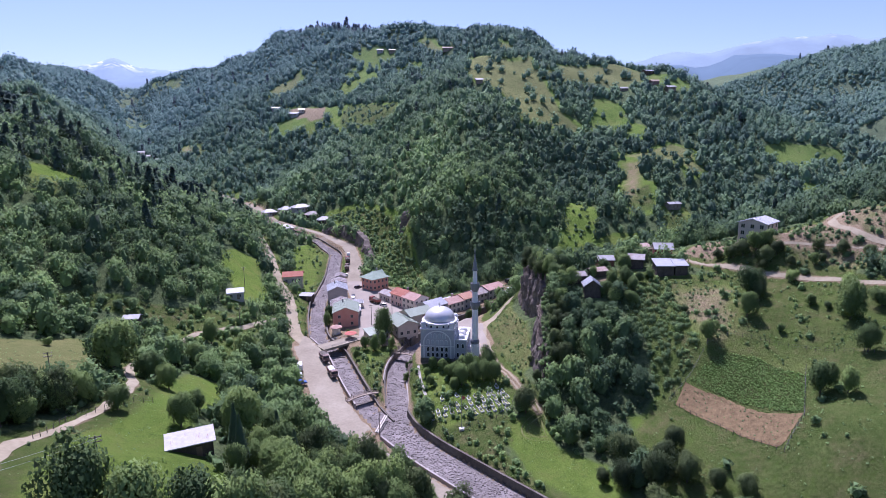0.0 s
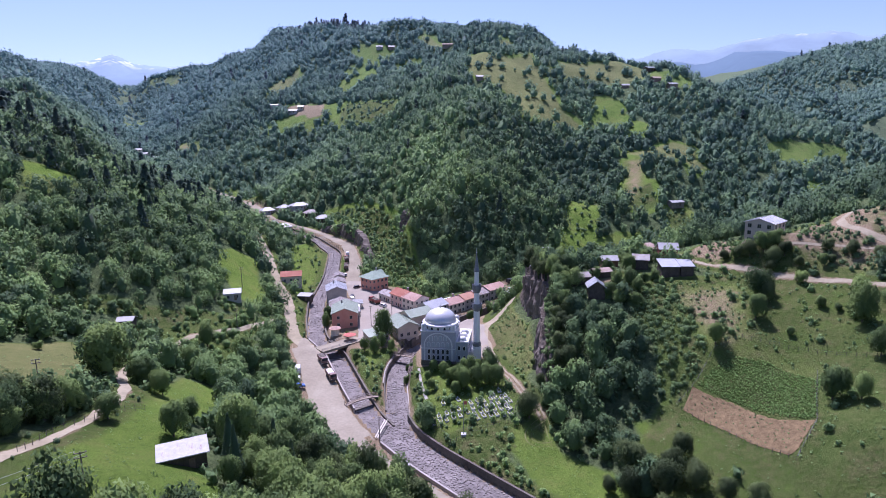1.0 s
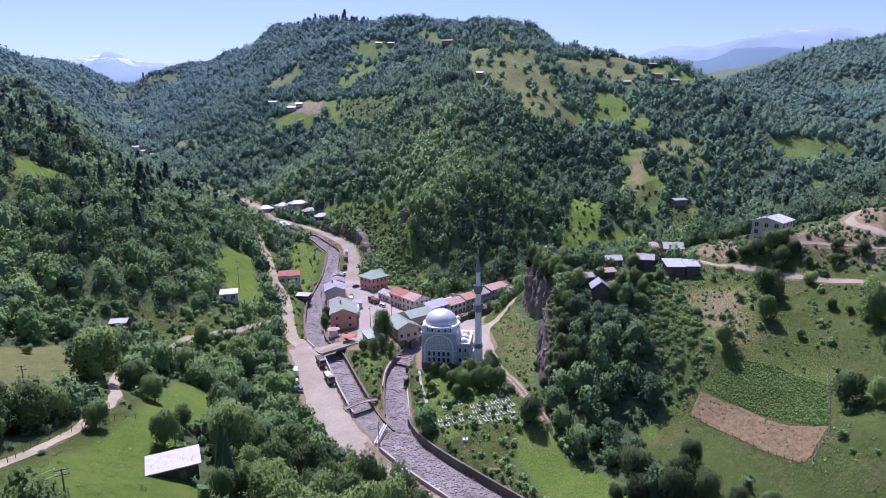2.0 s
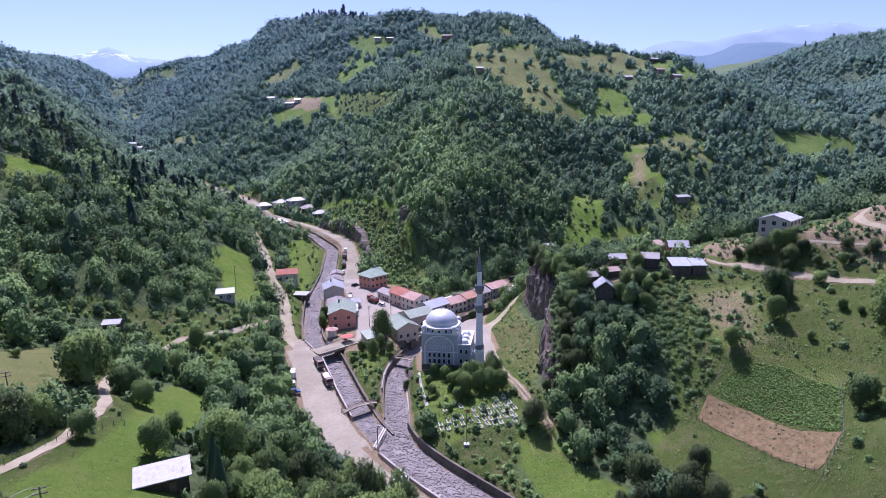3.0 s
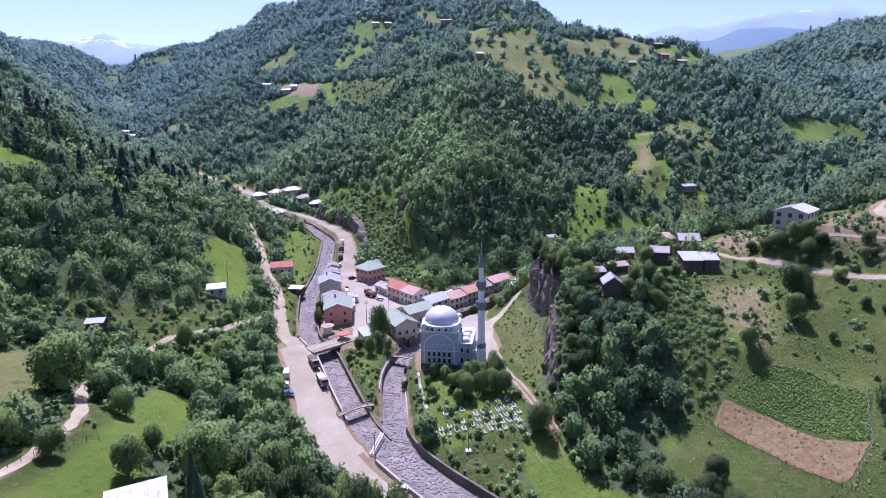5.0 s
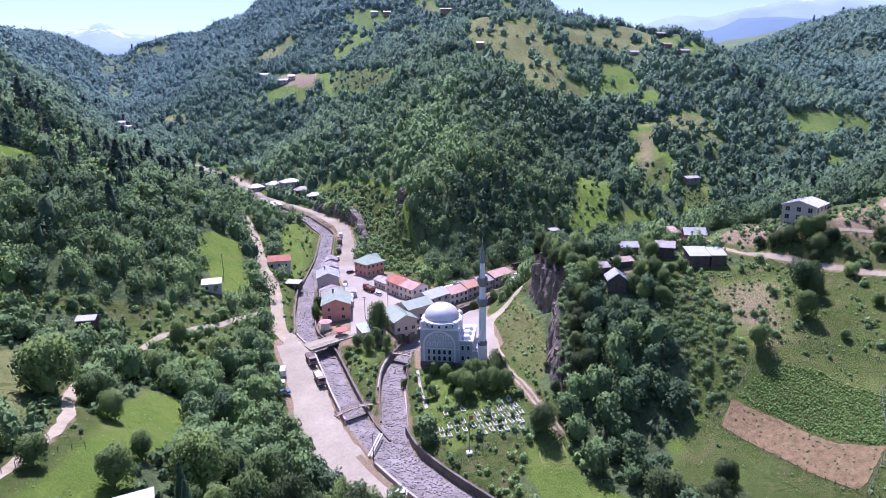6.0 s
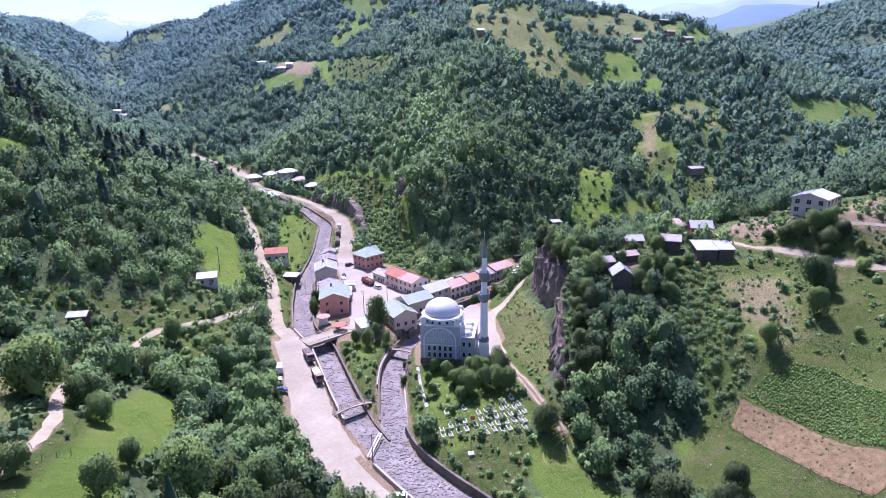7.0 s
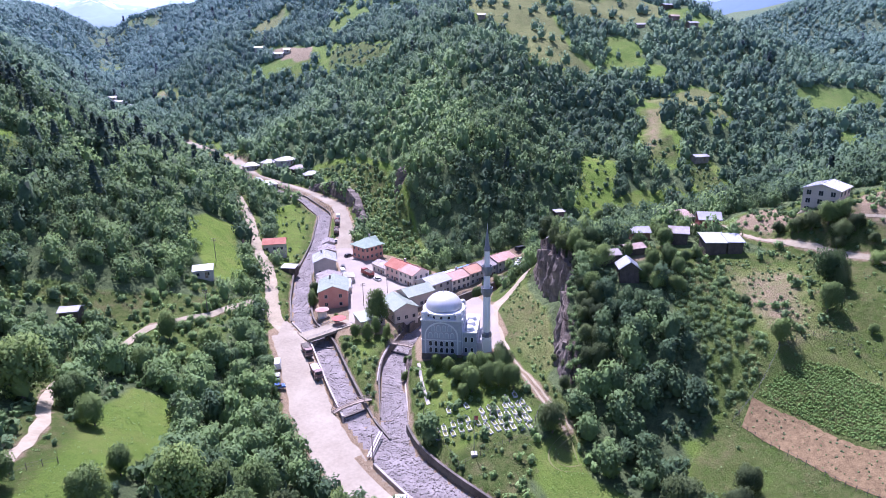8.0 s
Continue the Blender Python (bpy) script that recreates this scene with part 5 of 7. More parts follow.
house("shop", 9.6, 63.8, 7.4, 8.0, 5.3, 38, GREY_WALL, RUST_ZINC, "two-storey shop with a grey metal roof in the row", "gable", 1.5, ((0, 3, 2),), .4, group=N, category="shop", z=2.2)
house("shop", 17.4, 70.0, 11, 8.4, 5.6, 38, GREY_WALL, PINK_TILE, "grey shop with a faded pink roof ending the row", "gable", 1.5, ((0, 4, 2), (1, 2, 2)), .4, group=N, category="shop", z=2.6)

# kiosk, parasols and market covers
kiosk = thing("kiosk", -53.0, 33.5, 0, "small round beige kiosk with a conical roof by the bridge", "kiosk", z=.2)
part("wall", Shape().lathe(0, 0, [(1.7, -1.5), (1.7, 2.3)], 12), CREAM_WALL, kiosk)
part("roof", Shape().lathe(0, 0, [(2.5, 2.2), (2.5, 2.35), (.2, 3.3)], 16), PINK_TILE, kiosk)


def parasol(x, y, size, cloth, label, z=None):
    ob = thing("parasol", x, y, random.uniform(0, 90), label, "parasol", "market covers", z)
    part("pole", Shape().rod((0, 0, 0), (0, 0, 2.7), .05), CHROME, ob)
    part("canopy", Shape().lathe(0, 0, [(size, 2.2), (size, 2.3), (size * .5, 2.62), (.05, 2.85)], 8), cloth, ob)


parasol(-46.4, 25.5, 2.6, RED_CANVAS, "large faded red parasol by the bridge")
for k, (x, y) in enumerate(((-15.5, 58.5), (-12.8, 60.6), (-13.6, 56.4))):
    parasol(x, y, 2.2, WHITE_TARP, "white market parasol behind the shops")
for x, y, w, d, turn, cloth, word in ((-9.0, 59.5, 4, 3.5, 30, BLUE_TARP, "blue tarpaulin over a market stall"), (-4.0, 62.8, 7, 4, 38, WHITE_TARP, "white canvas over a market stall"), (2.6, 67.6, 8, 4.5, 38, BLUE_TARP, "blue tarpaulin over a market stall"), (-16.8, 54.0, 3, 2.6, 10, RED_CANVAS, "small red awning over a stall")):
    stall = thing("market_stall", x, y, turn, word, "stall", "market covers")
    s = Shape()
    for k in range(6):
        u, v = -w / 2 + w * k / 6, -w / 2 + w * (k + 1) / 6
        s.slab([(u, -d / 2, 2.4 + .18 * (k % 2)), (v, -d / 2, 2.4 + .18 * ((k + 1) % 2)), (v, d / 2, 2.9 + .18 * ((k + 1) % 2)), (u, d / 2, 2.9 + .18 * (k % 2))], .04)
    part("cover", s, cloth, stall)
    for px, py in ((-1, -1), (1, -1), (1, 1), (-1, 1)):
        part("post", Shape().rod((px * w * .48, py * d * .45, 0), (px * w * .48, py * d * .45, 2.5 if py < 0 else 2.95), .05), CHROME, stall)

# ---- houses across the stream and on the slopes ----
house("house", -83.2, 107.0, 9.8, 7.5, 4.0, 6, BEIGE_WALL, RED_TILE, "small house with a bright red tiled roof by the dirt road", "gable", 1.7, ((0, 3, 1), (1, 2, 1)), .6, z=4.4, sink=3.5)
house("shed", -72.6, 82.5, 6.2, 4.0, 2.6, -14, DARK_WOOD, WHITE_ROOF, "dark shed with a white sheet roof by the stream", "shed", .5, (), .3, category="shed")
house("hut", -95.4, 42.5, 6.6, 5.0, 3.0, 14, GREY_WALL, ZINC, "grey plastered hut with a metal roof on the meadow", "shed", .7, ((0, 2, 1), (1, 1, 1)), .3, category="hut", ribs=.8)
house("hut", -117.8, -1.6, 4.8, 4.2, 2.8, 6, DARK_WOOD, WHITE_ROOF, "dark wooden hut with a white sheet roof among trees", "gable", .8, ((0, 1, 1),), .4, category="hut")
house("barn", -64.9, -98.4, 7.6, 4.4, 3.0, 22, DARK_WOOD, STAINED_SHEET, "dark wooden barn with a rust-stained white sheet roof on the meadow", "shed", .55, (), .5, category="barn", ribs=.75, z=height(-64.9, -98.4) - .9)

F = "farm buildings on the shelf"
house("barn", 69.8, -.6, 6.0, 5.8, 3.5, -8, DARK_WOOD, ZINC, "dark wooden barn with a bright metal roof", "shed", 1.4, (), .5, category="barn", group=F, door=False, ribs=.8)
house("barn", 75.2, -1.9, 4.2, 5.2, 3.2, -8, DARK_WOOD, ZINC, "lower dark wooden barn end with a bright metal roof", "shed", 1.2, (), .4, category="barn", group=F, door=False, ribs=.8)
house("house", 77.2, 16.6, 6.4, 5.4, 3.8, -14, RED_PAINT, WHITE_ROOF, "red-brown boarded house with a white roof by the farm road", "gable", 1.7, (), .6, group=F, door=False)
house("barn", 63.4, 8.6, 5.4, 5.2, 3.7, -24, DARK_WOOD, RUST_ZINC, "dark barn with a red-stained metal roof", "gable", 1.4, (), .5, category="barn", group=F, door=False)
house("house", 55.4, 20.0, 6.0, 5.0, 3.2, -4, RED_BOARD, WHITE_ROOF, "small brown boarded house with a white roof among trees", "gable", 1.3, (), .4, group=F, door=False)
house("shed", 53.0, 32.0, 7, 5.0, 3.0, 4, GREY_WALL, WHITE_ROOF, "low shed with a white roof at the edge of the woods", "gable", .9, (), .4, category="shed", group=F, door=False)
house("shed", 37.0, .5, 7.4, 5.0, 2.6, 8, DARK_WOOD, RUST_ZINC, "long low shed with a weathered grey roof", "gable", 1.0, (), .5, category="shed", group=F, door=False)
house("shed", 46.6, 4.0, 6.5, 4.4, 2.0, 14, DARK_WOOD, BROWN_ROOF, "low dark lean-to shed with a brown roof", "gable", .9, (), .4, category="shed", group=F, door=False)
house("barn", 41.0, -7.6, 5.8, 5.4, 3.4, 80, DARK_WOOD, ZINC, "dark wooden barn with a pale blue metal gable roof", "gable", 2.0, (), .5, category="barn", group=F, door=False, ribs=.8)
house("barn", 76.5, 34.0, 8.0, 6.0, 3.4, 12, OLD_TIMBER, BROWN_ROOF, "timber barn with a faded brown sheet roof", "shed", 1.2, (), .4, category="barn", group=F, door=False)
house("shed", 28.6, 34.0, 4.6, 3.4, 2.0, 20, OLD_TIMBER, WHITE_ROOF, "small white roofed shed at the edge of the bluff", "shed", .6, (), .4, category="shed", group=F, door=False)
big = house("apartment_house", 109.2, 6.6, 11.6, 9.8, 8.2, 38, BRICK_WALL, PALE_ROOF, "unfinished three-storey block house with a white roof", "gable", 1.5, ((0, 3, 3), (3, 3, 3), (1, 2, 3)), .5, z=39.0, sink=3, win=(1.2, 1.4))
house("shed", 155, 171, 9, 6, 2.6, 10, OLD_TIMBER, WHITE_ROOF, "low farm shed with a pale roof in a clearing", "gable", 1.0, (), .4, category="shed")

house("house", 56.5, 108, 6, 4.6, 3.0, 10, DARK_WOOD, WHITE_ROOF, "small dark house with a white roof in the side valley", "gable", 1.0, (), .5, door=False)
house("shed", 54.5, 113, 4.5, 3.6, 2.6, 10, DARK_WOOD, WHITE_ROOF, "small dark shed with a white roof in the side valley", "shed", .5, (), .4, door=False, category="shed")
U = "houses up the valley"
for x, y, w, d, h, turn, wall, roof, word in (
        (-126, 253, 10, 7, 3.0, 30, GREY_WALL, WHITE_ROOF, "grey house with a white roof up the valley"), (-113, 251, 9, 7, 3.0, 34, BEIGE_WALL, WHITE_ROOF, "beige house with a white roof in a row"),
        (-101, 249, 13, 8.5, 3.2, 30, GREY_WALL, WHITE_ROOF, "long grey house with a white roof up the valley"), (-91, 238, 10, 7, 2.8, 34, DARK_WOOD, RUST_ZINC, "dark shed with a metal roof by the street"),
        (-80.5, 223, 9, 6, 2.8, 20, DARK_WOOD, WHITE_ROOF, "small dark house with a white roof below the slope"), (-108, 216, 11, 8, 3.0, 20, GREY_WALL, WHITE_ROOF, "grey house with a white roof beside the stream"),
        (-116, 226, 6, 5, 2.4, 20, DARK_WOOD, ZINC, "small shed with a metal roof beside the stream")):
    house("house", x, y, w, d, h, turn, wall, roof, word, "hip", 1.9, ((0, 3, 1), (1, 2, 1)), .7, group=U, win=(.9, 1.0))
for x, y, w, d, turn, wall, roof, word in (
        (-169, 518, 9, 7, 10, GREY_WALL, WHITE_ROOF, "hillside house with a pale roof beside bare ground"), (-142, 483, 10, 7, -10, GREY_WALL, ZINC, "hillside barn with a metal roof beside bare ground"),
        (-134, 487, 6, 5, 0, BEIGE_WALL, WHITE_ROOF, "small hillside shed with a white roof"), (-297, 451, 11, 8, 10, CREAM_WALL, WHITE_ROOF, "far house with a white roof in the valley"),
        (-280, 450, 13, 8, 10, GREY_WALL, WHITE_ROOF, "far long house with a white roof in the valley"), (-304, 461, 6, 5, 10, CREAM_WALL, WHITE_ROOF, "far small house with a white roof"),
        (53, 370, 6, 5, 0, OLD_TIMBER, WHITE_ROOF, "lone hut with a white roof on the hay meadow"), (233, 404, 10, 7, 15, DARK_WOOD, ZINC, "ridge house with a metal roof among trees"),
        (235, 356, 9, 6, 10, OLD_TIMBER, WHITE_ROOF, "farmhouse with a white roof on the upper slope"), (225, 370, 8, 5, 10, BROWN_PAINT, BROWN_ROOF, "farm barn with a brown roof on the upper slope"),
        (163, 514, 11, 8, 0, GREY_WALL, WHITE_ROOF, "ridge house with a pale roof beside the meadow"), (37, 536, 12, 6, -5, OLD_TIMBER, BROWN_ROOF, "long farm barn with a brown roof near the summit"),
        (-31, 618, 8, 6, 5, OLD_TIMBER, WHITE_ROOF, "small house with a white roof near the summit"), (-47, 622, 8, 6, 0, GREY_WALL, WHITE_ROOF, "summit farmhouse with a white roof"),
        (195, 371, 7, 5, 0, OLD_TIMBER, WHITE_ROOF, "pale roofed hut on the upper meadow")):
    house("house", x, y, w, d, 2.7, turn, wall, roof, word, "gable", 1.3, ((0, 2, 1),), .7, group="hillside farms", sink=2.5, win=(.9, 1.0))


# ---- vehicles ----


def wheels(ob, spots, r, wide):
    first = None
    for x, y in spots:
        s = Shape()
        s.v, s.f = [], []
        s.rod((0, -wide / 2, 0), (0, wide / 2, 0), r, sides=12)
        tyre = part("wheel", s, TYRE, ob, at=pose(x, y, r)) if first is None else share("wheel", first, ob, pose(x, y, r))
        first = first or tyre
        part("rim", Shape().rod((0, -wide / 2 - .015, 0), (0, wide / 2 + .015, 0), r * .55, sides=8), CHROME, tyre)


def car(x, y, turn, paint, label, long=4.2, tall=1.45, group="parked vehicles", z=None):
    """A parked car; its nose points along x."""
    ob = thing("car", x, y, turn, label, "car", group, z=(height(x, y) if z is None else z) + .09)
    L, W = long / 2, .85
    s = Shape()
    s.box(-L, -W, .3, L, W, .62).add([(-L, -W, .62), (L, -W, .62), (L, W, .62), (-L, W, .62), (-L + .08, -W + .06, .92), (L - .25, -W + .06, .8), (L - .25, W - .06, .8), (-L + .08, W - .06, .92)], [(4, 5, 6, 7), (0, 1, 5, 4), (1, 2, 6, 5), (2, 3, 7, 6), (3, 0, 4, 7)])
    body = part("body", s, paint, ob)
    a, b = -L + .25, L * .35
    part("glasshouse", Shape().add([(a, -W + .08, .88), (b + .45, -W + .08, .82), (b + .45, W - .08, .82), (a, W - .08, .88), (a + .3, -W + .2, tall - .05), (b - .15, -W + .2, tall - .05), (b - .15, W - .2, tall - .05), (a + .3, W - .2, tall - .05)], [(4, 5, 6, 7), (0, 1, 5, 4), (1, 2, 6, 5), (2, 3, 7, 6), (3, 0, 4, 7)]), GLASS, ob)
    part("roof", Shape().box(a + .28, -W + .18, tall - .05, b - .13, W - .18, tall), paint, ob)
    part("bumper", Shape().box(L - .02, -W + .1, .32, L + .08, W - .1, .5), DARK_PAINT, body)
    for e in (-1, 1):
        part("headlight", Shape().box(L - .04, e * .6 - .16, .58, L + .03, e * .6 + .16, .72), CHROME, body)
    wheels(ob, [(sx * L * .62, e * (W - .08)) for sx in (-1, 1) for e in (-1, 1)], .31, .2)
    return ob


def van(x, y, turn, paint, label, long=5.0, tall=2.2, group="parked vehicles"):
    ob = thing("van", x, y, turn, label, "van", group, z=height(x, y) + .09)
    L, W = long / 2, .95
    body = part("body", Shape().add([(-L, -W, .35), (L, -W, .35), (L, W, .35), (-L, W, .35), (-L, -W, 1.2), (L, -W, 1.05), (L, W, 1.05), (-L, W, 1.2), (-L + .1, -W + .1, tall), (L - .9, -W + .1, tall), (L - .9, W - .1, tall), (-L + .1, W - .1, tall)],
                                    [(3, 2, 1, 0), (0, 1, 5, 4), (1, 2, 6, 5), (2, 3, 7, 6), (3, 0, 4, 7), (4, 5, 9, 8), (5, 6, 10, 9), (6, 7, 11, 10), (7, 4, 8, 11), (8, 9, 10, 11)]), paint, ob)
    for e in (-1, 1):
        part("side_window", Shape().box(-L * .8, e * (W - .045) - .03, 1.28, L * .45, e * (W - .045) + .03, tall - .3), GLASS, body)
    part("windscreen", Shape().slab([(L - .02, -W + .2, 1.16), (L - .02, W - .2, 1.16), (L - .78, W - .25, tall - .1), (L - .78, -W + .25, tall - .1)], .03), GLASS, body)
    wheels(ob, [(sx * L * .62, e * (W - .1)) for sx in (-1, 1) for e in (-1, 1)], .33, .22)


def tipper(x, y, turn, cab_paint, bed_paint, label, load=True, group="parked lorries"):
    """A tipper lorry; its cab points along x."""
    ob = thing("lorry", x, y, turn, label, "lorry", group, z=height(x, y) + .09)
    cab = part("cab", Shape().box(1.7, -1.15, .8, 3.6, 1.15, 1.7).box(1.7, -1.12, 1.7, 3.45, 1.12, 2.75, .08), cab_paint, ob)
    part("windscreen", Shape().box(3.42, -.98, 1.8, 3.47, .98, 2.55), GLASS, cab)
    for e in (-1, 1):
        part("side_window", Shape().box(2.3, e * 1.1 - .02, 1.8, 3.2, e * 1.1 + .02, 2.45), GLASS, cab)
        part("headlight", Shape().box(3.58, e * .85 - .18, .95, 3.64, e * .85 + .18, 1.2), CHROME, cab)
    part("bumper", Shape().box(3.6, -1.15, .55, 3.78, 1.15, .85), DARK_PAINT, ob)
    part("chassis", Shape().box(-3.4, -.45, .7, 3.4, .45, .95), DARK_PAINT, ob)
    bed = Shape().box(-3.5, -1.2, 1.05, 1.5, 1.2, 1.2)
    bed.box(-3.5, -1.2, 1.2, 1.5, -1.1, 2.3).box(-3.5, 1.1, 1.2, 1.5, 1.2, 2.3).box(1.4, -1.1, 1.2, 1.5, 1.1, 2.6).box(-3.5, -1.1, 1.2, -3.4, 1.1, 2.2)
    for k in range(5):
        for e in (-1, 1):
            bed.box(-3.3 + k * 1.15, e * 1.25 - .05, 1.1, -3.2 + k * 1.15, e * 1.25 + .05, 2.3)
    body = part("tipper_bed", bed, bed_paint, ob)
    if load:
        part("cover", Shape().add([(-3.3, -1.05, 2.1), (1.35, -1.05, 2.1), (1.35, 1.05, 2.1), (-3.3, 1.05, 2.1), (-2.8, -.2, 2.55), (.9, -.3, 2.6), (.9, .3, 2.6), (-2.8, .2, 2.55)], [(0, 1, 5, 4), (1, 2, 6, 5), (2, 3, 7, 6), (3, 0, 4, 7), (4, 5, 6, 7)]), WHITE_TARP if load == 2 else OLD_CONCRETE, body)
    wheels(ob, [(sx, e * .95) for sx in (2.6, -1.6, -2.75) for e in (-1, 1)], .5, .35)


tipper(-54.6, 6.0, -70, BROWN_PAINT, BROWN_PAINT, "rusty brown tipper lorry parked beside the stream wall", 1)
tipper(-50.2, -6.8, -70, BROWN_PAINT, BROWN_PAINT, "brown tipper lorry with a pale covered load", 2)
tipper(-38.6, 75.0, 125, RED_PAINT, RED_PAINT, "red lorry parked in the village square", 1)
tipper(-57.0, 133.0, 95, BROWN_PAINT, BROWN_PAINT, "brown lorry parked along the village street", 1)
tipper(-57.6, 145.0, 98, RED_PAINT, BROWN_PAINT, "red lorry parked along the village street", 1)
car(-61.2, -8.4, 100, WHITE_PAINT, "white car parked on the road shoulder")
van(-62.3, -1.5, 100, WHITE_PAINT, "white van parked on the road shoulder")
car(-60.0, -14.2, 20, BLUE_PAINT, "blue car parked across the road shoulder")
car(-75.0, 36.5, 96, WHITE_PAINT, "white car parked beside the dirt road")
car(-72.6, 25.0, 96, DARK_PAINT, "dark red car parked beside the dirt road")
car(-50.0, 86.5, 100, DARK_PAINT, "dark car parked by the grey house")
van(-49.6, 80.0, 100, WHITE_PAINT, "white van parked by the grey house")
car(-48.6, 101.5, 40, DARK_PAINT, "dark car standing in the village street")
car(-34.4, 68.2, 125, WHITE_PAINT, "white car parked before the red-roofed houses")
van(-57.8, 154.0, 98, WHITE_PAINT, "white van parked along the village street")
car(-56.4, 121.0, 96, WHITE_PAINT, "white car parked along the village street")
van(30.3, 88.0, 30, DARK_PAINT, "dark van on the side street in shade")
car(25.5, 71.0, 30, WHITE_PAINT, "white car parked beyond the shops", z=4.0)
car(28.0, 75.5, 35, WHITE_PAINT, "white car parked in the side street", z=4.4)
car(24.0, 64.5, 20, WHITE_PAINT, "white car parked on the bank below the side street")
car(33.0, 80.0, 35, DARK_PAINT, "dark car parked in the side street", z=4.9)
car(-26.8, -58.8, 178, WHITE_PAINT, "white estate car parked at the roadside", 4.4)
van(-45.6, 64.0, 96, WHITE_PAINT, "white minibus parked at the edge of the square", 6.2, 2.4)

# slabs lying by the road
for k, (x, y) in enumerate(((-20.5, -61.0), (-19.4, -62.2), (-18.2, -63.2))):
    slab = thing("concrete_slab", x, y, 40, "pale concrete slab lying at the roadside", "slab", "roadside slabs")
    part("block", Shape().box(-1.5, -.3, -.05, 1.5, .3, .35), CONCRETE, slab)

# ---- poles ----


def utility_pole(x, y, tall, label, arm=1.6, lean=0.0, material=POLE_WOOD):
    ob = thing("utility_pole", x, y, 20, label, "pole", "utility poles")
    part("pole", Shape().rod((0, 0, -.6), (lean, 0, tall), .14, .09, 8), material, ob)
    for z in (tall - .3, tall - 1.0)[: 2 if arm > 1 else 1]:
        cross = part("crossarm", Shape().box(-arm / 2 + lean, -.06, z, arm / 2 + lean, .06, z + .12), material, ob)
        for e in (-1, 0, 1):
            part("insulator", Shape().lathe(e * arm * .42 + lean, 0, [(.05, z + .12), (.07, z + .2), (.04, z + .3)], 6), CHROME, cross)


for x, y, tall in ((-32.7, -43.5, 8), (-99, -80, 7.5), (-68.5, -122, 9), (-96, 60, 9), (-38.6, 40, 9), (-30, 52, 8), (-57.5, 57, 8), (-88, 20, 8)):
    utility_pole(x, y, tall, "weathered wooden pole carrying power lines")
flag = thing("flagpole", -9.0, -46.5, 0, "tall dark flagpole with a small red flag by the graves", "flagpole")
part("pole", Shape().rod((0, 0, -.5), (0, 0, 10.5), .09, .06), DARK_LEAD, flag)
part("flag", Shape().slab([(.05, 0, 9.3), (.9, .1, 9.2), (.95, .1, 10.2), (.05, 0, 10.3)], .02), RED_CANVAS, flag)
part("plinth", Shape().box(-.7, -.7, -.6, .7, .7, .45), MARBLE, flag)

# power lines from pole to pole
def wire(a, b, label):
    s, n = Shape(), 14
    pa, pb = Vector((a[0], a[1], height(a[0], a[1]) + a[2])), Vector((b[0], b[1], height(b[0], b[1]) + b[2]))
    pts = [pa.lerp(pb, k / n) - Vector((0, 0, 5.0 * (k / n) * (1 - k / n))) for k in range(n + 1)]
    for p, q in zip(pts, pts[1:]):
        s.rod(p, q, .02, sides=3)
    tagged(part("power_line", s, CHROME, None), label, "cable", "power lines")


for off in (-.6, .6):
    wire((-68.5 + off, -122, 8.9), (-70 + off, -175, 9), "thin power line sagging over the meadow")

# ---- the graveyard ----
grave_kerb, grave_head = None, None
rng = np.random.default_rng(5)
GRAVES = [(-5.2 + 1.9 * c + .3 * r, -33.0 - 2.5 * r - .15 * c) for r in range(4) for c in range(6)] + [(-17 + 2.0 * c, -36.6 - 2.4 * r + .9 * c * .3) for r in range(2) for c in range(5)] + [(1.5, -30.5), (3.6, -30), (5, -33), (6, -36), (5.6, -39), (-9, -30.5), (-7, -36.8), (-13.5, -31)]
for x, y in GRAVES:
    grave = thing("grave", x + rng.normal(0, .15), y + rng.normal(0, .2), 12 + rng.normal(0, 5), "white marble grave with a kerb and headstone in grass", "grave", "graves")
    if grave_kerb is None:
        grave_kerb = part("kerb", Shape().box(-.55, -1.0, -.3, -.42, 1.0, .3).box(.42, -1.0, -.3, .55, 1.0, .3).box(-.42, -1.0, -.3, .42, -.87, .3).box(-.42, .87, -.3, .42, 1.0, .3), MARBLE, grave)
        grave_head = part("headstone", arched_window_shape(.45, .7, .1), MARBLE, grave, at=pose(0, .93, .2))
        grave_bed = part("earth_bed", Shape().box(-.41, -.86, -.2, .41, .86, .18), DRY_GRASS, grave)
    else:
        share("kerb", grave_kerb, grave, pose(0, 0, 0))
        share("headstone", grave_head, grave, pose(0, .93, .2))
        share("earth_bed", grave_bed, grave, pose(0, 0, 0))

# ---- fences ----


def fence(line, gap, label, tall=1.3):
    pts = along([(a, b, 0) for a, b in line], gap)
    ob = tagged(new("fence"), label, "fence", "field fences")
    base = Vector((pts[0][0], pts[0][1], height(pts[0][0], pts[0][1])))
    ob.matrix_basis = Matrix.Translation(base)
    first, tops = None, []
    z = ground(pts[:, 0], pts[:, 1])
    for (px, py, _), pz in zip(pts, z):
        at = Matrix.Translation(Vector((px, py, pz)) - base)
        if first is None:
            first = part("post", Shape().rod((0, 0, -.4), (.03, 0, tall), .07, .05, 5), POLE_WOOD, ob, at=at)
        else:
            share("post", first, ob, at)
        tops.append(Vector((px, py, pz)) - base)
    for lift in (.5, 1.05):
        s = Shape()
        for a, b in zip(tops, tops[1:]):
            s.rod(a + Vector((0, 0, lift)), b + Vector((0, 0, lift)), .018, sides=3)
        part("wire", s, DARK_LEAD, ob)


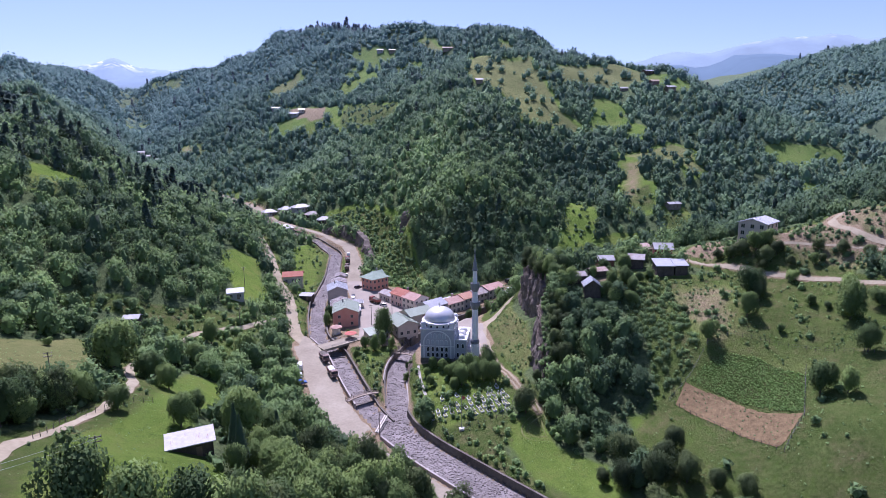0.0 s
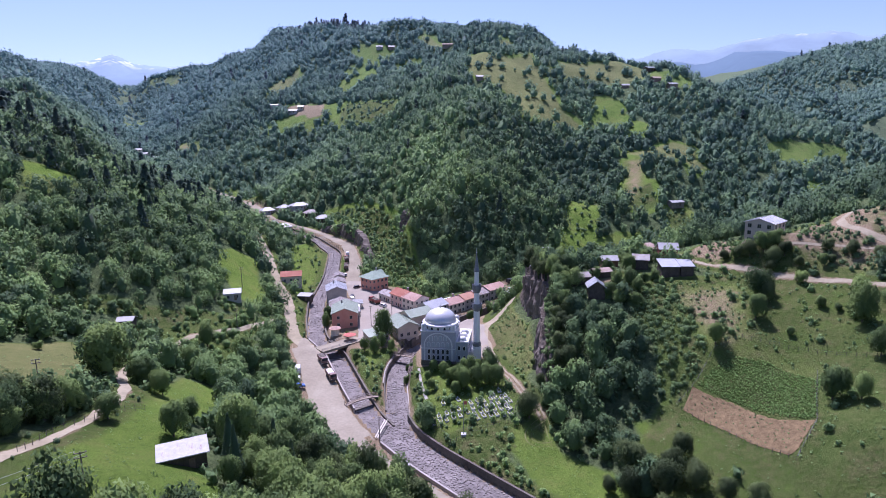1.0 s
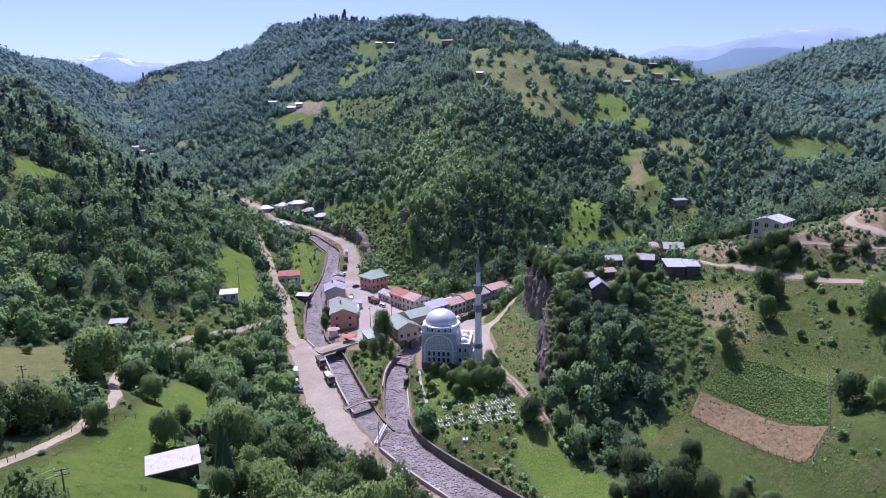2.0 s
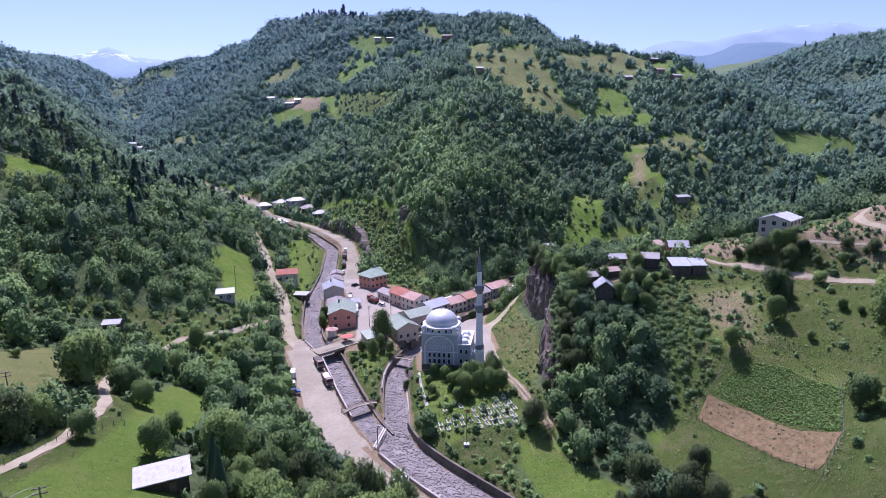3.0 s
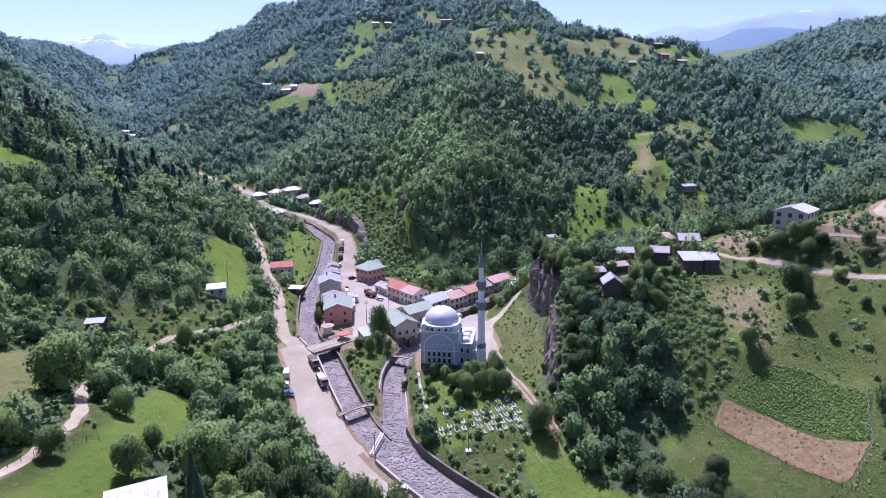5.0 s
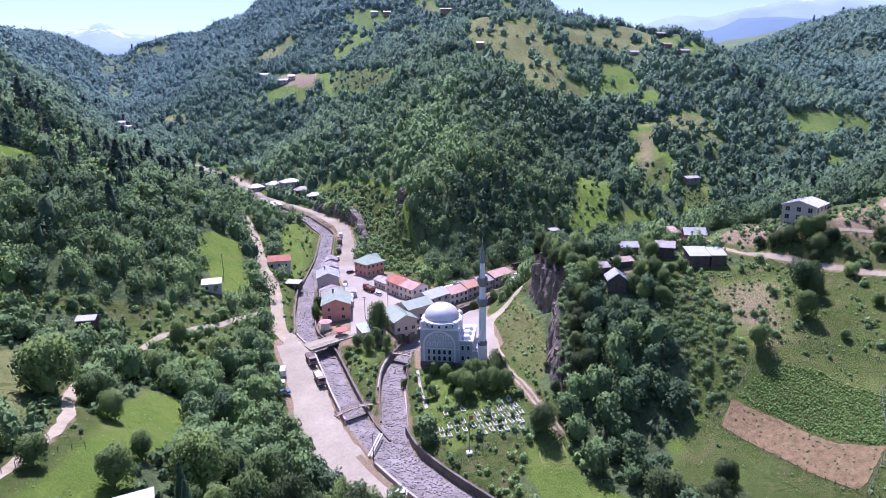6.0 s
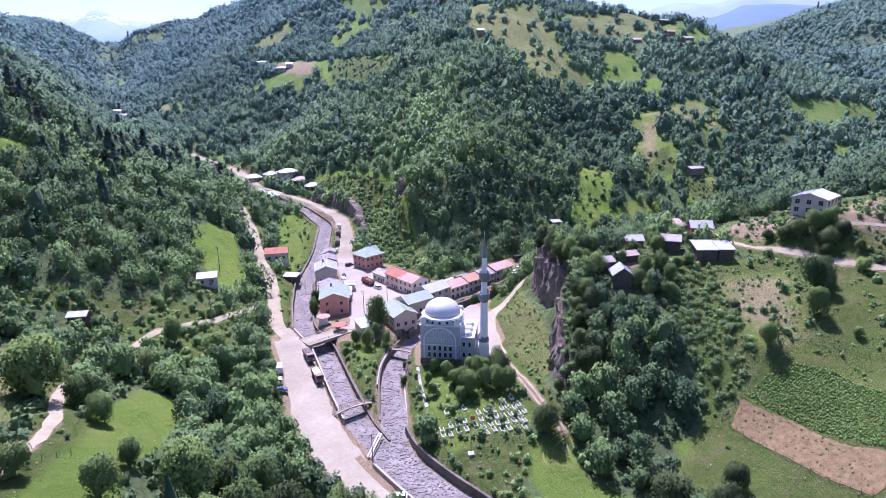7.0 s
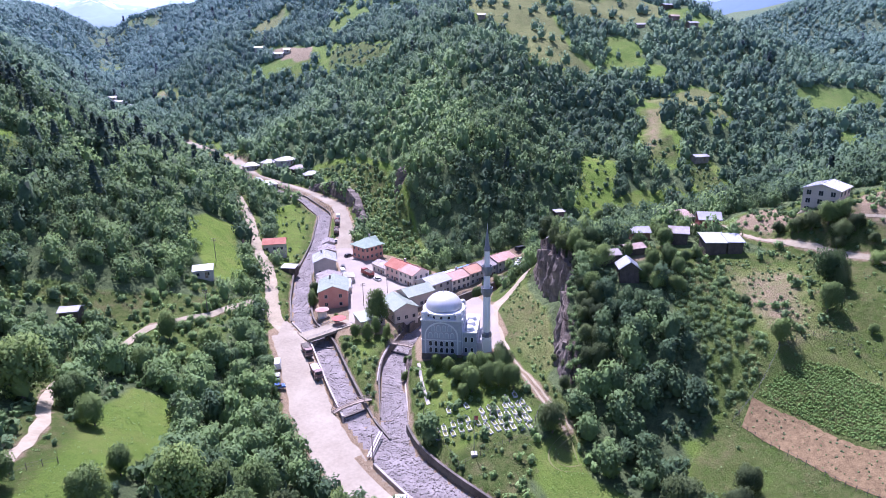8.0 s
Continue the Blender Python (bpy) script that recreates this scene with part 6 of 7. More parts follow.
fence(((49, -53), (55, -69), (61, -85), (69.5, -79), (80.5, -63.5)), 1.8, "wooden post and wire fence round the tilled plot")
fence(((49, -53), (57, -49), (64, -44), (72, -44), (84, -55), (95, -68)), 2.2, "wooden post and wire fence above the crop field")
fence(((-20, -30), (-13, -49), (-4, -46), (5, -44), (9, -36)), 2.0, "low post fence round the graveyard")
fence(((-86, -108), (-86.5, -98), (-83, -88), (-79, -80)), 2.2, "wooden post and wire fence beside the track")

# ---- distant mountains ----


def far_range(name, ridge, foot, material, label, rough, seed):
    """A mountain range on the horizon: a ridge with spurs running down to its foot."""
    pts = along(ridge, 45)
    rng = np.random.default_rng(seed)
    n, rows = len(pts), 12
    toward = np.array([-.25, -1.0]) if pts[:, 0].mean() > 0 else np.array([.35, -1.0])
    verts = []
    for r in range(rows):
        k = r / (rows - 1)
        wob = waves(pts[:, 0] * (1 + .3 * k), pts[:, 1] + 900 * k, 260, seed) * rough * math.sin(math.pi * min(1, k * 1.2 + .12))
        z = pts[:, 2] * (1 - k) + foot * k + wob + (waves(pts[:, 0], pts[:, 1], 120, seed + 3) * 6 if r == 0 else 0)
        verts.append(np.c_[pts[:, 0] + toward[0] * 1100 * k, pts[:, 1] + toward[1] * 1100 * k, z])
    back = np.c_[pts[:, 0] - toward[0] * 500, pts[:, 1] - toward[1] * 500, np.full(n, foot)]
    mesh = sheet(name, np.concatenate([back] + verts), grid_faces(rows + 1, n)[:, ::-1], material)
    tagged(new(name, mesh), label, "mountain", kind="structure")


# a mountain colour with blue distance haze painted in
def hazed_material(name, colour, glow, snow=None):
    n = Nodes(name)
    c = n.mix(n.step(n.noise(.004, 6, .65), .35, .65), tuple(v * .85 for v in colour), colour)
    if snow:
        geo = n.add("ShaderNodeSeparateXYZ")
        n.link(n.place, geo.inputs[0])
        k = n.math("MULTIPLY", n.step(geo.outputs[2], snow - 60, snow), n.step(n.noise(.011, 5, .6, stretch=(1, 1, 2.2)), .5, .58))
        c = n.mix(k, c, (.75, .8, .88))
    # the haze's airlight is added as a glow, though a mountain is no lamp
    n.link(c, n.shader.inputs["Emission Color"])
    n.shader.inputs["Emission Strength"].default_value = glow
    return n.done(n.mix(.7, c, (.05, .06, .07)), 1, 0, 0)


far_range("backdrop", ((-2700, 2950, 420), (-2400, 3200, 500), (-2060, 3446, 512), (-1928, 3518, 505), (-1800, 3575, 548), (-1734, 3603, 572), (-1680, 3630, 552), (-1630, 3654, 522), (-1454, 3724, 508), (-1296, 3775, 530), (-1000, 3900, 480)), 60, hazed_material("snowy_blue_mountain", (.34, .45, .59), .58, 535), "pale blue distant mountain with snow patches", 30, 21)
far_range("backdrop", ((-1900, 2250, 330), (-1404, 2447, 355), (-1259, 2521, 335), (-1134, 2571, 360), (-956, 2633, 392), (-700, 2720, 370)), 40, hazed_material("blue_mountain", (.29, .395, .5), .55), "blue distant forested ridge", 26, 22)
far_range("backdrop", ((1100, 3450, 440), (1432, 3281, 505), (1571, 3215, 542), (1734, 3136, 532), (2018, 2963, 584), (2230, 2817, 572), (2330, 2745, 552), (2700, 2500, 500)), 60, hazed_material("hazy_blue_mountain", (.31, .41, .50), .56, 612), "hazy blue distant mountain range", 30, 23)
far_range("backdrop", ((750, 2260, 300), (973, 2183, 350), (1148, 2105, 332), (1266, 2036, 372), (1426, 1937, 368), (1569, 1836, 350), (1900, 1650, 330)), 40, hazed_material("deep_blue_mountain", (.17, .26, .345), .47), "deep blue forested mountain ridge", 24, 24)

heap = thing("soil_heap", 102.6, 5.5, 20, "heap of pale fresh soil beside the block house", "soil heap")
s = Shape().lathe(0, 0, [(2.7, -.6), (2.4, .15), (1.7, .85), (.9, 1.35), (.15, 1.5)], 13)
s.v = [(x * (1 + .12 * math.sin(3 * y + z)), y * (.8 + .1 * math.sin(2 * x)), z * (1 + .1 * math.sin(2.3 * x + y))) for x, y, z in s.v]
part("mound", s, DIRT, heap)


# ---- trees and woods ----


def sprays(rng, centres, normals, size, squash=1.0):
    """Leaf sprays: small uneven three-cornered blades round the given centres."""
    n = len(centres)
    normals = normals + rng.normal(0, .5, (n, 3))
    normals /= np.linalg.norm(normals, axis=1)[:, None]
    a = np.cross(normals, rng.normal(0, 1, (n, 3)))
    a /= np.linalg.norm(a, axis=1)[:, None] + 1e-9
    b = np.cross(normals, a)
    s = size * rng.uniform(.6, 1.35, (n, 1))
    blade = []
    for u, v in ((-1, -.75), (1, -.7), (.1, 1.15)):
        ju, jv = rng.uniform(.65, 1.3, (n, 1)), rng.uniform(.65, 1.3, (n, 1))
        blade.append(centres + a * s * u * ju + b * s * v * jv * squash)
    return np.stack(blade, 1).reshape(-1, 3)


def crown(blades, outward):
    """Blades with the way that each one faces: six numbers a corner."""
    outward = outward / np.linalg.norm(outward, axis=1)[:, None]
    return np.c_[blades, np.repeat(outward, 3, 0)]


def facing(mesh, outward):
    layer = mesh.attributes.new("outward", "FLOAT_VECTOR", "POINT")
    layer.data.foreach_set("vector", np.asarray(outward, np.float32).ravel())


def heart(rng, rings, wide, tall, sides=6):
    """The dense uneven inside of a crown, that the sprays stand out from."""
    rows = []
    for j in range(rings):
        h = .92 * j / (rings - 1)
        a = np.arange(sides) / sides * 6.283 + .5 * j
        r = wide * math.sqrt(max(.05, 1 - (1.75 * h - .7) ** 2)) * rng.uniform(.72, 1.12, sides)
        rows.append(np.c_[np.cos(a) * r, np.sin(a) * r, (.25 + 1.2 * h) * tall + rng.uniform(-.1, .1, sides)])
    v = np.r_[np.concatenate(rows), [(rng.uniform(-.15, .15), rng.uniform(-.15, .15), 1.45 * tall)]]
    f = []
    for j in range(rings):
        for i in range(sides):
            p, q = sides * j + i, sides * j + (i + 1) % sides
            f += [(p, q, len(v) - 1)] if j == rings - 1 else [(p, q, p + sides), (q, q + sides, p + sides)]
    soup = v[np.array(f)].reshape(-1, 3)
    out = soup - (0, 0, .3 * tall)
    return np.c_[soup, out / np.linalg.norm(out, axis=1)[:, None]]


def broadleaf(seed, n, size, lobes=7, spread_out=.55, tall=1.0, rings=0, wide=.8, sides=6):
    """A crown about two units wide: lobes of leaf sprays, uneven, with gaps. Its foot is at zero."""
    rng = np.random.default_rng(seed)
    centre = np.c_[rng.uniform(-spread_out, spread_out, (lobes, 2)), rng.uniform(.55, 1.45, lobes) * tall]
    radius = rng.uniform(.38, .62, lobes)
    centre[0], radius[0] = (0, 0, 1.0 * tall), .72
    pick = rng.choice(lobes, n, p=radius ** 2 / (radius ** 2).sum())
    way = rng.normal(0, 1, (n, 3))
    way[:, 2] += .35
    way /= np.linalg.norm(way, axis=1)[:, None]
    p = centre[pick] + way * (radius[pick] * rng.uniform(.62, 1.14, n))[:, None]
    leaves = crown(sprays(rng, p, way, size), way * .55 + (p - (0, 0, .8 * tall)) * .6 + (0, 0, .5))
    return np.r_[heart(rng, rings, wide, tall, sides), leaves] if rings else leaves


def conifer(seed, n, size):
    """A narrow crown in drooping tiers."""
    rng = np.random.default_rng(seed)
    h = rng.uniform(0, 1, n) ** .75
    a = rng.uniform(0, 6.283, n)
    r = (1.02 - h) * .75 * (.72 + .28 * np.sin(h * 40) ** 2) * rng.uniform(.6, 1.05, n)
    p = np.c_[np.cos(a) * r, np.sin(a) * r, .3 + h * 2.5]
    way = np.c_[np.cos(a), np.sin(a), np.full(n, .7)]
    return crown(sprays(rng, p, way, size), way)


def plant_many(name, protos, places, widths, talls, tones, material, label, category, seed=0):
    """ONE mesh of many small plants: each a turned and scaled copy of a crown."""
    rng, parts, tone, outward = np.random.default_rng(seed), [], [], []
    for k, (x, y, z) in enumerate(places):
        v = protos[rng.integers(len(protos))]
        a = rng.uniform(0, 6.283)
        c, s, w, h = math.cos(a), math.sin(a), widths[k], talls[k]
        parts.append(np.c_[(v[:, 0] * c - v[:, 1] * s) * w + x, (v[:, 0] * s + v[:, 1] * c) * w + y, v[:, 2] * h + z])
        outward.append(np.c_[v[:, 3] * c - v[:, 4] * s, v[:, 3] * s + v[:, 4] * c, v[:, 5]])
        tone.append(np.full(len(v), tones[k]))
    if not parts:
        return
    verts = np.concatenate(parts)
    mesh = sheet(name, verts, np.arange(len(verts)).reshape(-1, 3), material, False)
    value_on(mesh, "tone", np.concatenate(tone))
    facing(mesh, np.concatenate(outward))
    # "high": share of painted haze, growing away from the village, less eastward
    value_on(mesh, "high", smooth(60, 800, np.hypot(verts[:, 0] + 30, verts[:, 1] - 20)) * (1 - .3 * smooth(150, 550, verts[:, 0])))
    return tagged(new(name, mesh), label, category, kind="stuff")


def scatter(cell, low, high, seed):
    """Places about cell metres apart, unevenly, over a rectangle."""
    rng = np.random.default_rng(seed)
    x, y = np.meshgrid(np.arange(low[0], high[0], cell), np.arange(low[1], high[1], cell))
    x, y = x + rng.uniform(-.48, .48, x.shape) * cell, y + rng.uniform(-.48, .48, y.shape) * cell
    return x.ravel(), y.ravel(), rng


SEEN_SIDE = np.array(((-420, -150), (-520, 420), (-830, 900), (-720, 1420), (-450, 1280), (-340, 985), (-230, 885), (-50, 810), (20, 705), (100, 585), (170, 545), (230, 450), (320, 380), (395, 290), (440, 200), (330, -60), (230, -180), (-200, -220)), float)
EAST_HILL = np.array(((290, 480), (330, 700), (500, 800), (800, 790), (900, 600), (640, 420), (400, 410)), float)
MOSQUE_YARD = np.array(((-24, 30), (-22, -8), (3, -8), (12, 2), (13, 40), (-6, 44)), float)


def from_stand(x, y):
    return np.hypot(x + 25, y + 185)


HOUSE_SPOTS = np.array([ob.matrix_basis.translation[:2] for ob in scene.objects if ob.parent is None and ob.name.split(".")[0] in ("house", "barn", "hut", "shed", "shop", "annex", "apartment_house")])


def beside_house(x, y, wide=5.8):
    """Whether a place lies in a house's yard, which is kept clear to the south."""
    near = np.zeros(np.shape(x), bool)
    for hx, hy in HOUSE_SPOTS:
        near |= (np.abs(x - hx) < wide) & (y - hy < wide) & (y - hy > -(1.7 if hy < 150 else 1.4 if hy < 300 or hx > 60 else 2.6) * wide)
    return near


def wooded(x, y, margin=0.0):
    gap = openness(x, y) + 2.2 * waves(x, y, 17, 31) + .5 * smooth(230, 420, from_stand(x, y))
    return (gap < -1.2 - margin) & (built_over(x, y) > 1.5 + margin) & (inside(MOSQUE_YARD, x, y) < 0) & ~beside_house(x, y)


def tones_at(x, y, rng):
    """Greener, paler and darker patches of woodland, and each tree's own tone."""
    young = smooth(42, 8, np.abs(x + 2)) * smooth(120, 160, y) * smooth(330, 260, y)
    dark_grove = np.maximum(smooth(14, 40, x) * smooth(330, 260, y), smooth(-12, 2, x) * smooth(140, 120, y)) * smooth(115, 95, x) * smooth(80, 95, y)
    bluff = smooth(22, 27, x) * smooth(62, 54, x) * smooth(-92, -84, y) * smooth(34, 26, y)
    return np.clip(.44 + .22 * young - .25 * dark_grove - .3 * bluff - .34 * smooth(75, 105, x) * smooth(330, 250, y) * smooth(300, 240, x) - .12 * smooth(-70, -100, x) * smooth(260, 180, y) * smooth(30, 90, y) + .1 * smooth(-80, -100, x) * smooth(70, 20, y) + .22 * waves(x, y, 130, 41) + .22 * waves(x, y, 38, 42) + rng.normal(0, .2, len(x)), 0, 1)


def conifer_share(x, y):
    west = smooth(-120, -160, x) * smooth(40, 90, y) * smooth(330, 200, y)
    rim = smooth(30, 10, near_line(((-165, 826, 0), (-130, 815, 0), (-72, 738, 0)), x, y)[0])
    return np.clip(.3 * west + .35 * rim + .006, 0, 1)


# far woods
FAR = [broadleaf(s, 54, .157, 8, .55, .9, 3, .68, 6) for s in range(100, 110)]
DISTANT = [broadleaf(s, 20, .18, 7, .55, .75, 3, .78, 6) for s in range(114, 120)]
FAR_SPRUCE = [conifer(s, 54, .24) for s in range(110, 114)]
INNER = [broadleaf(s, 300, .09, 10, .6, .9, 3, .44, 6) for s in range(150, 158)]
MID = [broadleaf(s, 132, .119, 9, .6, .9, 3, .52, 6) for s in range(120, 130)]
MID_SPRUCE = [conifer(s, 170, .15) for s in range(130, 134)]


def woods(name, cell, low, high, near, far, area, protos, spruces, width, seed, label):
    x, y, rng = scatter(cell, low, high, seed)
    d = from_stand(x, y)
    keep = (d >= near) & (d < far) & (inside(area, x, y) > 0)
    x, y = x[keep], y[keep]
    keep = wooded(x, y) & (rng.uniform(0, 1, len(x)) > .04 + .2 * smooth(70, 160, x) * smooth(420, 380, x))
    x, y = x[keep], y[keep]
    if near < 300:
        keep = (x > 27) | (x < 10) | (y > 40)
        x, y = x[keep], y[keep]
    z = ground(x, y)
    spruce = rng.uniform(0, 1, len(x)) < conifer_share(x, y)
    w = width * rng.uniform(.68, 1.3, len(x)) ** (1.5 if near < 300 else 1.0) * np.where(rng.uniform(0, 1, len(x)) < .08, 1.35, 1) * (1 + .18 * waves(x, y, 60, 51))
    t = tones_at(x, y, rng)
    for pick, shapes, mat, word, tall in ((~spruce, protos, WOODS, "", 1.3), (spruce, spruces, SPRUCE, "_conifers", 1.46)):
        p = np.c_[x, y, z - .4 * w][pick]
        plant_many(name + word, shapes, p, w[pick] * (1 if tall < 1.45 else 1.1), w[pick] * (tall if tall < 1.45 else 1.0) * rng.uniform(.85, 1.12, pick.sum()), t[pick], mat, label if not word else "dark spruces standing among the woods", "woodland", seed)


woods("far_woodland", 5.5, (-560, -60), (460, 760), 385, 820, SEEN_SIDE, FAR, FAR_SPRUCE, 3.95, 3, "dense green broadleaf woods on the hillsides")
woods("distant_woodland", 6.2, (-850, 300), (420, 1450), 820, 2000, SEEN_SIDE, DISTANT, FAR_SPRUCE, 4.5, 5, "woods on the distant slopes, hazed blue-green")
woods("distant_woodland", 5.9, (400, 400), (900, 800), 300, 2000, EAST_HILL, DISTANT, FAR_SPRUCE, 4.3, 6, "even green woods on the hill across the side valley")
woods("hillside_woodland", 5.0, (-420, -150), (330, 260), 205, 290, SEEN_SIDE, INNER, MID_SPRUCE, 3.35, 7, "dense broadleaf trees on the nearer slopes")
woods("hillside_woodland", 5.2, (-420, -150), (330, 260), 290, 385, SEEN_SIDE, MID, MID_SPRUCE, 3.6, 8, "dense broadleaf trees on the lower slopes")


# ---- trees that stand near enough to be told apart ----
TRUNKS, CROWNS = [], []
for k in range(8):
    rng = np.random.default_rng(200 + k)
    s = Shape()
    s.rod((0, 0, -.25), (.02, .03, .5), .075, .055, 7).rod((.02, .03, .5), (-.03, .02, 1.2), .055, .03, 6)
    for j in range(5):
        a, z = 1.3 * j + rng.uniform(0, .8), rng.uniform(.35, .8)
        s.rod((0, .02, z), (.5 * math.cos(a), .5 * math.sin(a), z + rng.uniform(.3, .55)), .03, .012, 5)
    mesh = bpy.data.meshes.new("trunk")
    mesh.from_pydata(s.v, [], s.f)
    mesh.materials.append(BARK)
    TRUNKS.append(mesh)
    v = broadleaf(220 + k, 4400, .053, 11 + k % 4, .6, 1.0 + .05 * (k % 3), 6, .36)
    CROWNS.append(sheet("crown", v[:, :3], np.arange(len(v)).reshape(-1, 3), NEAR_LEAF, False))
    facing(CROWNS[-1], v[:, 3:])
# the same crowns again in the darker leaf colour
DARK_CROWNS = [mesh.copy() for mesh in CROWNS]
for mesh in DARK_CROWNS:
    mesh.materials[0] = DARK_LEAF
CONES = []
for k in range(3):
    v = conifer(240 + k, 2600, .06)
    CONES.append(sheet("crown", v[:, :3], np.arange(len(v)).reshape(-1, 3), NEAR_CONIFER, False))
    facing(CONES[-1], v[:, 3:])


def tree(x, y, width, tall, variant, turn, label, group, crowns=CROWNS):
    """A tree: trunk with limbs, and a crown of leaf sprays."""
    ob = thing("tree", x, y, turn, label, "tree", group)
    for name, mesh in (("trunk", TRUNKS[variant]), ("crown", crowns[variant % len(crowns)])):
        piece = new(name, mesh)
        piece.parent = ob
        piece.matrix_basis = Matrix.Diagonal((width, width, tall, 1))
    return ob


WORDS = ("dense green broadleaf tree on the grassy slope", "dark green broadleaf tree at the wood's edge", "round-crowned broadleaf tree among its neighbours")


def lone(x, y, r, tall=1.1, label="lone green broadleaf tree standing on the open field", crowns=CROWNS):
    tree(x, y, r * .92, r * tall, int(abs(x * 7 + y * 3)) % 8, (x * 37 + y * 11) % 360, label, "field trees", crowns)


for x, y, r in ((64.7, -42.9, 2.6), (85.2, -30.4, 4.0), (79, -38.5, 2.9), (77.2, -73.4, 3.6), (101.4, -51.5, 4.4), (94.5, -66.5, 3.0), (80.6, -78, 2.4)):
    lone(x, y, r, 1.35)
for x, y, r in ((83.6, -47.6, 1.4), (97.7, -40.3, 1.8), (99.8, -44.6, 1.2), (64.9, -27.4, 1.5), (20, -56.7, 2.2), (-121.7, -42.4, 1.3), (108.3, -41.1, 3), (110.3, -51.5, 3), (100.9, -26.1, 2.2)):
    lone(x, y, r, .95, "low rounded green bush on the open field")
for x, y, r in ((10.1, -44.3, 3.6), (29.7, -72.5, 4.4), (33.6, -81.4, 4.2), (40.5, -81.2, 3.2), (45.2, -86.2, 2.6), (49.7, -89.5, 2.5), (41.6, -71.3, 2.8), (22.7, -74.5, 2.0), (27, -78, 3.2), (37, -76, 3.2)):
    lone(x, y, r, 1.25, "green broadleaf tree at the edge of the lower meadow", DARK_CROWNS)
for x, y, r in ((29.5, 15, 3.4), (30, 8, 3.4), (31, 1, 3.4), (33, 13, 3.2), (31, -5, 3.2), (35, -2, 3.2), (36, 12, 3.2), (29.5, -12, 3.0), (28.5, 22, 3.6), (27.2, 28, 3.2), (26.8, 20, 3.0), (27.4, 12, 2.8), (28.4, 5, 2.8), (27.6, -3, 2.4), (26.4, 32, 2.6), (32, 27, 3.4), (36, 21, 3.2)):
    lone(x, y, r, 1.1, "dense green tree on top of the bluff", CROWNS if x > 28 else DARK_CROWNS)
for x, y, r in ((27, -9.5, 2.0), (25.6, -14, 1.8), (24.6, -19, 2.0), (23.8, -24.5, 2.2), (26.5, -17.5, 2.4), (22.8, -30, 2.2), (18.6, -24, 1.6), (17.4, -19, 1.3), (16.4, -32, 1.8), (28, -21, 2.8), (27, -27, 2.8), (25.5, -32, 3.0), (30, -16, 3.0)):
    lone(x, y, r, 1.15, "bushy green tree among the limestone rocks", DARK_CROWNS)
for x, y, r in ((98.9, -9.1, 3.0), (101.8, -9.8, 2.5), (92.5, -3.5, 1.8), (110, -24, 1.6)):
    lone(x, y, r, 1.2, "bright leafy bush on the earth bank below the block house")
# the shade on these bushes is put into their darker leaves
for x, y, r in ((95.5, -7.2, 2.8), (93.4, -5.0, 2.4), (91, .5, 2.0), (99.5, -14, 2.8), (103, -14.6, 2.4), (114, -19.5, 2.0), (119, -24, 2.4), (124, -29, 2.4), (112, -24, 1.6), (129, -31, 2.2), (122, -34, 2.0), (97.5, -15.5, 1.8), (104.5, -20, 1.6)):
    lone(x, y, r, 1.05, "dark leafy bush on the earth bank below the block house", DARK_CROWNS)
for x, y, r in ((49.4, -4.7, 2.4), (54, -4.9, 2.6), (55.3, -9.8, 2.2), (63.7, -3.4, 1.8), (44.5, -10, 2.4), (49.5, 22.2, 2.4), (57.6, 6.2, 2.8), (66.5, 13.5, 2.4), (71.4, 10.5, 2.0), (46.9, -13.6, 2.4), (52, -16.9, 2.2), (51, 8.5, 2.2), (48, 14, 2.6), (60.5, 15, 2.4), (59.5, -5, 1.8), (44.5, 1, 1.8), (70, 22, 2.6), (63, 22, 2.8), (83.2, 118, 3.2), (74, 109.5, 3)):
    lone(x, y, r, 1.2, "leafy green tree between the farm buildings")
for x, y, r in ((88.9, -26.2, 2.8), (86, -33, 2.4), (87.5, -29.5, 2.0)):
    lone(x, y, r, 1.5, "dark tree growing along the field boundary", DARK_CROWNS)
for x, y, r in ((-97, -58, 5.6), (-91, -54.6, 3.3), (-83, -61.6, 2.8), (-89.4, -24, 3.4), (-92, -2, 3.6), (-69, -91.5, 3.0), (-70, -80, 2.2), (-66.5, -70.5, 2.0), (-90.7, -93.5, 3.4), (-89, -87, 3.0), (-92, -101, 3.4), (-82, -88.7, 2.5), (-78, -8, 4.0)):
    lone(x, y, r, 1.2, "green broadleaf tree beside the meadow track")
for x, y, r in ((-6.7, -24.6, 3.2), (2.6, -19.9, 3.4), (-8.6, -21.5, 2.6), (-3.6, -19, 2.6), (.6, -24.8, 2.8), (-16.5, -22, 1.5), (-12, -14, 1.8), (-5.5, -14, 2.0), (-.5, -15, 1.8), (-10, -19.5, 2.0), (-15.5, -11, 1.7), (-2, -24, 2.8), (4, -27, 2.6), (-9.5, -27.5, 1.8), (-17.5, -16, 1.3)):
    lone(x, y, r, 1.35, "leafy tree among the graves below the mosque")
for x, y, r in ((-33.2, 24.2, 4.3), (-43, 7, 1.3), (-36.2, 12.6, 2.2), (-40, 14.5, 1.8), (-33.5, 16, 2.0), (-30, 13, 1.6), (-58.4, 47, 2.2), (-57.8, 53, 2.2), (-24.5, -8, 1.2), (-23.8, 2, 1.0), (-47.5, 28.5, 1.0), (4, 44, 2.2), (9, 51, 2.2), (14, 54, 2.0), (20, 62, 1.8), (-13, 68, 1.8)):
    lone(x, y, r, 1.6, "leafy tree beside the village stream")

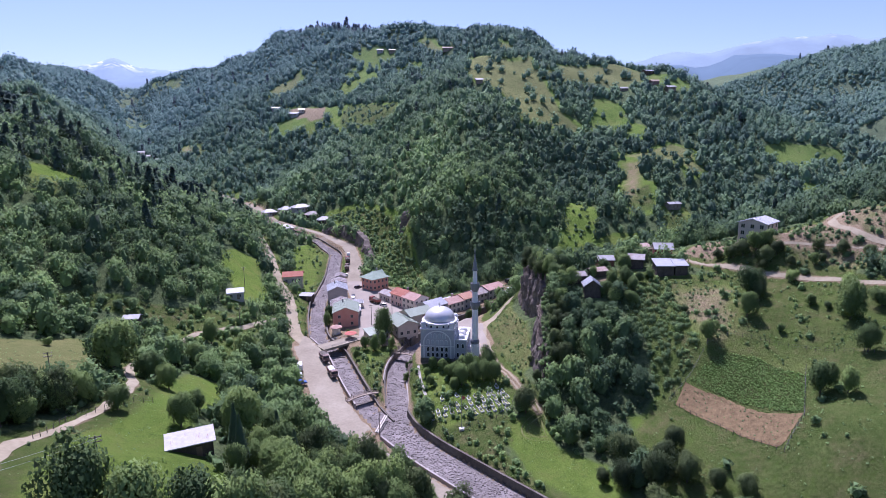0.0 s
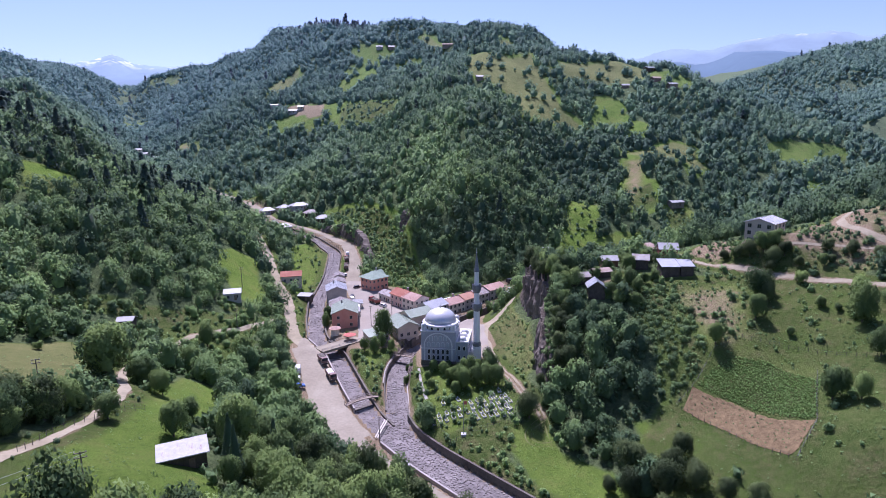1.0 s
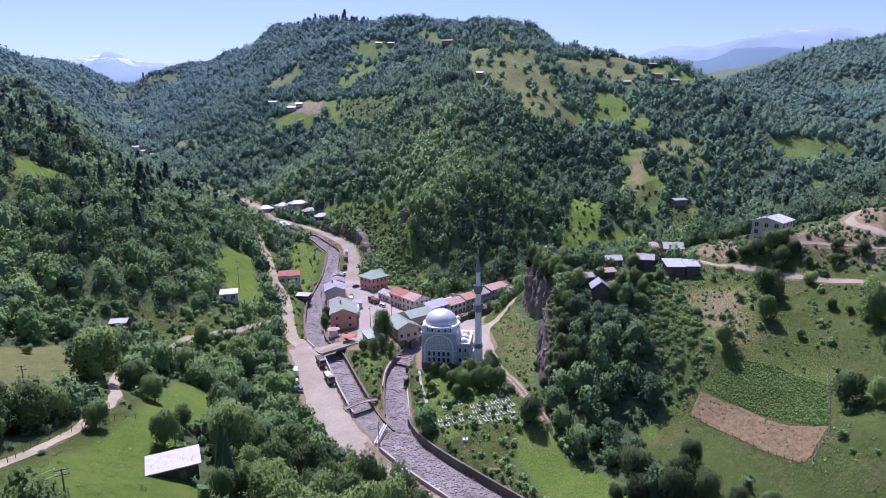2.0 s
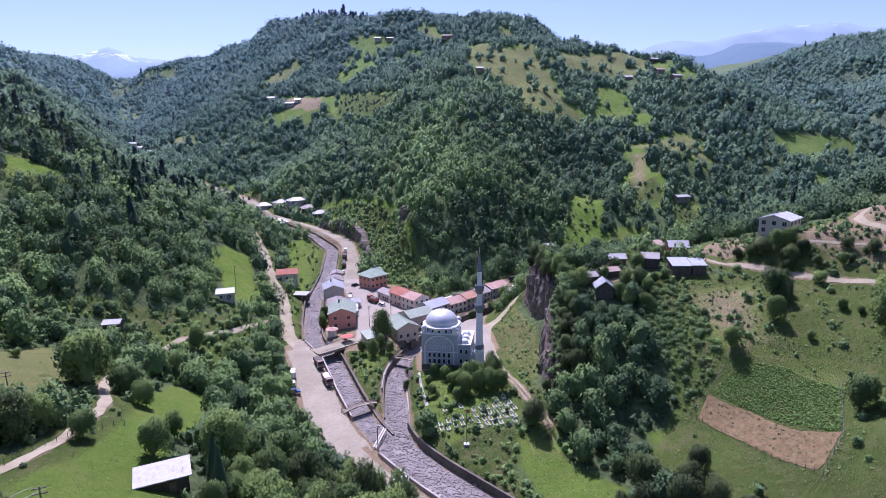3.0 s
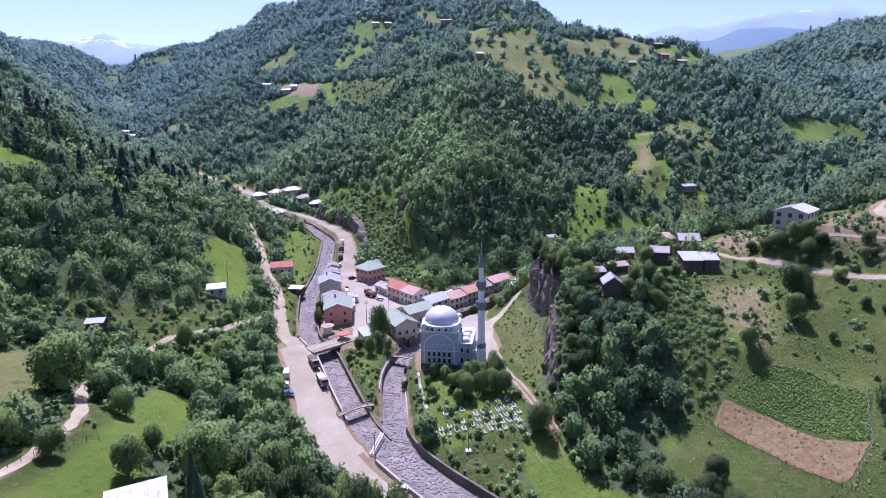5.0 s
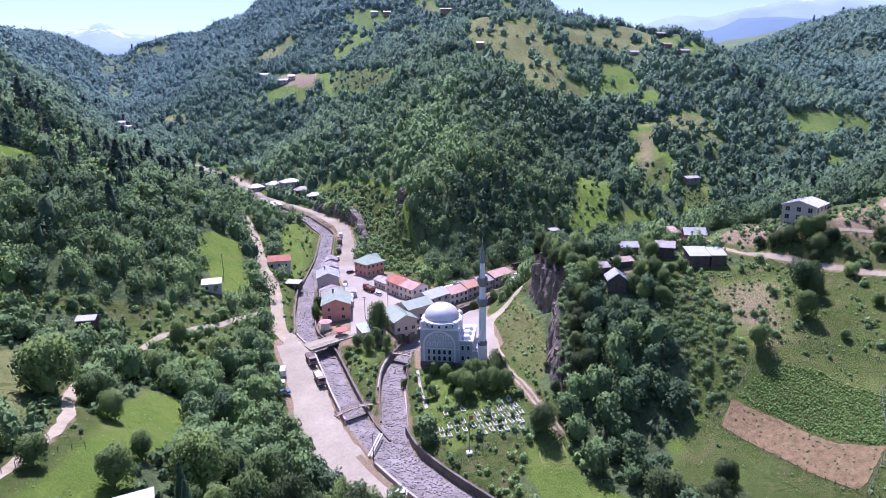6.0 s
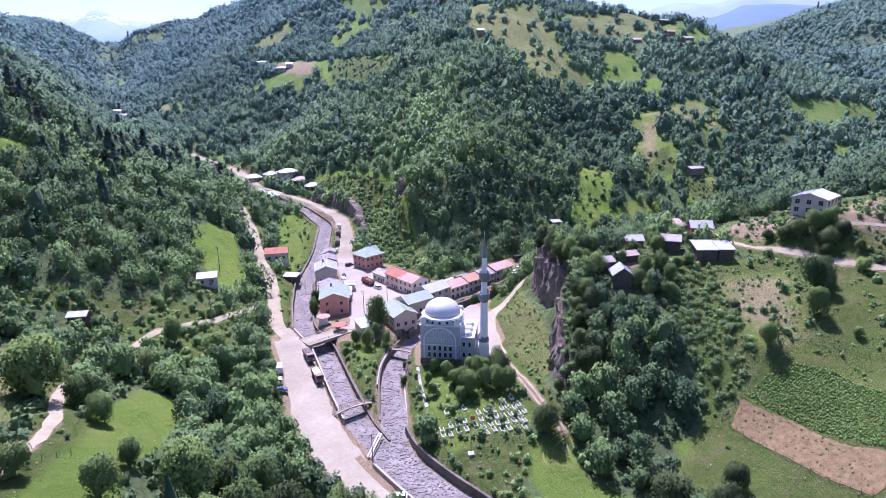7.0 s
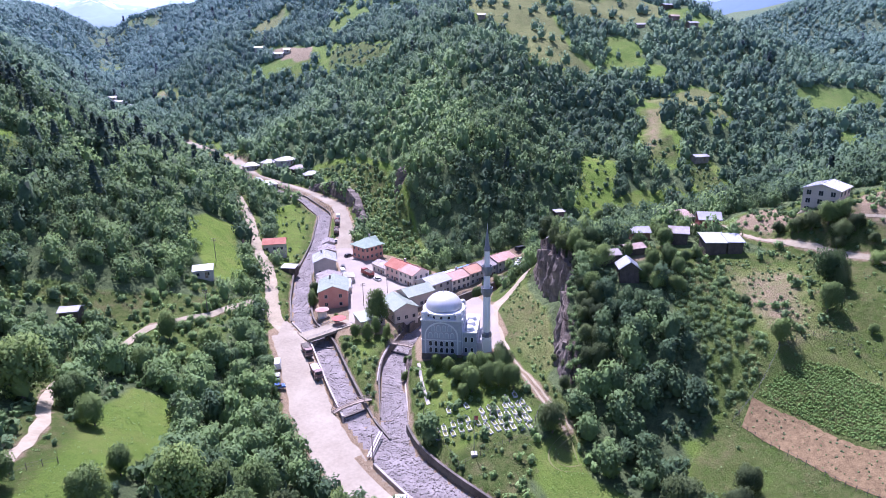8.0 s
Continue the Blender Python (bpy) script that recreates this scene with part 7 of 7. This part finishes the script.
x, y, rng = scatter(5.0, (-150, -135), (125, 70), 61)
keep = (from_stand(x, y) < 205) & (inside(SEEN_SIDE, x, y) > 0)
x, y = x[keep], y[keep]
keep = wooded(x, y, .3) & ((x > 27.5) | (x < -20) | (y < -36)) & (rng.uniform(0, 1, len(x)) > .05)
for line_name in ("farm_shelf",):
    keep &= (near_line(LANDFORMS[line_name], x, y)[0] > 4) | (rng.uniform(0, 1, len(x)) < .4)
x, y = x[keep], y[keep]
order = np.argsort(from_stand(x, y) + 40 * (np.abs(x + 25) > 110))
first = order[:210]
for k in first:
    r = rng.uniform(2.4, 4.0)
    west = x[k] < -20
    if west and rng.uniform() < .06:
        tree(x[k], y[k], r * .85, r * rng.uniform(1.1, 1.4), int(rng.integers(8)), rng.uniform(0, 360), "dark blue-green conifer among the broadleaf trees", "trees of the west bank", CONES)
        continue
    r *= rng.choice((.75, 1.0, 1.15))
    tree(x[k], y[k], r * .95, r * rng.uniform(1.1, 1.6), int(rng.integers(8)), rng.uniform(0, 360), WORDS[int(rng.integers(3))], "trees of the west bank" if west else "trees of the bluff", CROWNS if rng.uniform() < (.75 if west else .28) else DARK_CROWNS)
rest = order[210:]
NEARER = [broadleaf(s, 560, .098, 8, .55, 1.0, 5, .6) for s in range(140, 148)]
w = rng.uniform(2.4, 3.9, len(rest))
plant_many("slope_woodland", NEARER, np.c_[x[rest], y[rest], ground(x[rest], y[rest]) - .5], w, w * rng.uniform(1.1, 1.5, len(rest)), tones_at(x[rest], y[rest], rng), WOODS, "broadleaf trees crowding the slopes beside the village", "woodland", 9)

# undergrowth and bushes
BUSH = [broadleaf(s, 50, .22, 4, .5, .6, 2, .75) for s in range(160, 166)]


def bushes(name, cell, low, high, seed, keep_rule, size, label, protos=BUSH, material=WOODS, lighter=.0):
    x, y, rng = scatter(cell, low, high, seed)
    keep = keep_rule(x, y, rng)
    x, y = x[keep], y[keep]
    keep = ~beside_house(x, y, 3.8)
    x, y = x[keep], y[keep]
    w = size * rng.uniform(.5, 1.4, len(x))
    plant_many(name, protos, np.c_[x, y, ground(x, y) - .1 * w], w, w * rng.uniform(.8, 1.3, len(x)), np.clip(tones_at(x, y, rng) + lighter, 0, 1), material, label, "bushes", seed)


def in_zones(names, x, y, margin=0.0):
    best = np.full(np.shape(x), -1e9)
    for zone_name, corners in ZONES:
        if zone_name in names:
            best = np.maximum(best, inside(corners, x, y))
    return best > margin


bushes("undergrowth", 3.0, (-150, -140), (125, 70), 71, lambda x, y, rng: (from_stand(x, y) < 215) & (inside(SEEN_SIDE, x, y) > 0) & (openness(x, y) < 1) & (built_over(x, y) > .4) & (inside(MOSQUE_YARD, x, y) < 0) & ((x > 26) | (x < 14) | (y < -36)) & (rng.uniform(0, 1, len(x)) < .75), 1.35, "green undergrowth at the foot of the trees")
bushes("field_bushes", 3.4, (40, -135), (140, 30), 72, lambda x, y, rng: in_zones(("field_slope", "dry_scrub"), x, y, 1) & (~in_zones(("lush_meadow",), x, y) | (rng.uniform(0, 1, len(x)) < .45)) & ~in_zones(("crop", "bare_plot"), x, y, -2) & (built_over(x, y) > .5) & (waves(x, y, 22, 73) + .9 * rng.uniform(-1, 1, len(x)) + .35 * in_zones(("dry_scrub",), x, y) > .62) & (rng.uniform(0, 1, len(x)) < .8), 1.25, "low green bushes scattered over the rough field", lighter=.25)
bushes("meadow_bushes", 2.7, (-240, -140), (260, 420), 74, lambda x, y, rng: in_zones(("rough_grass", "graveyard", "island", "pasture"), x, y, .5) & (built_over(x, y) > .5) & (rng.uniform(0, 1, len(x)) < .6 - .35 * in_zones(("pasture",), x, y)), 1.0, "low green bushes on rough grass", lighter=.15)
bushes("hedge_scrub", 3.1, (-145, -25), (-72, 45), 87, lambda x, y, rng: in_zones(("rough_grass",), x, y, .2) & (built_over(x, y) > .8) & (waves(x, y, 17, 88) + .7 * rng.uniform(-1, 1, len(x)) > .5), 1.6, "bushy green scrub and young trees above the track", NEARER, lighter=.15)
bushes("slope_bushes", 2.7, (-85, 80), (20, 235), 75, lambda x, y, rng: in_zones(("rough_grass", "scrub_slope"), x, y, .5) & (built_over(x, y) > .8) & (rng.uniform(0, 1, len(x)) < .9), 1.35, "green scrub on the slope behind the square", lighter=.15)
bushes("plot_bushes", 6.5, (-210, 150), (180, 480), 76, lambda x, y, rng: in_zones(("shrub_plot",), x, y, 1) & (rng.uniform(0, 1, len(x)) < .85), 1.7, "rows of bushes on a hillside plot")
bushes("orchard_trees", 6.0, (60, 110), (115, 195), 77, lambda x, y, rng: in_zones(("orchard",), x, y, 1), 1.6, "small dark trees in an orchard on the slope")
SHRUB = [broadleaf(s, 190, .12, 7, .6, .55, 2, .5) for s in range(190, 196)]
bushes("field_scrub", 1.8, (40, -60), (75, 0), 91, lambda x, y, rng: in_zones(("scrub_slope",), x, y, .2) & (waves(x, y, 12, 92) + rng.uniform(-1, 1, len(x)) > -.75), 1.1, "dense fresh green shrubs on the slope above the wood", SHRUB, lighter=.3)
bushes("field_weeds", 1.5, (45, -60), (130, 20), 93, lambda x, y, rng: in_zones(("dry_scrub", "scrub_slope", "field_slope"), x, y, .2) & (~in_zones(("lush_meadow",), x, y) | (rng.uniform(0, 1, len(x)) < .45)) & ~in_zones(("crop", "bare_plot"), x, y, -.8) & (built_over(x, y) > .3) & (waves(x, y, 13, 94) + .8 * rng.uniform(-1, 1, len(x)) > .35), .5, "shaggy weeds over the rough field", BUSH, lighter=.3)
RIB_TOP = ((20.2, -30, 0), (21.4, -25.5, 0), (22.7, -20, 0), (23.9, -14.5, 0), (24.9, -9.5, 0), (26, -4, 0), (27.5, 1, 0))
bushes("cliff_scrub", 1.35, (15, -36), (32, 6), 97, lambda x, y, rng: (near_line(RIB_TOP, x, y)[0] < 2.1) & (rng.uniform(0, 1, len(x)) < .85), .95, "bushy green scrub growing on the limestone rib", SHRUB, lighter=.1)
bushes("cliff_weeds", 1.6, (4, -30), (24, 40), 95, lambda x, y, rng: in_zones(("weedy_slope",), x, y, .2) & (built_over(x, y) > .3) & (waves(x, y, 11, 96) + .9 * rng.uniform(-1, 1, len(x)) > .2), .5, "low weeds on the slope below the cliff", BUSH, lighter=.25)
bushes("meadow_trees", 8.5, (-600, 150), (380, 1100), 78, lambda x, y, rng: in_zones(("hay_meadow", "green_meadow"), x, y, 1) & (waves(x, y, 46, 84) + .8 * rng.uniform(-1, 1, len(x)) > .5), 3.9, "scattered trees on the hill meadows", FAR)
bushes("wayside_bushes", 2.6, (-130, -130), (60, 140), 79, lambda x, y, rng: (built_over(x, y) > .2) & (built_over(x, y) < 2.5) & (inside(VILLAGE, x, y) < -3) & (waves(x, y, 15, 80) > .1) & (openness(x, y) < 3), .8, "low bushes along the roadside")

bushes("plot_weeds", 1.05, (45, -90), (75, -45), 81, lambda x, y, rng: in_zones(("bare_plot",), x, y, .5) & (rng.uniform(0, 1, len(x)) < .5), .22, "small weeds on the tilled plot", lighter=.2)

TUFT = [broadleaf(s, 9, .34, 3, .6, .35) for s in range(180, 186)]
bushes("grass_tufts", 1.25, (-125, -130), (130, 20), 82, lambda x, y, rng: (from_stand(x, y) < 205) & in_zones(("field_slope", "dry_scrub", "rough_grass", "island", "graveyard"), x, y, .3) & (~in_zones(("lush_meadow",), x, y) | (rng.uniform(0, 1, len(x)) < .45)) & ~in_zones(("crop", "bare_plot"), x, y, -.6) & (built_over(x, y) > .2) & (waves(x, y, 9, 83) + rng.uniform(-1, 1, len(x)) > .45), .42, "tufts of long green grass on the rough fields", TUFT, WOODS, .45)
bushes("meadow_grass", 1.1, (-125, -125), (40, -30), 85, lambda x, y, rng: (from_stand(x, y) < 165) & in_zones(("green_meadow", "hay_meadow"), x, y, .3) & (built_over(x, y) > .2) & (waves(x, y, 7, 86) + rng.uniform(-1, 1, len(x)) > .5), .26, "short tufts of grass on the mown meadows", TUFT, WOODS, .5)

# the green crop, in rows
rng = np.random.default_rng(88)
crop = [c for zone_name, c in ZONES if zone_name == "crop"][0]
u = np.array((crop[1] - crop[0]) / np.linalg.norm(crop[1] - crop[0]))
gu, gv = np.meshgrid(np.arange(-40, 45, .45), np.arange(-45, 45, .62))
x = crop[0][0] + gu * u[0] - gv * u[1] + rng.normal(0, .1, gu.shape)
y = crop[0][1] + gu * u[1] + gv * u[0] + rng.normal(0, .1, gu.shape)
keep = (inside(crop, x, y) > .3) & (rng.uniform(0, 1, x.shape) < .93)
x, y = x[keep], y[keep]
SPROUT = [broadleaf(s, 14, .34, 3, .45, .5) for s in range(170, 175)]
w = rng.uniform(.3, .55, len(x))
plant_many("crop_rows", SPROUT, np.c_[x, y, ground(x, y)], w, w * .8, rng.uniform(0, 1, len(x)), CROP, "bright green crop growing in close rows", "crop", 11)
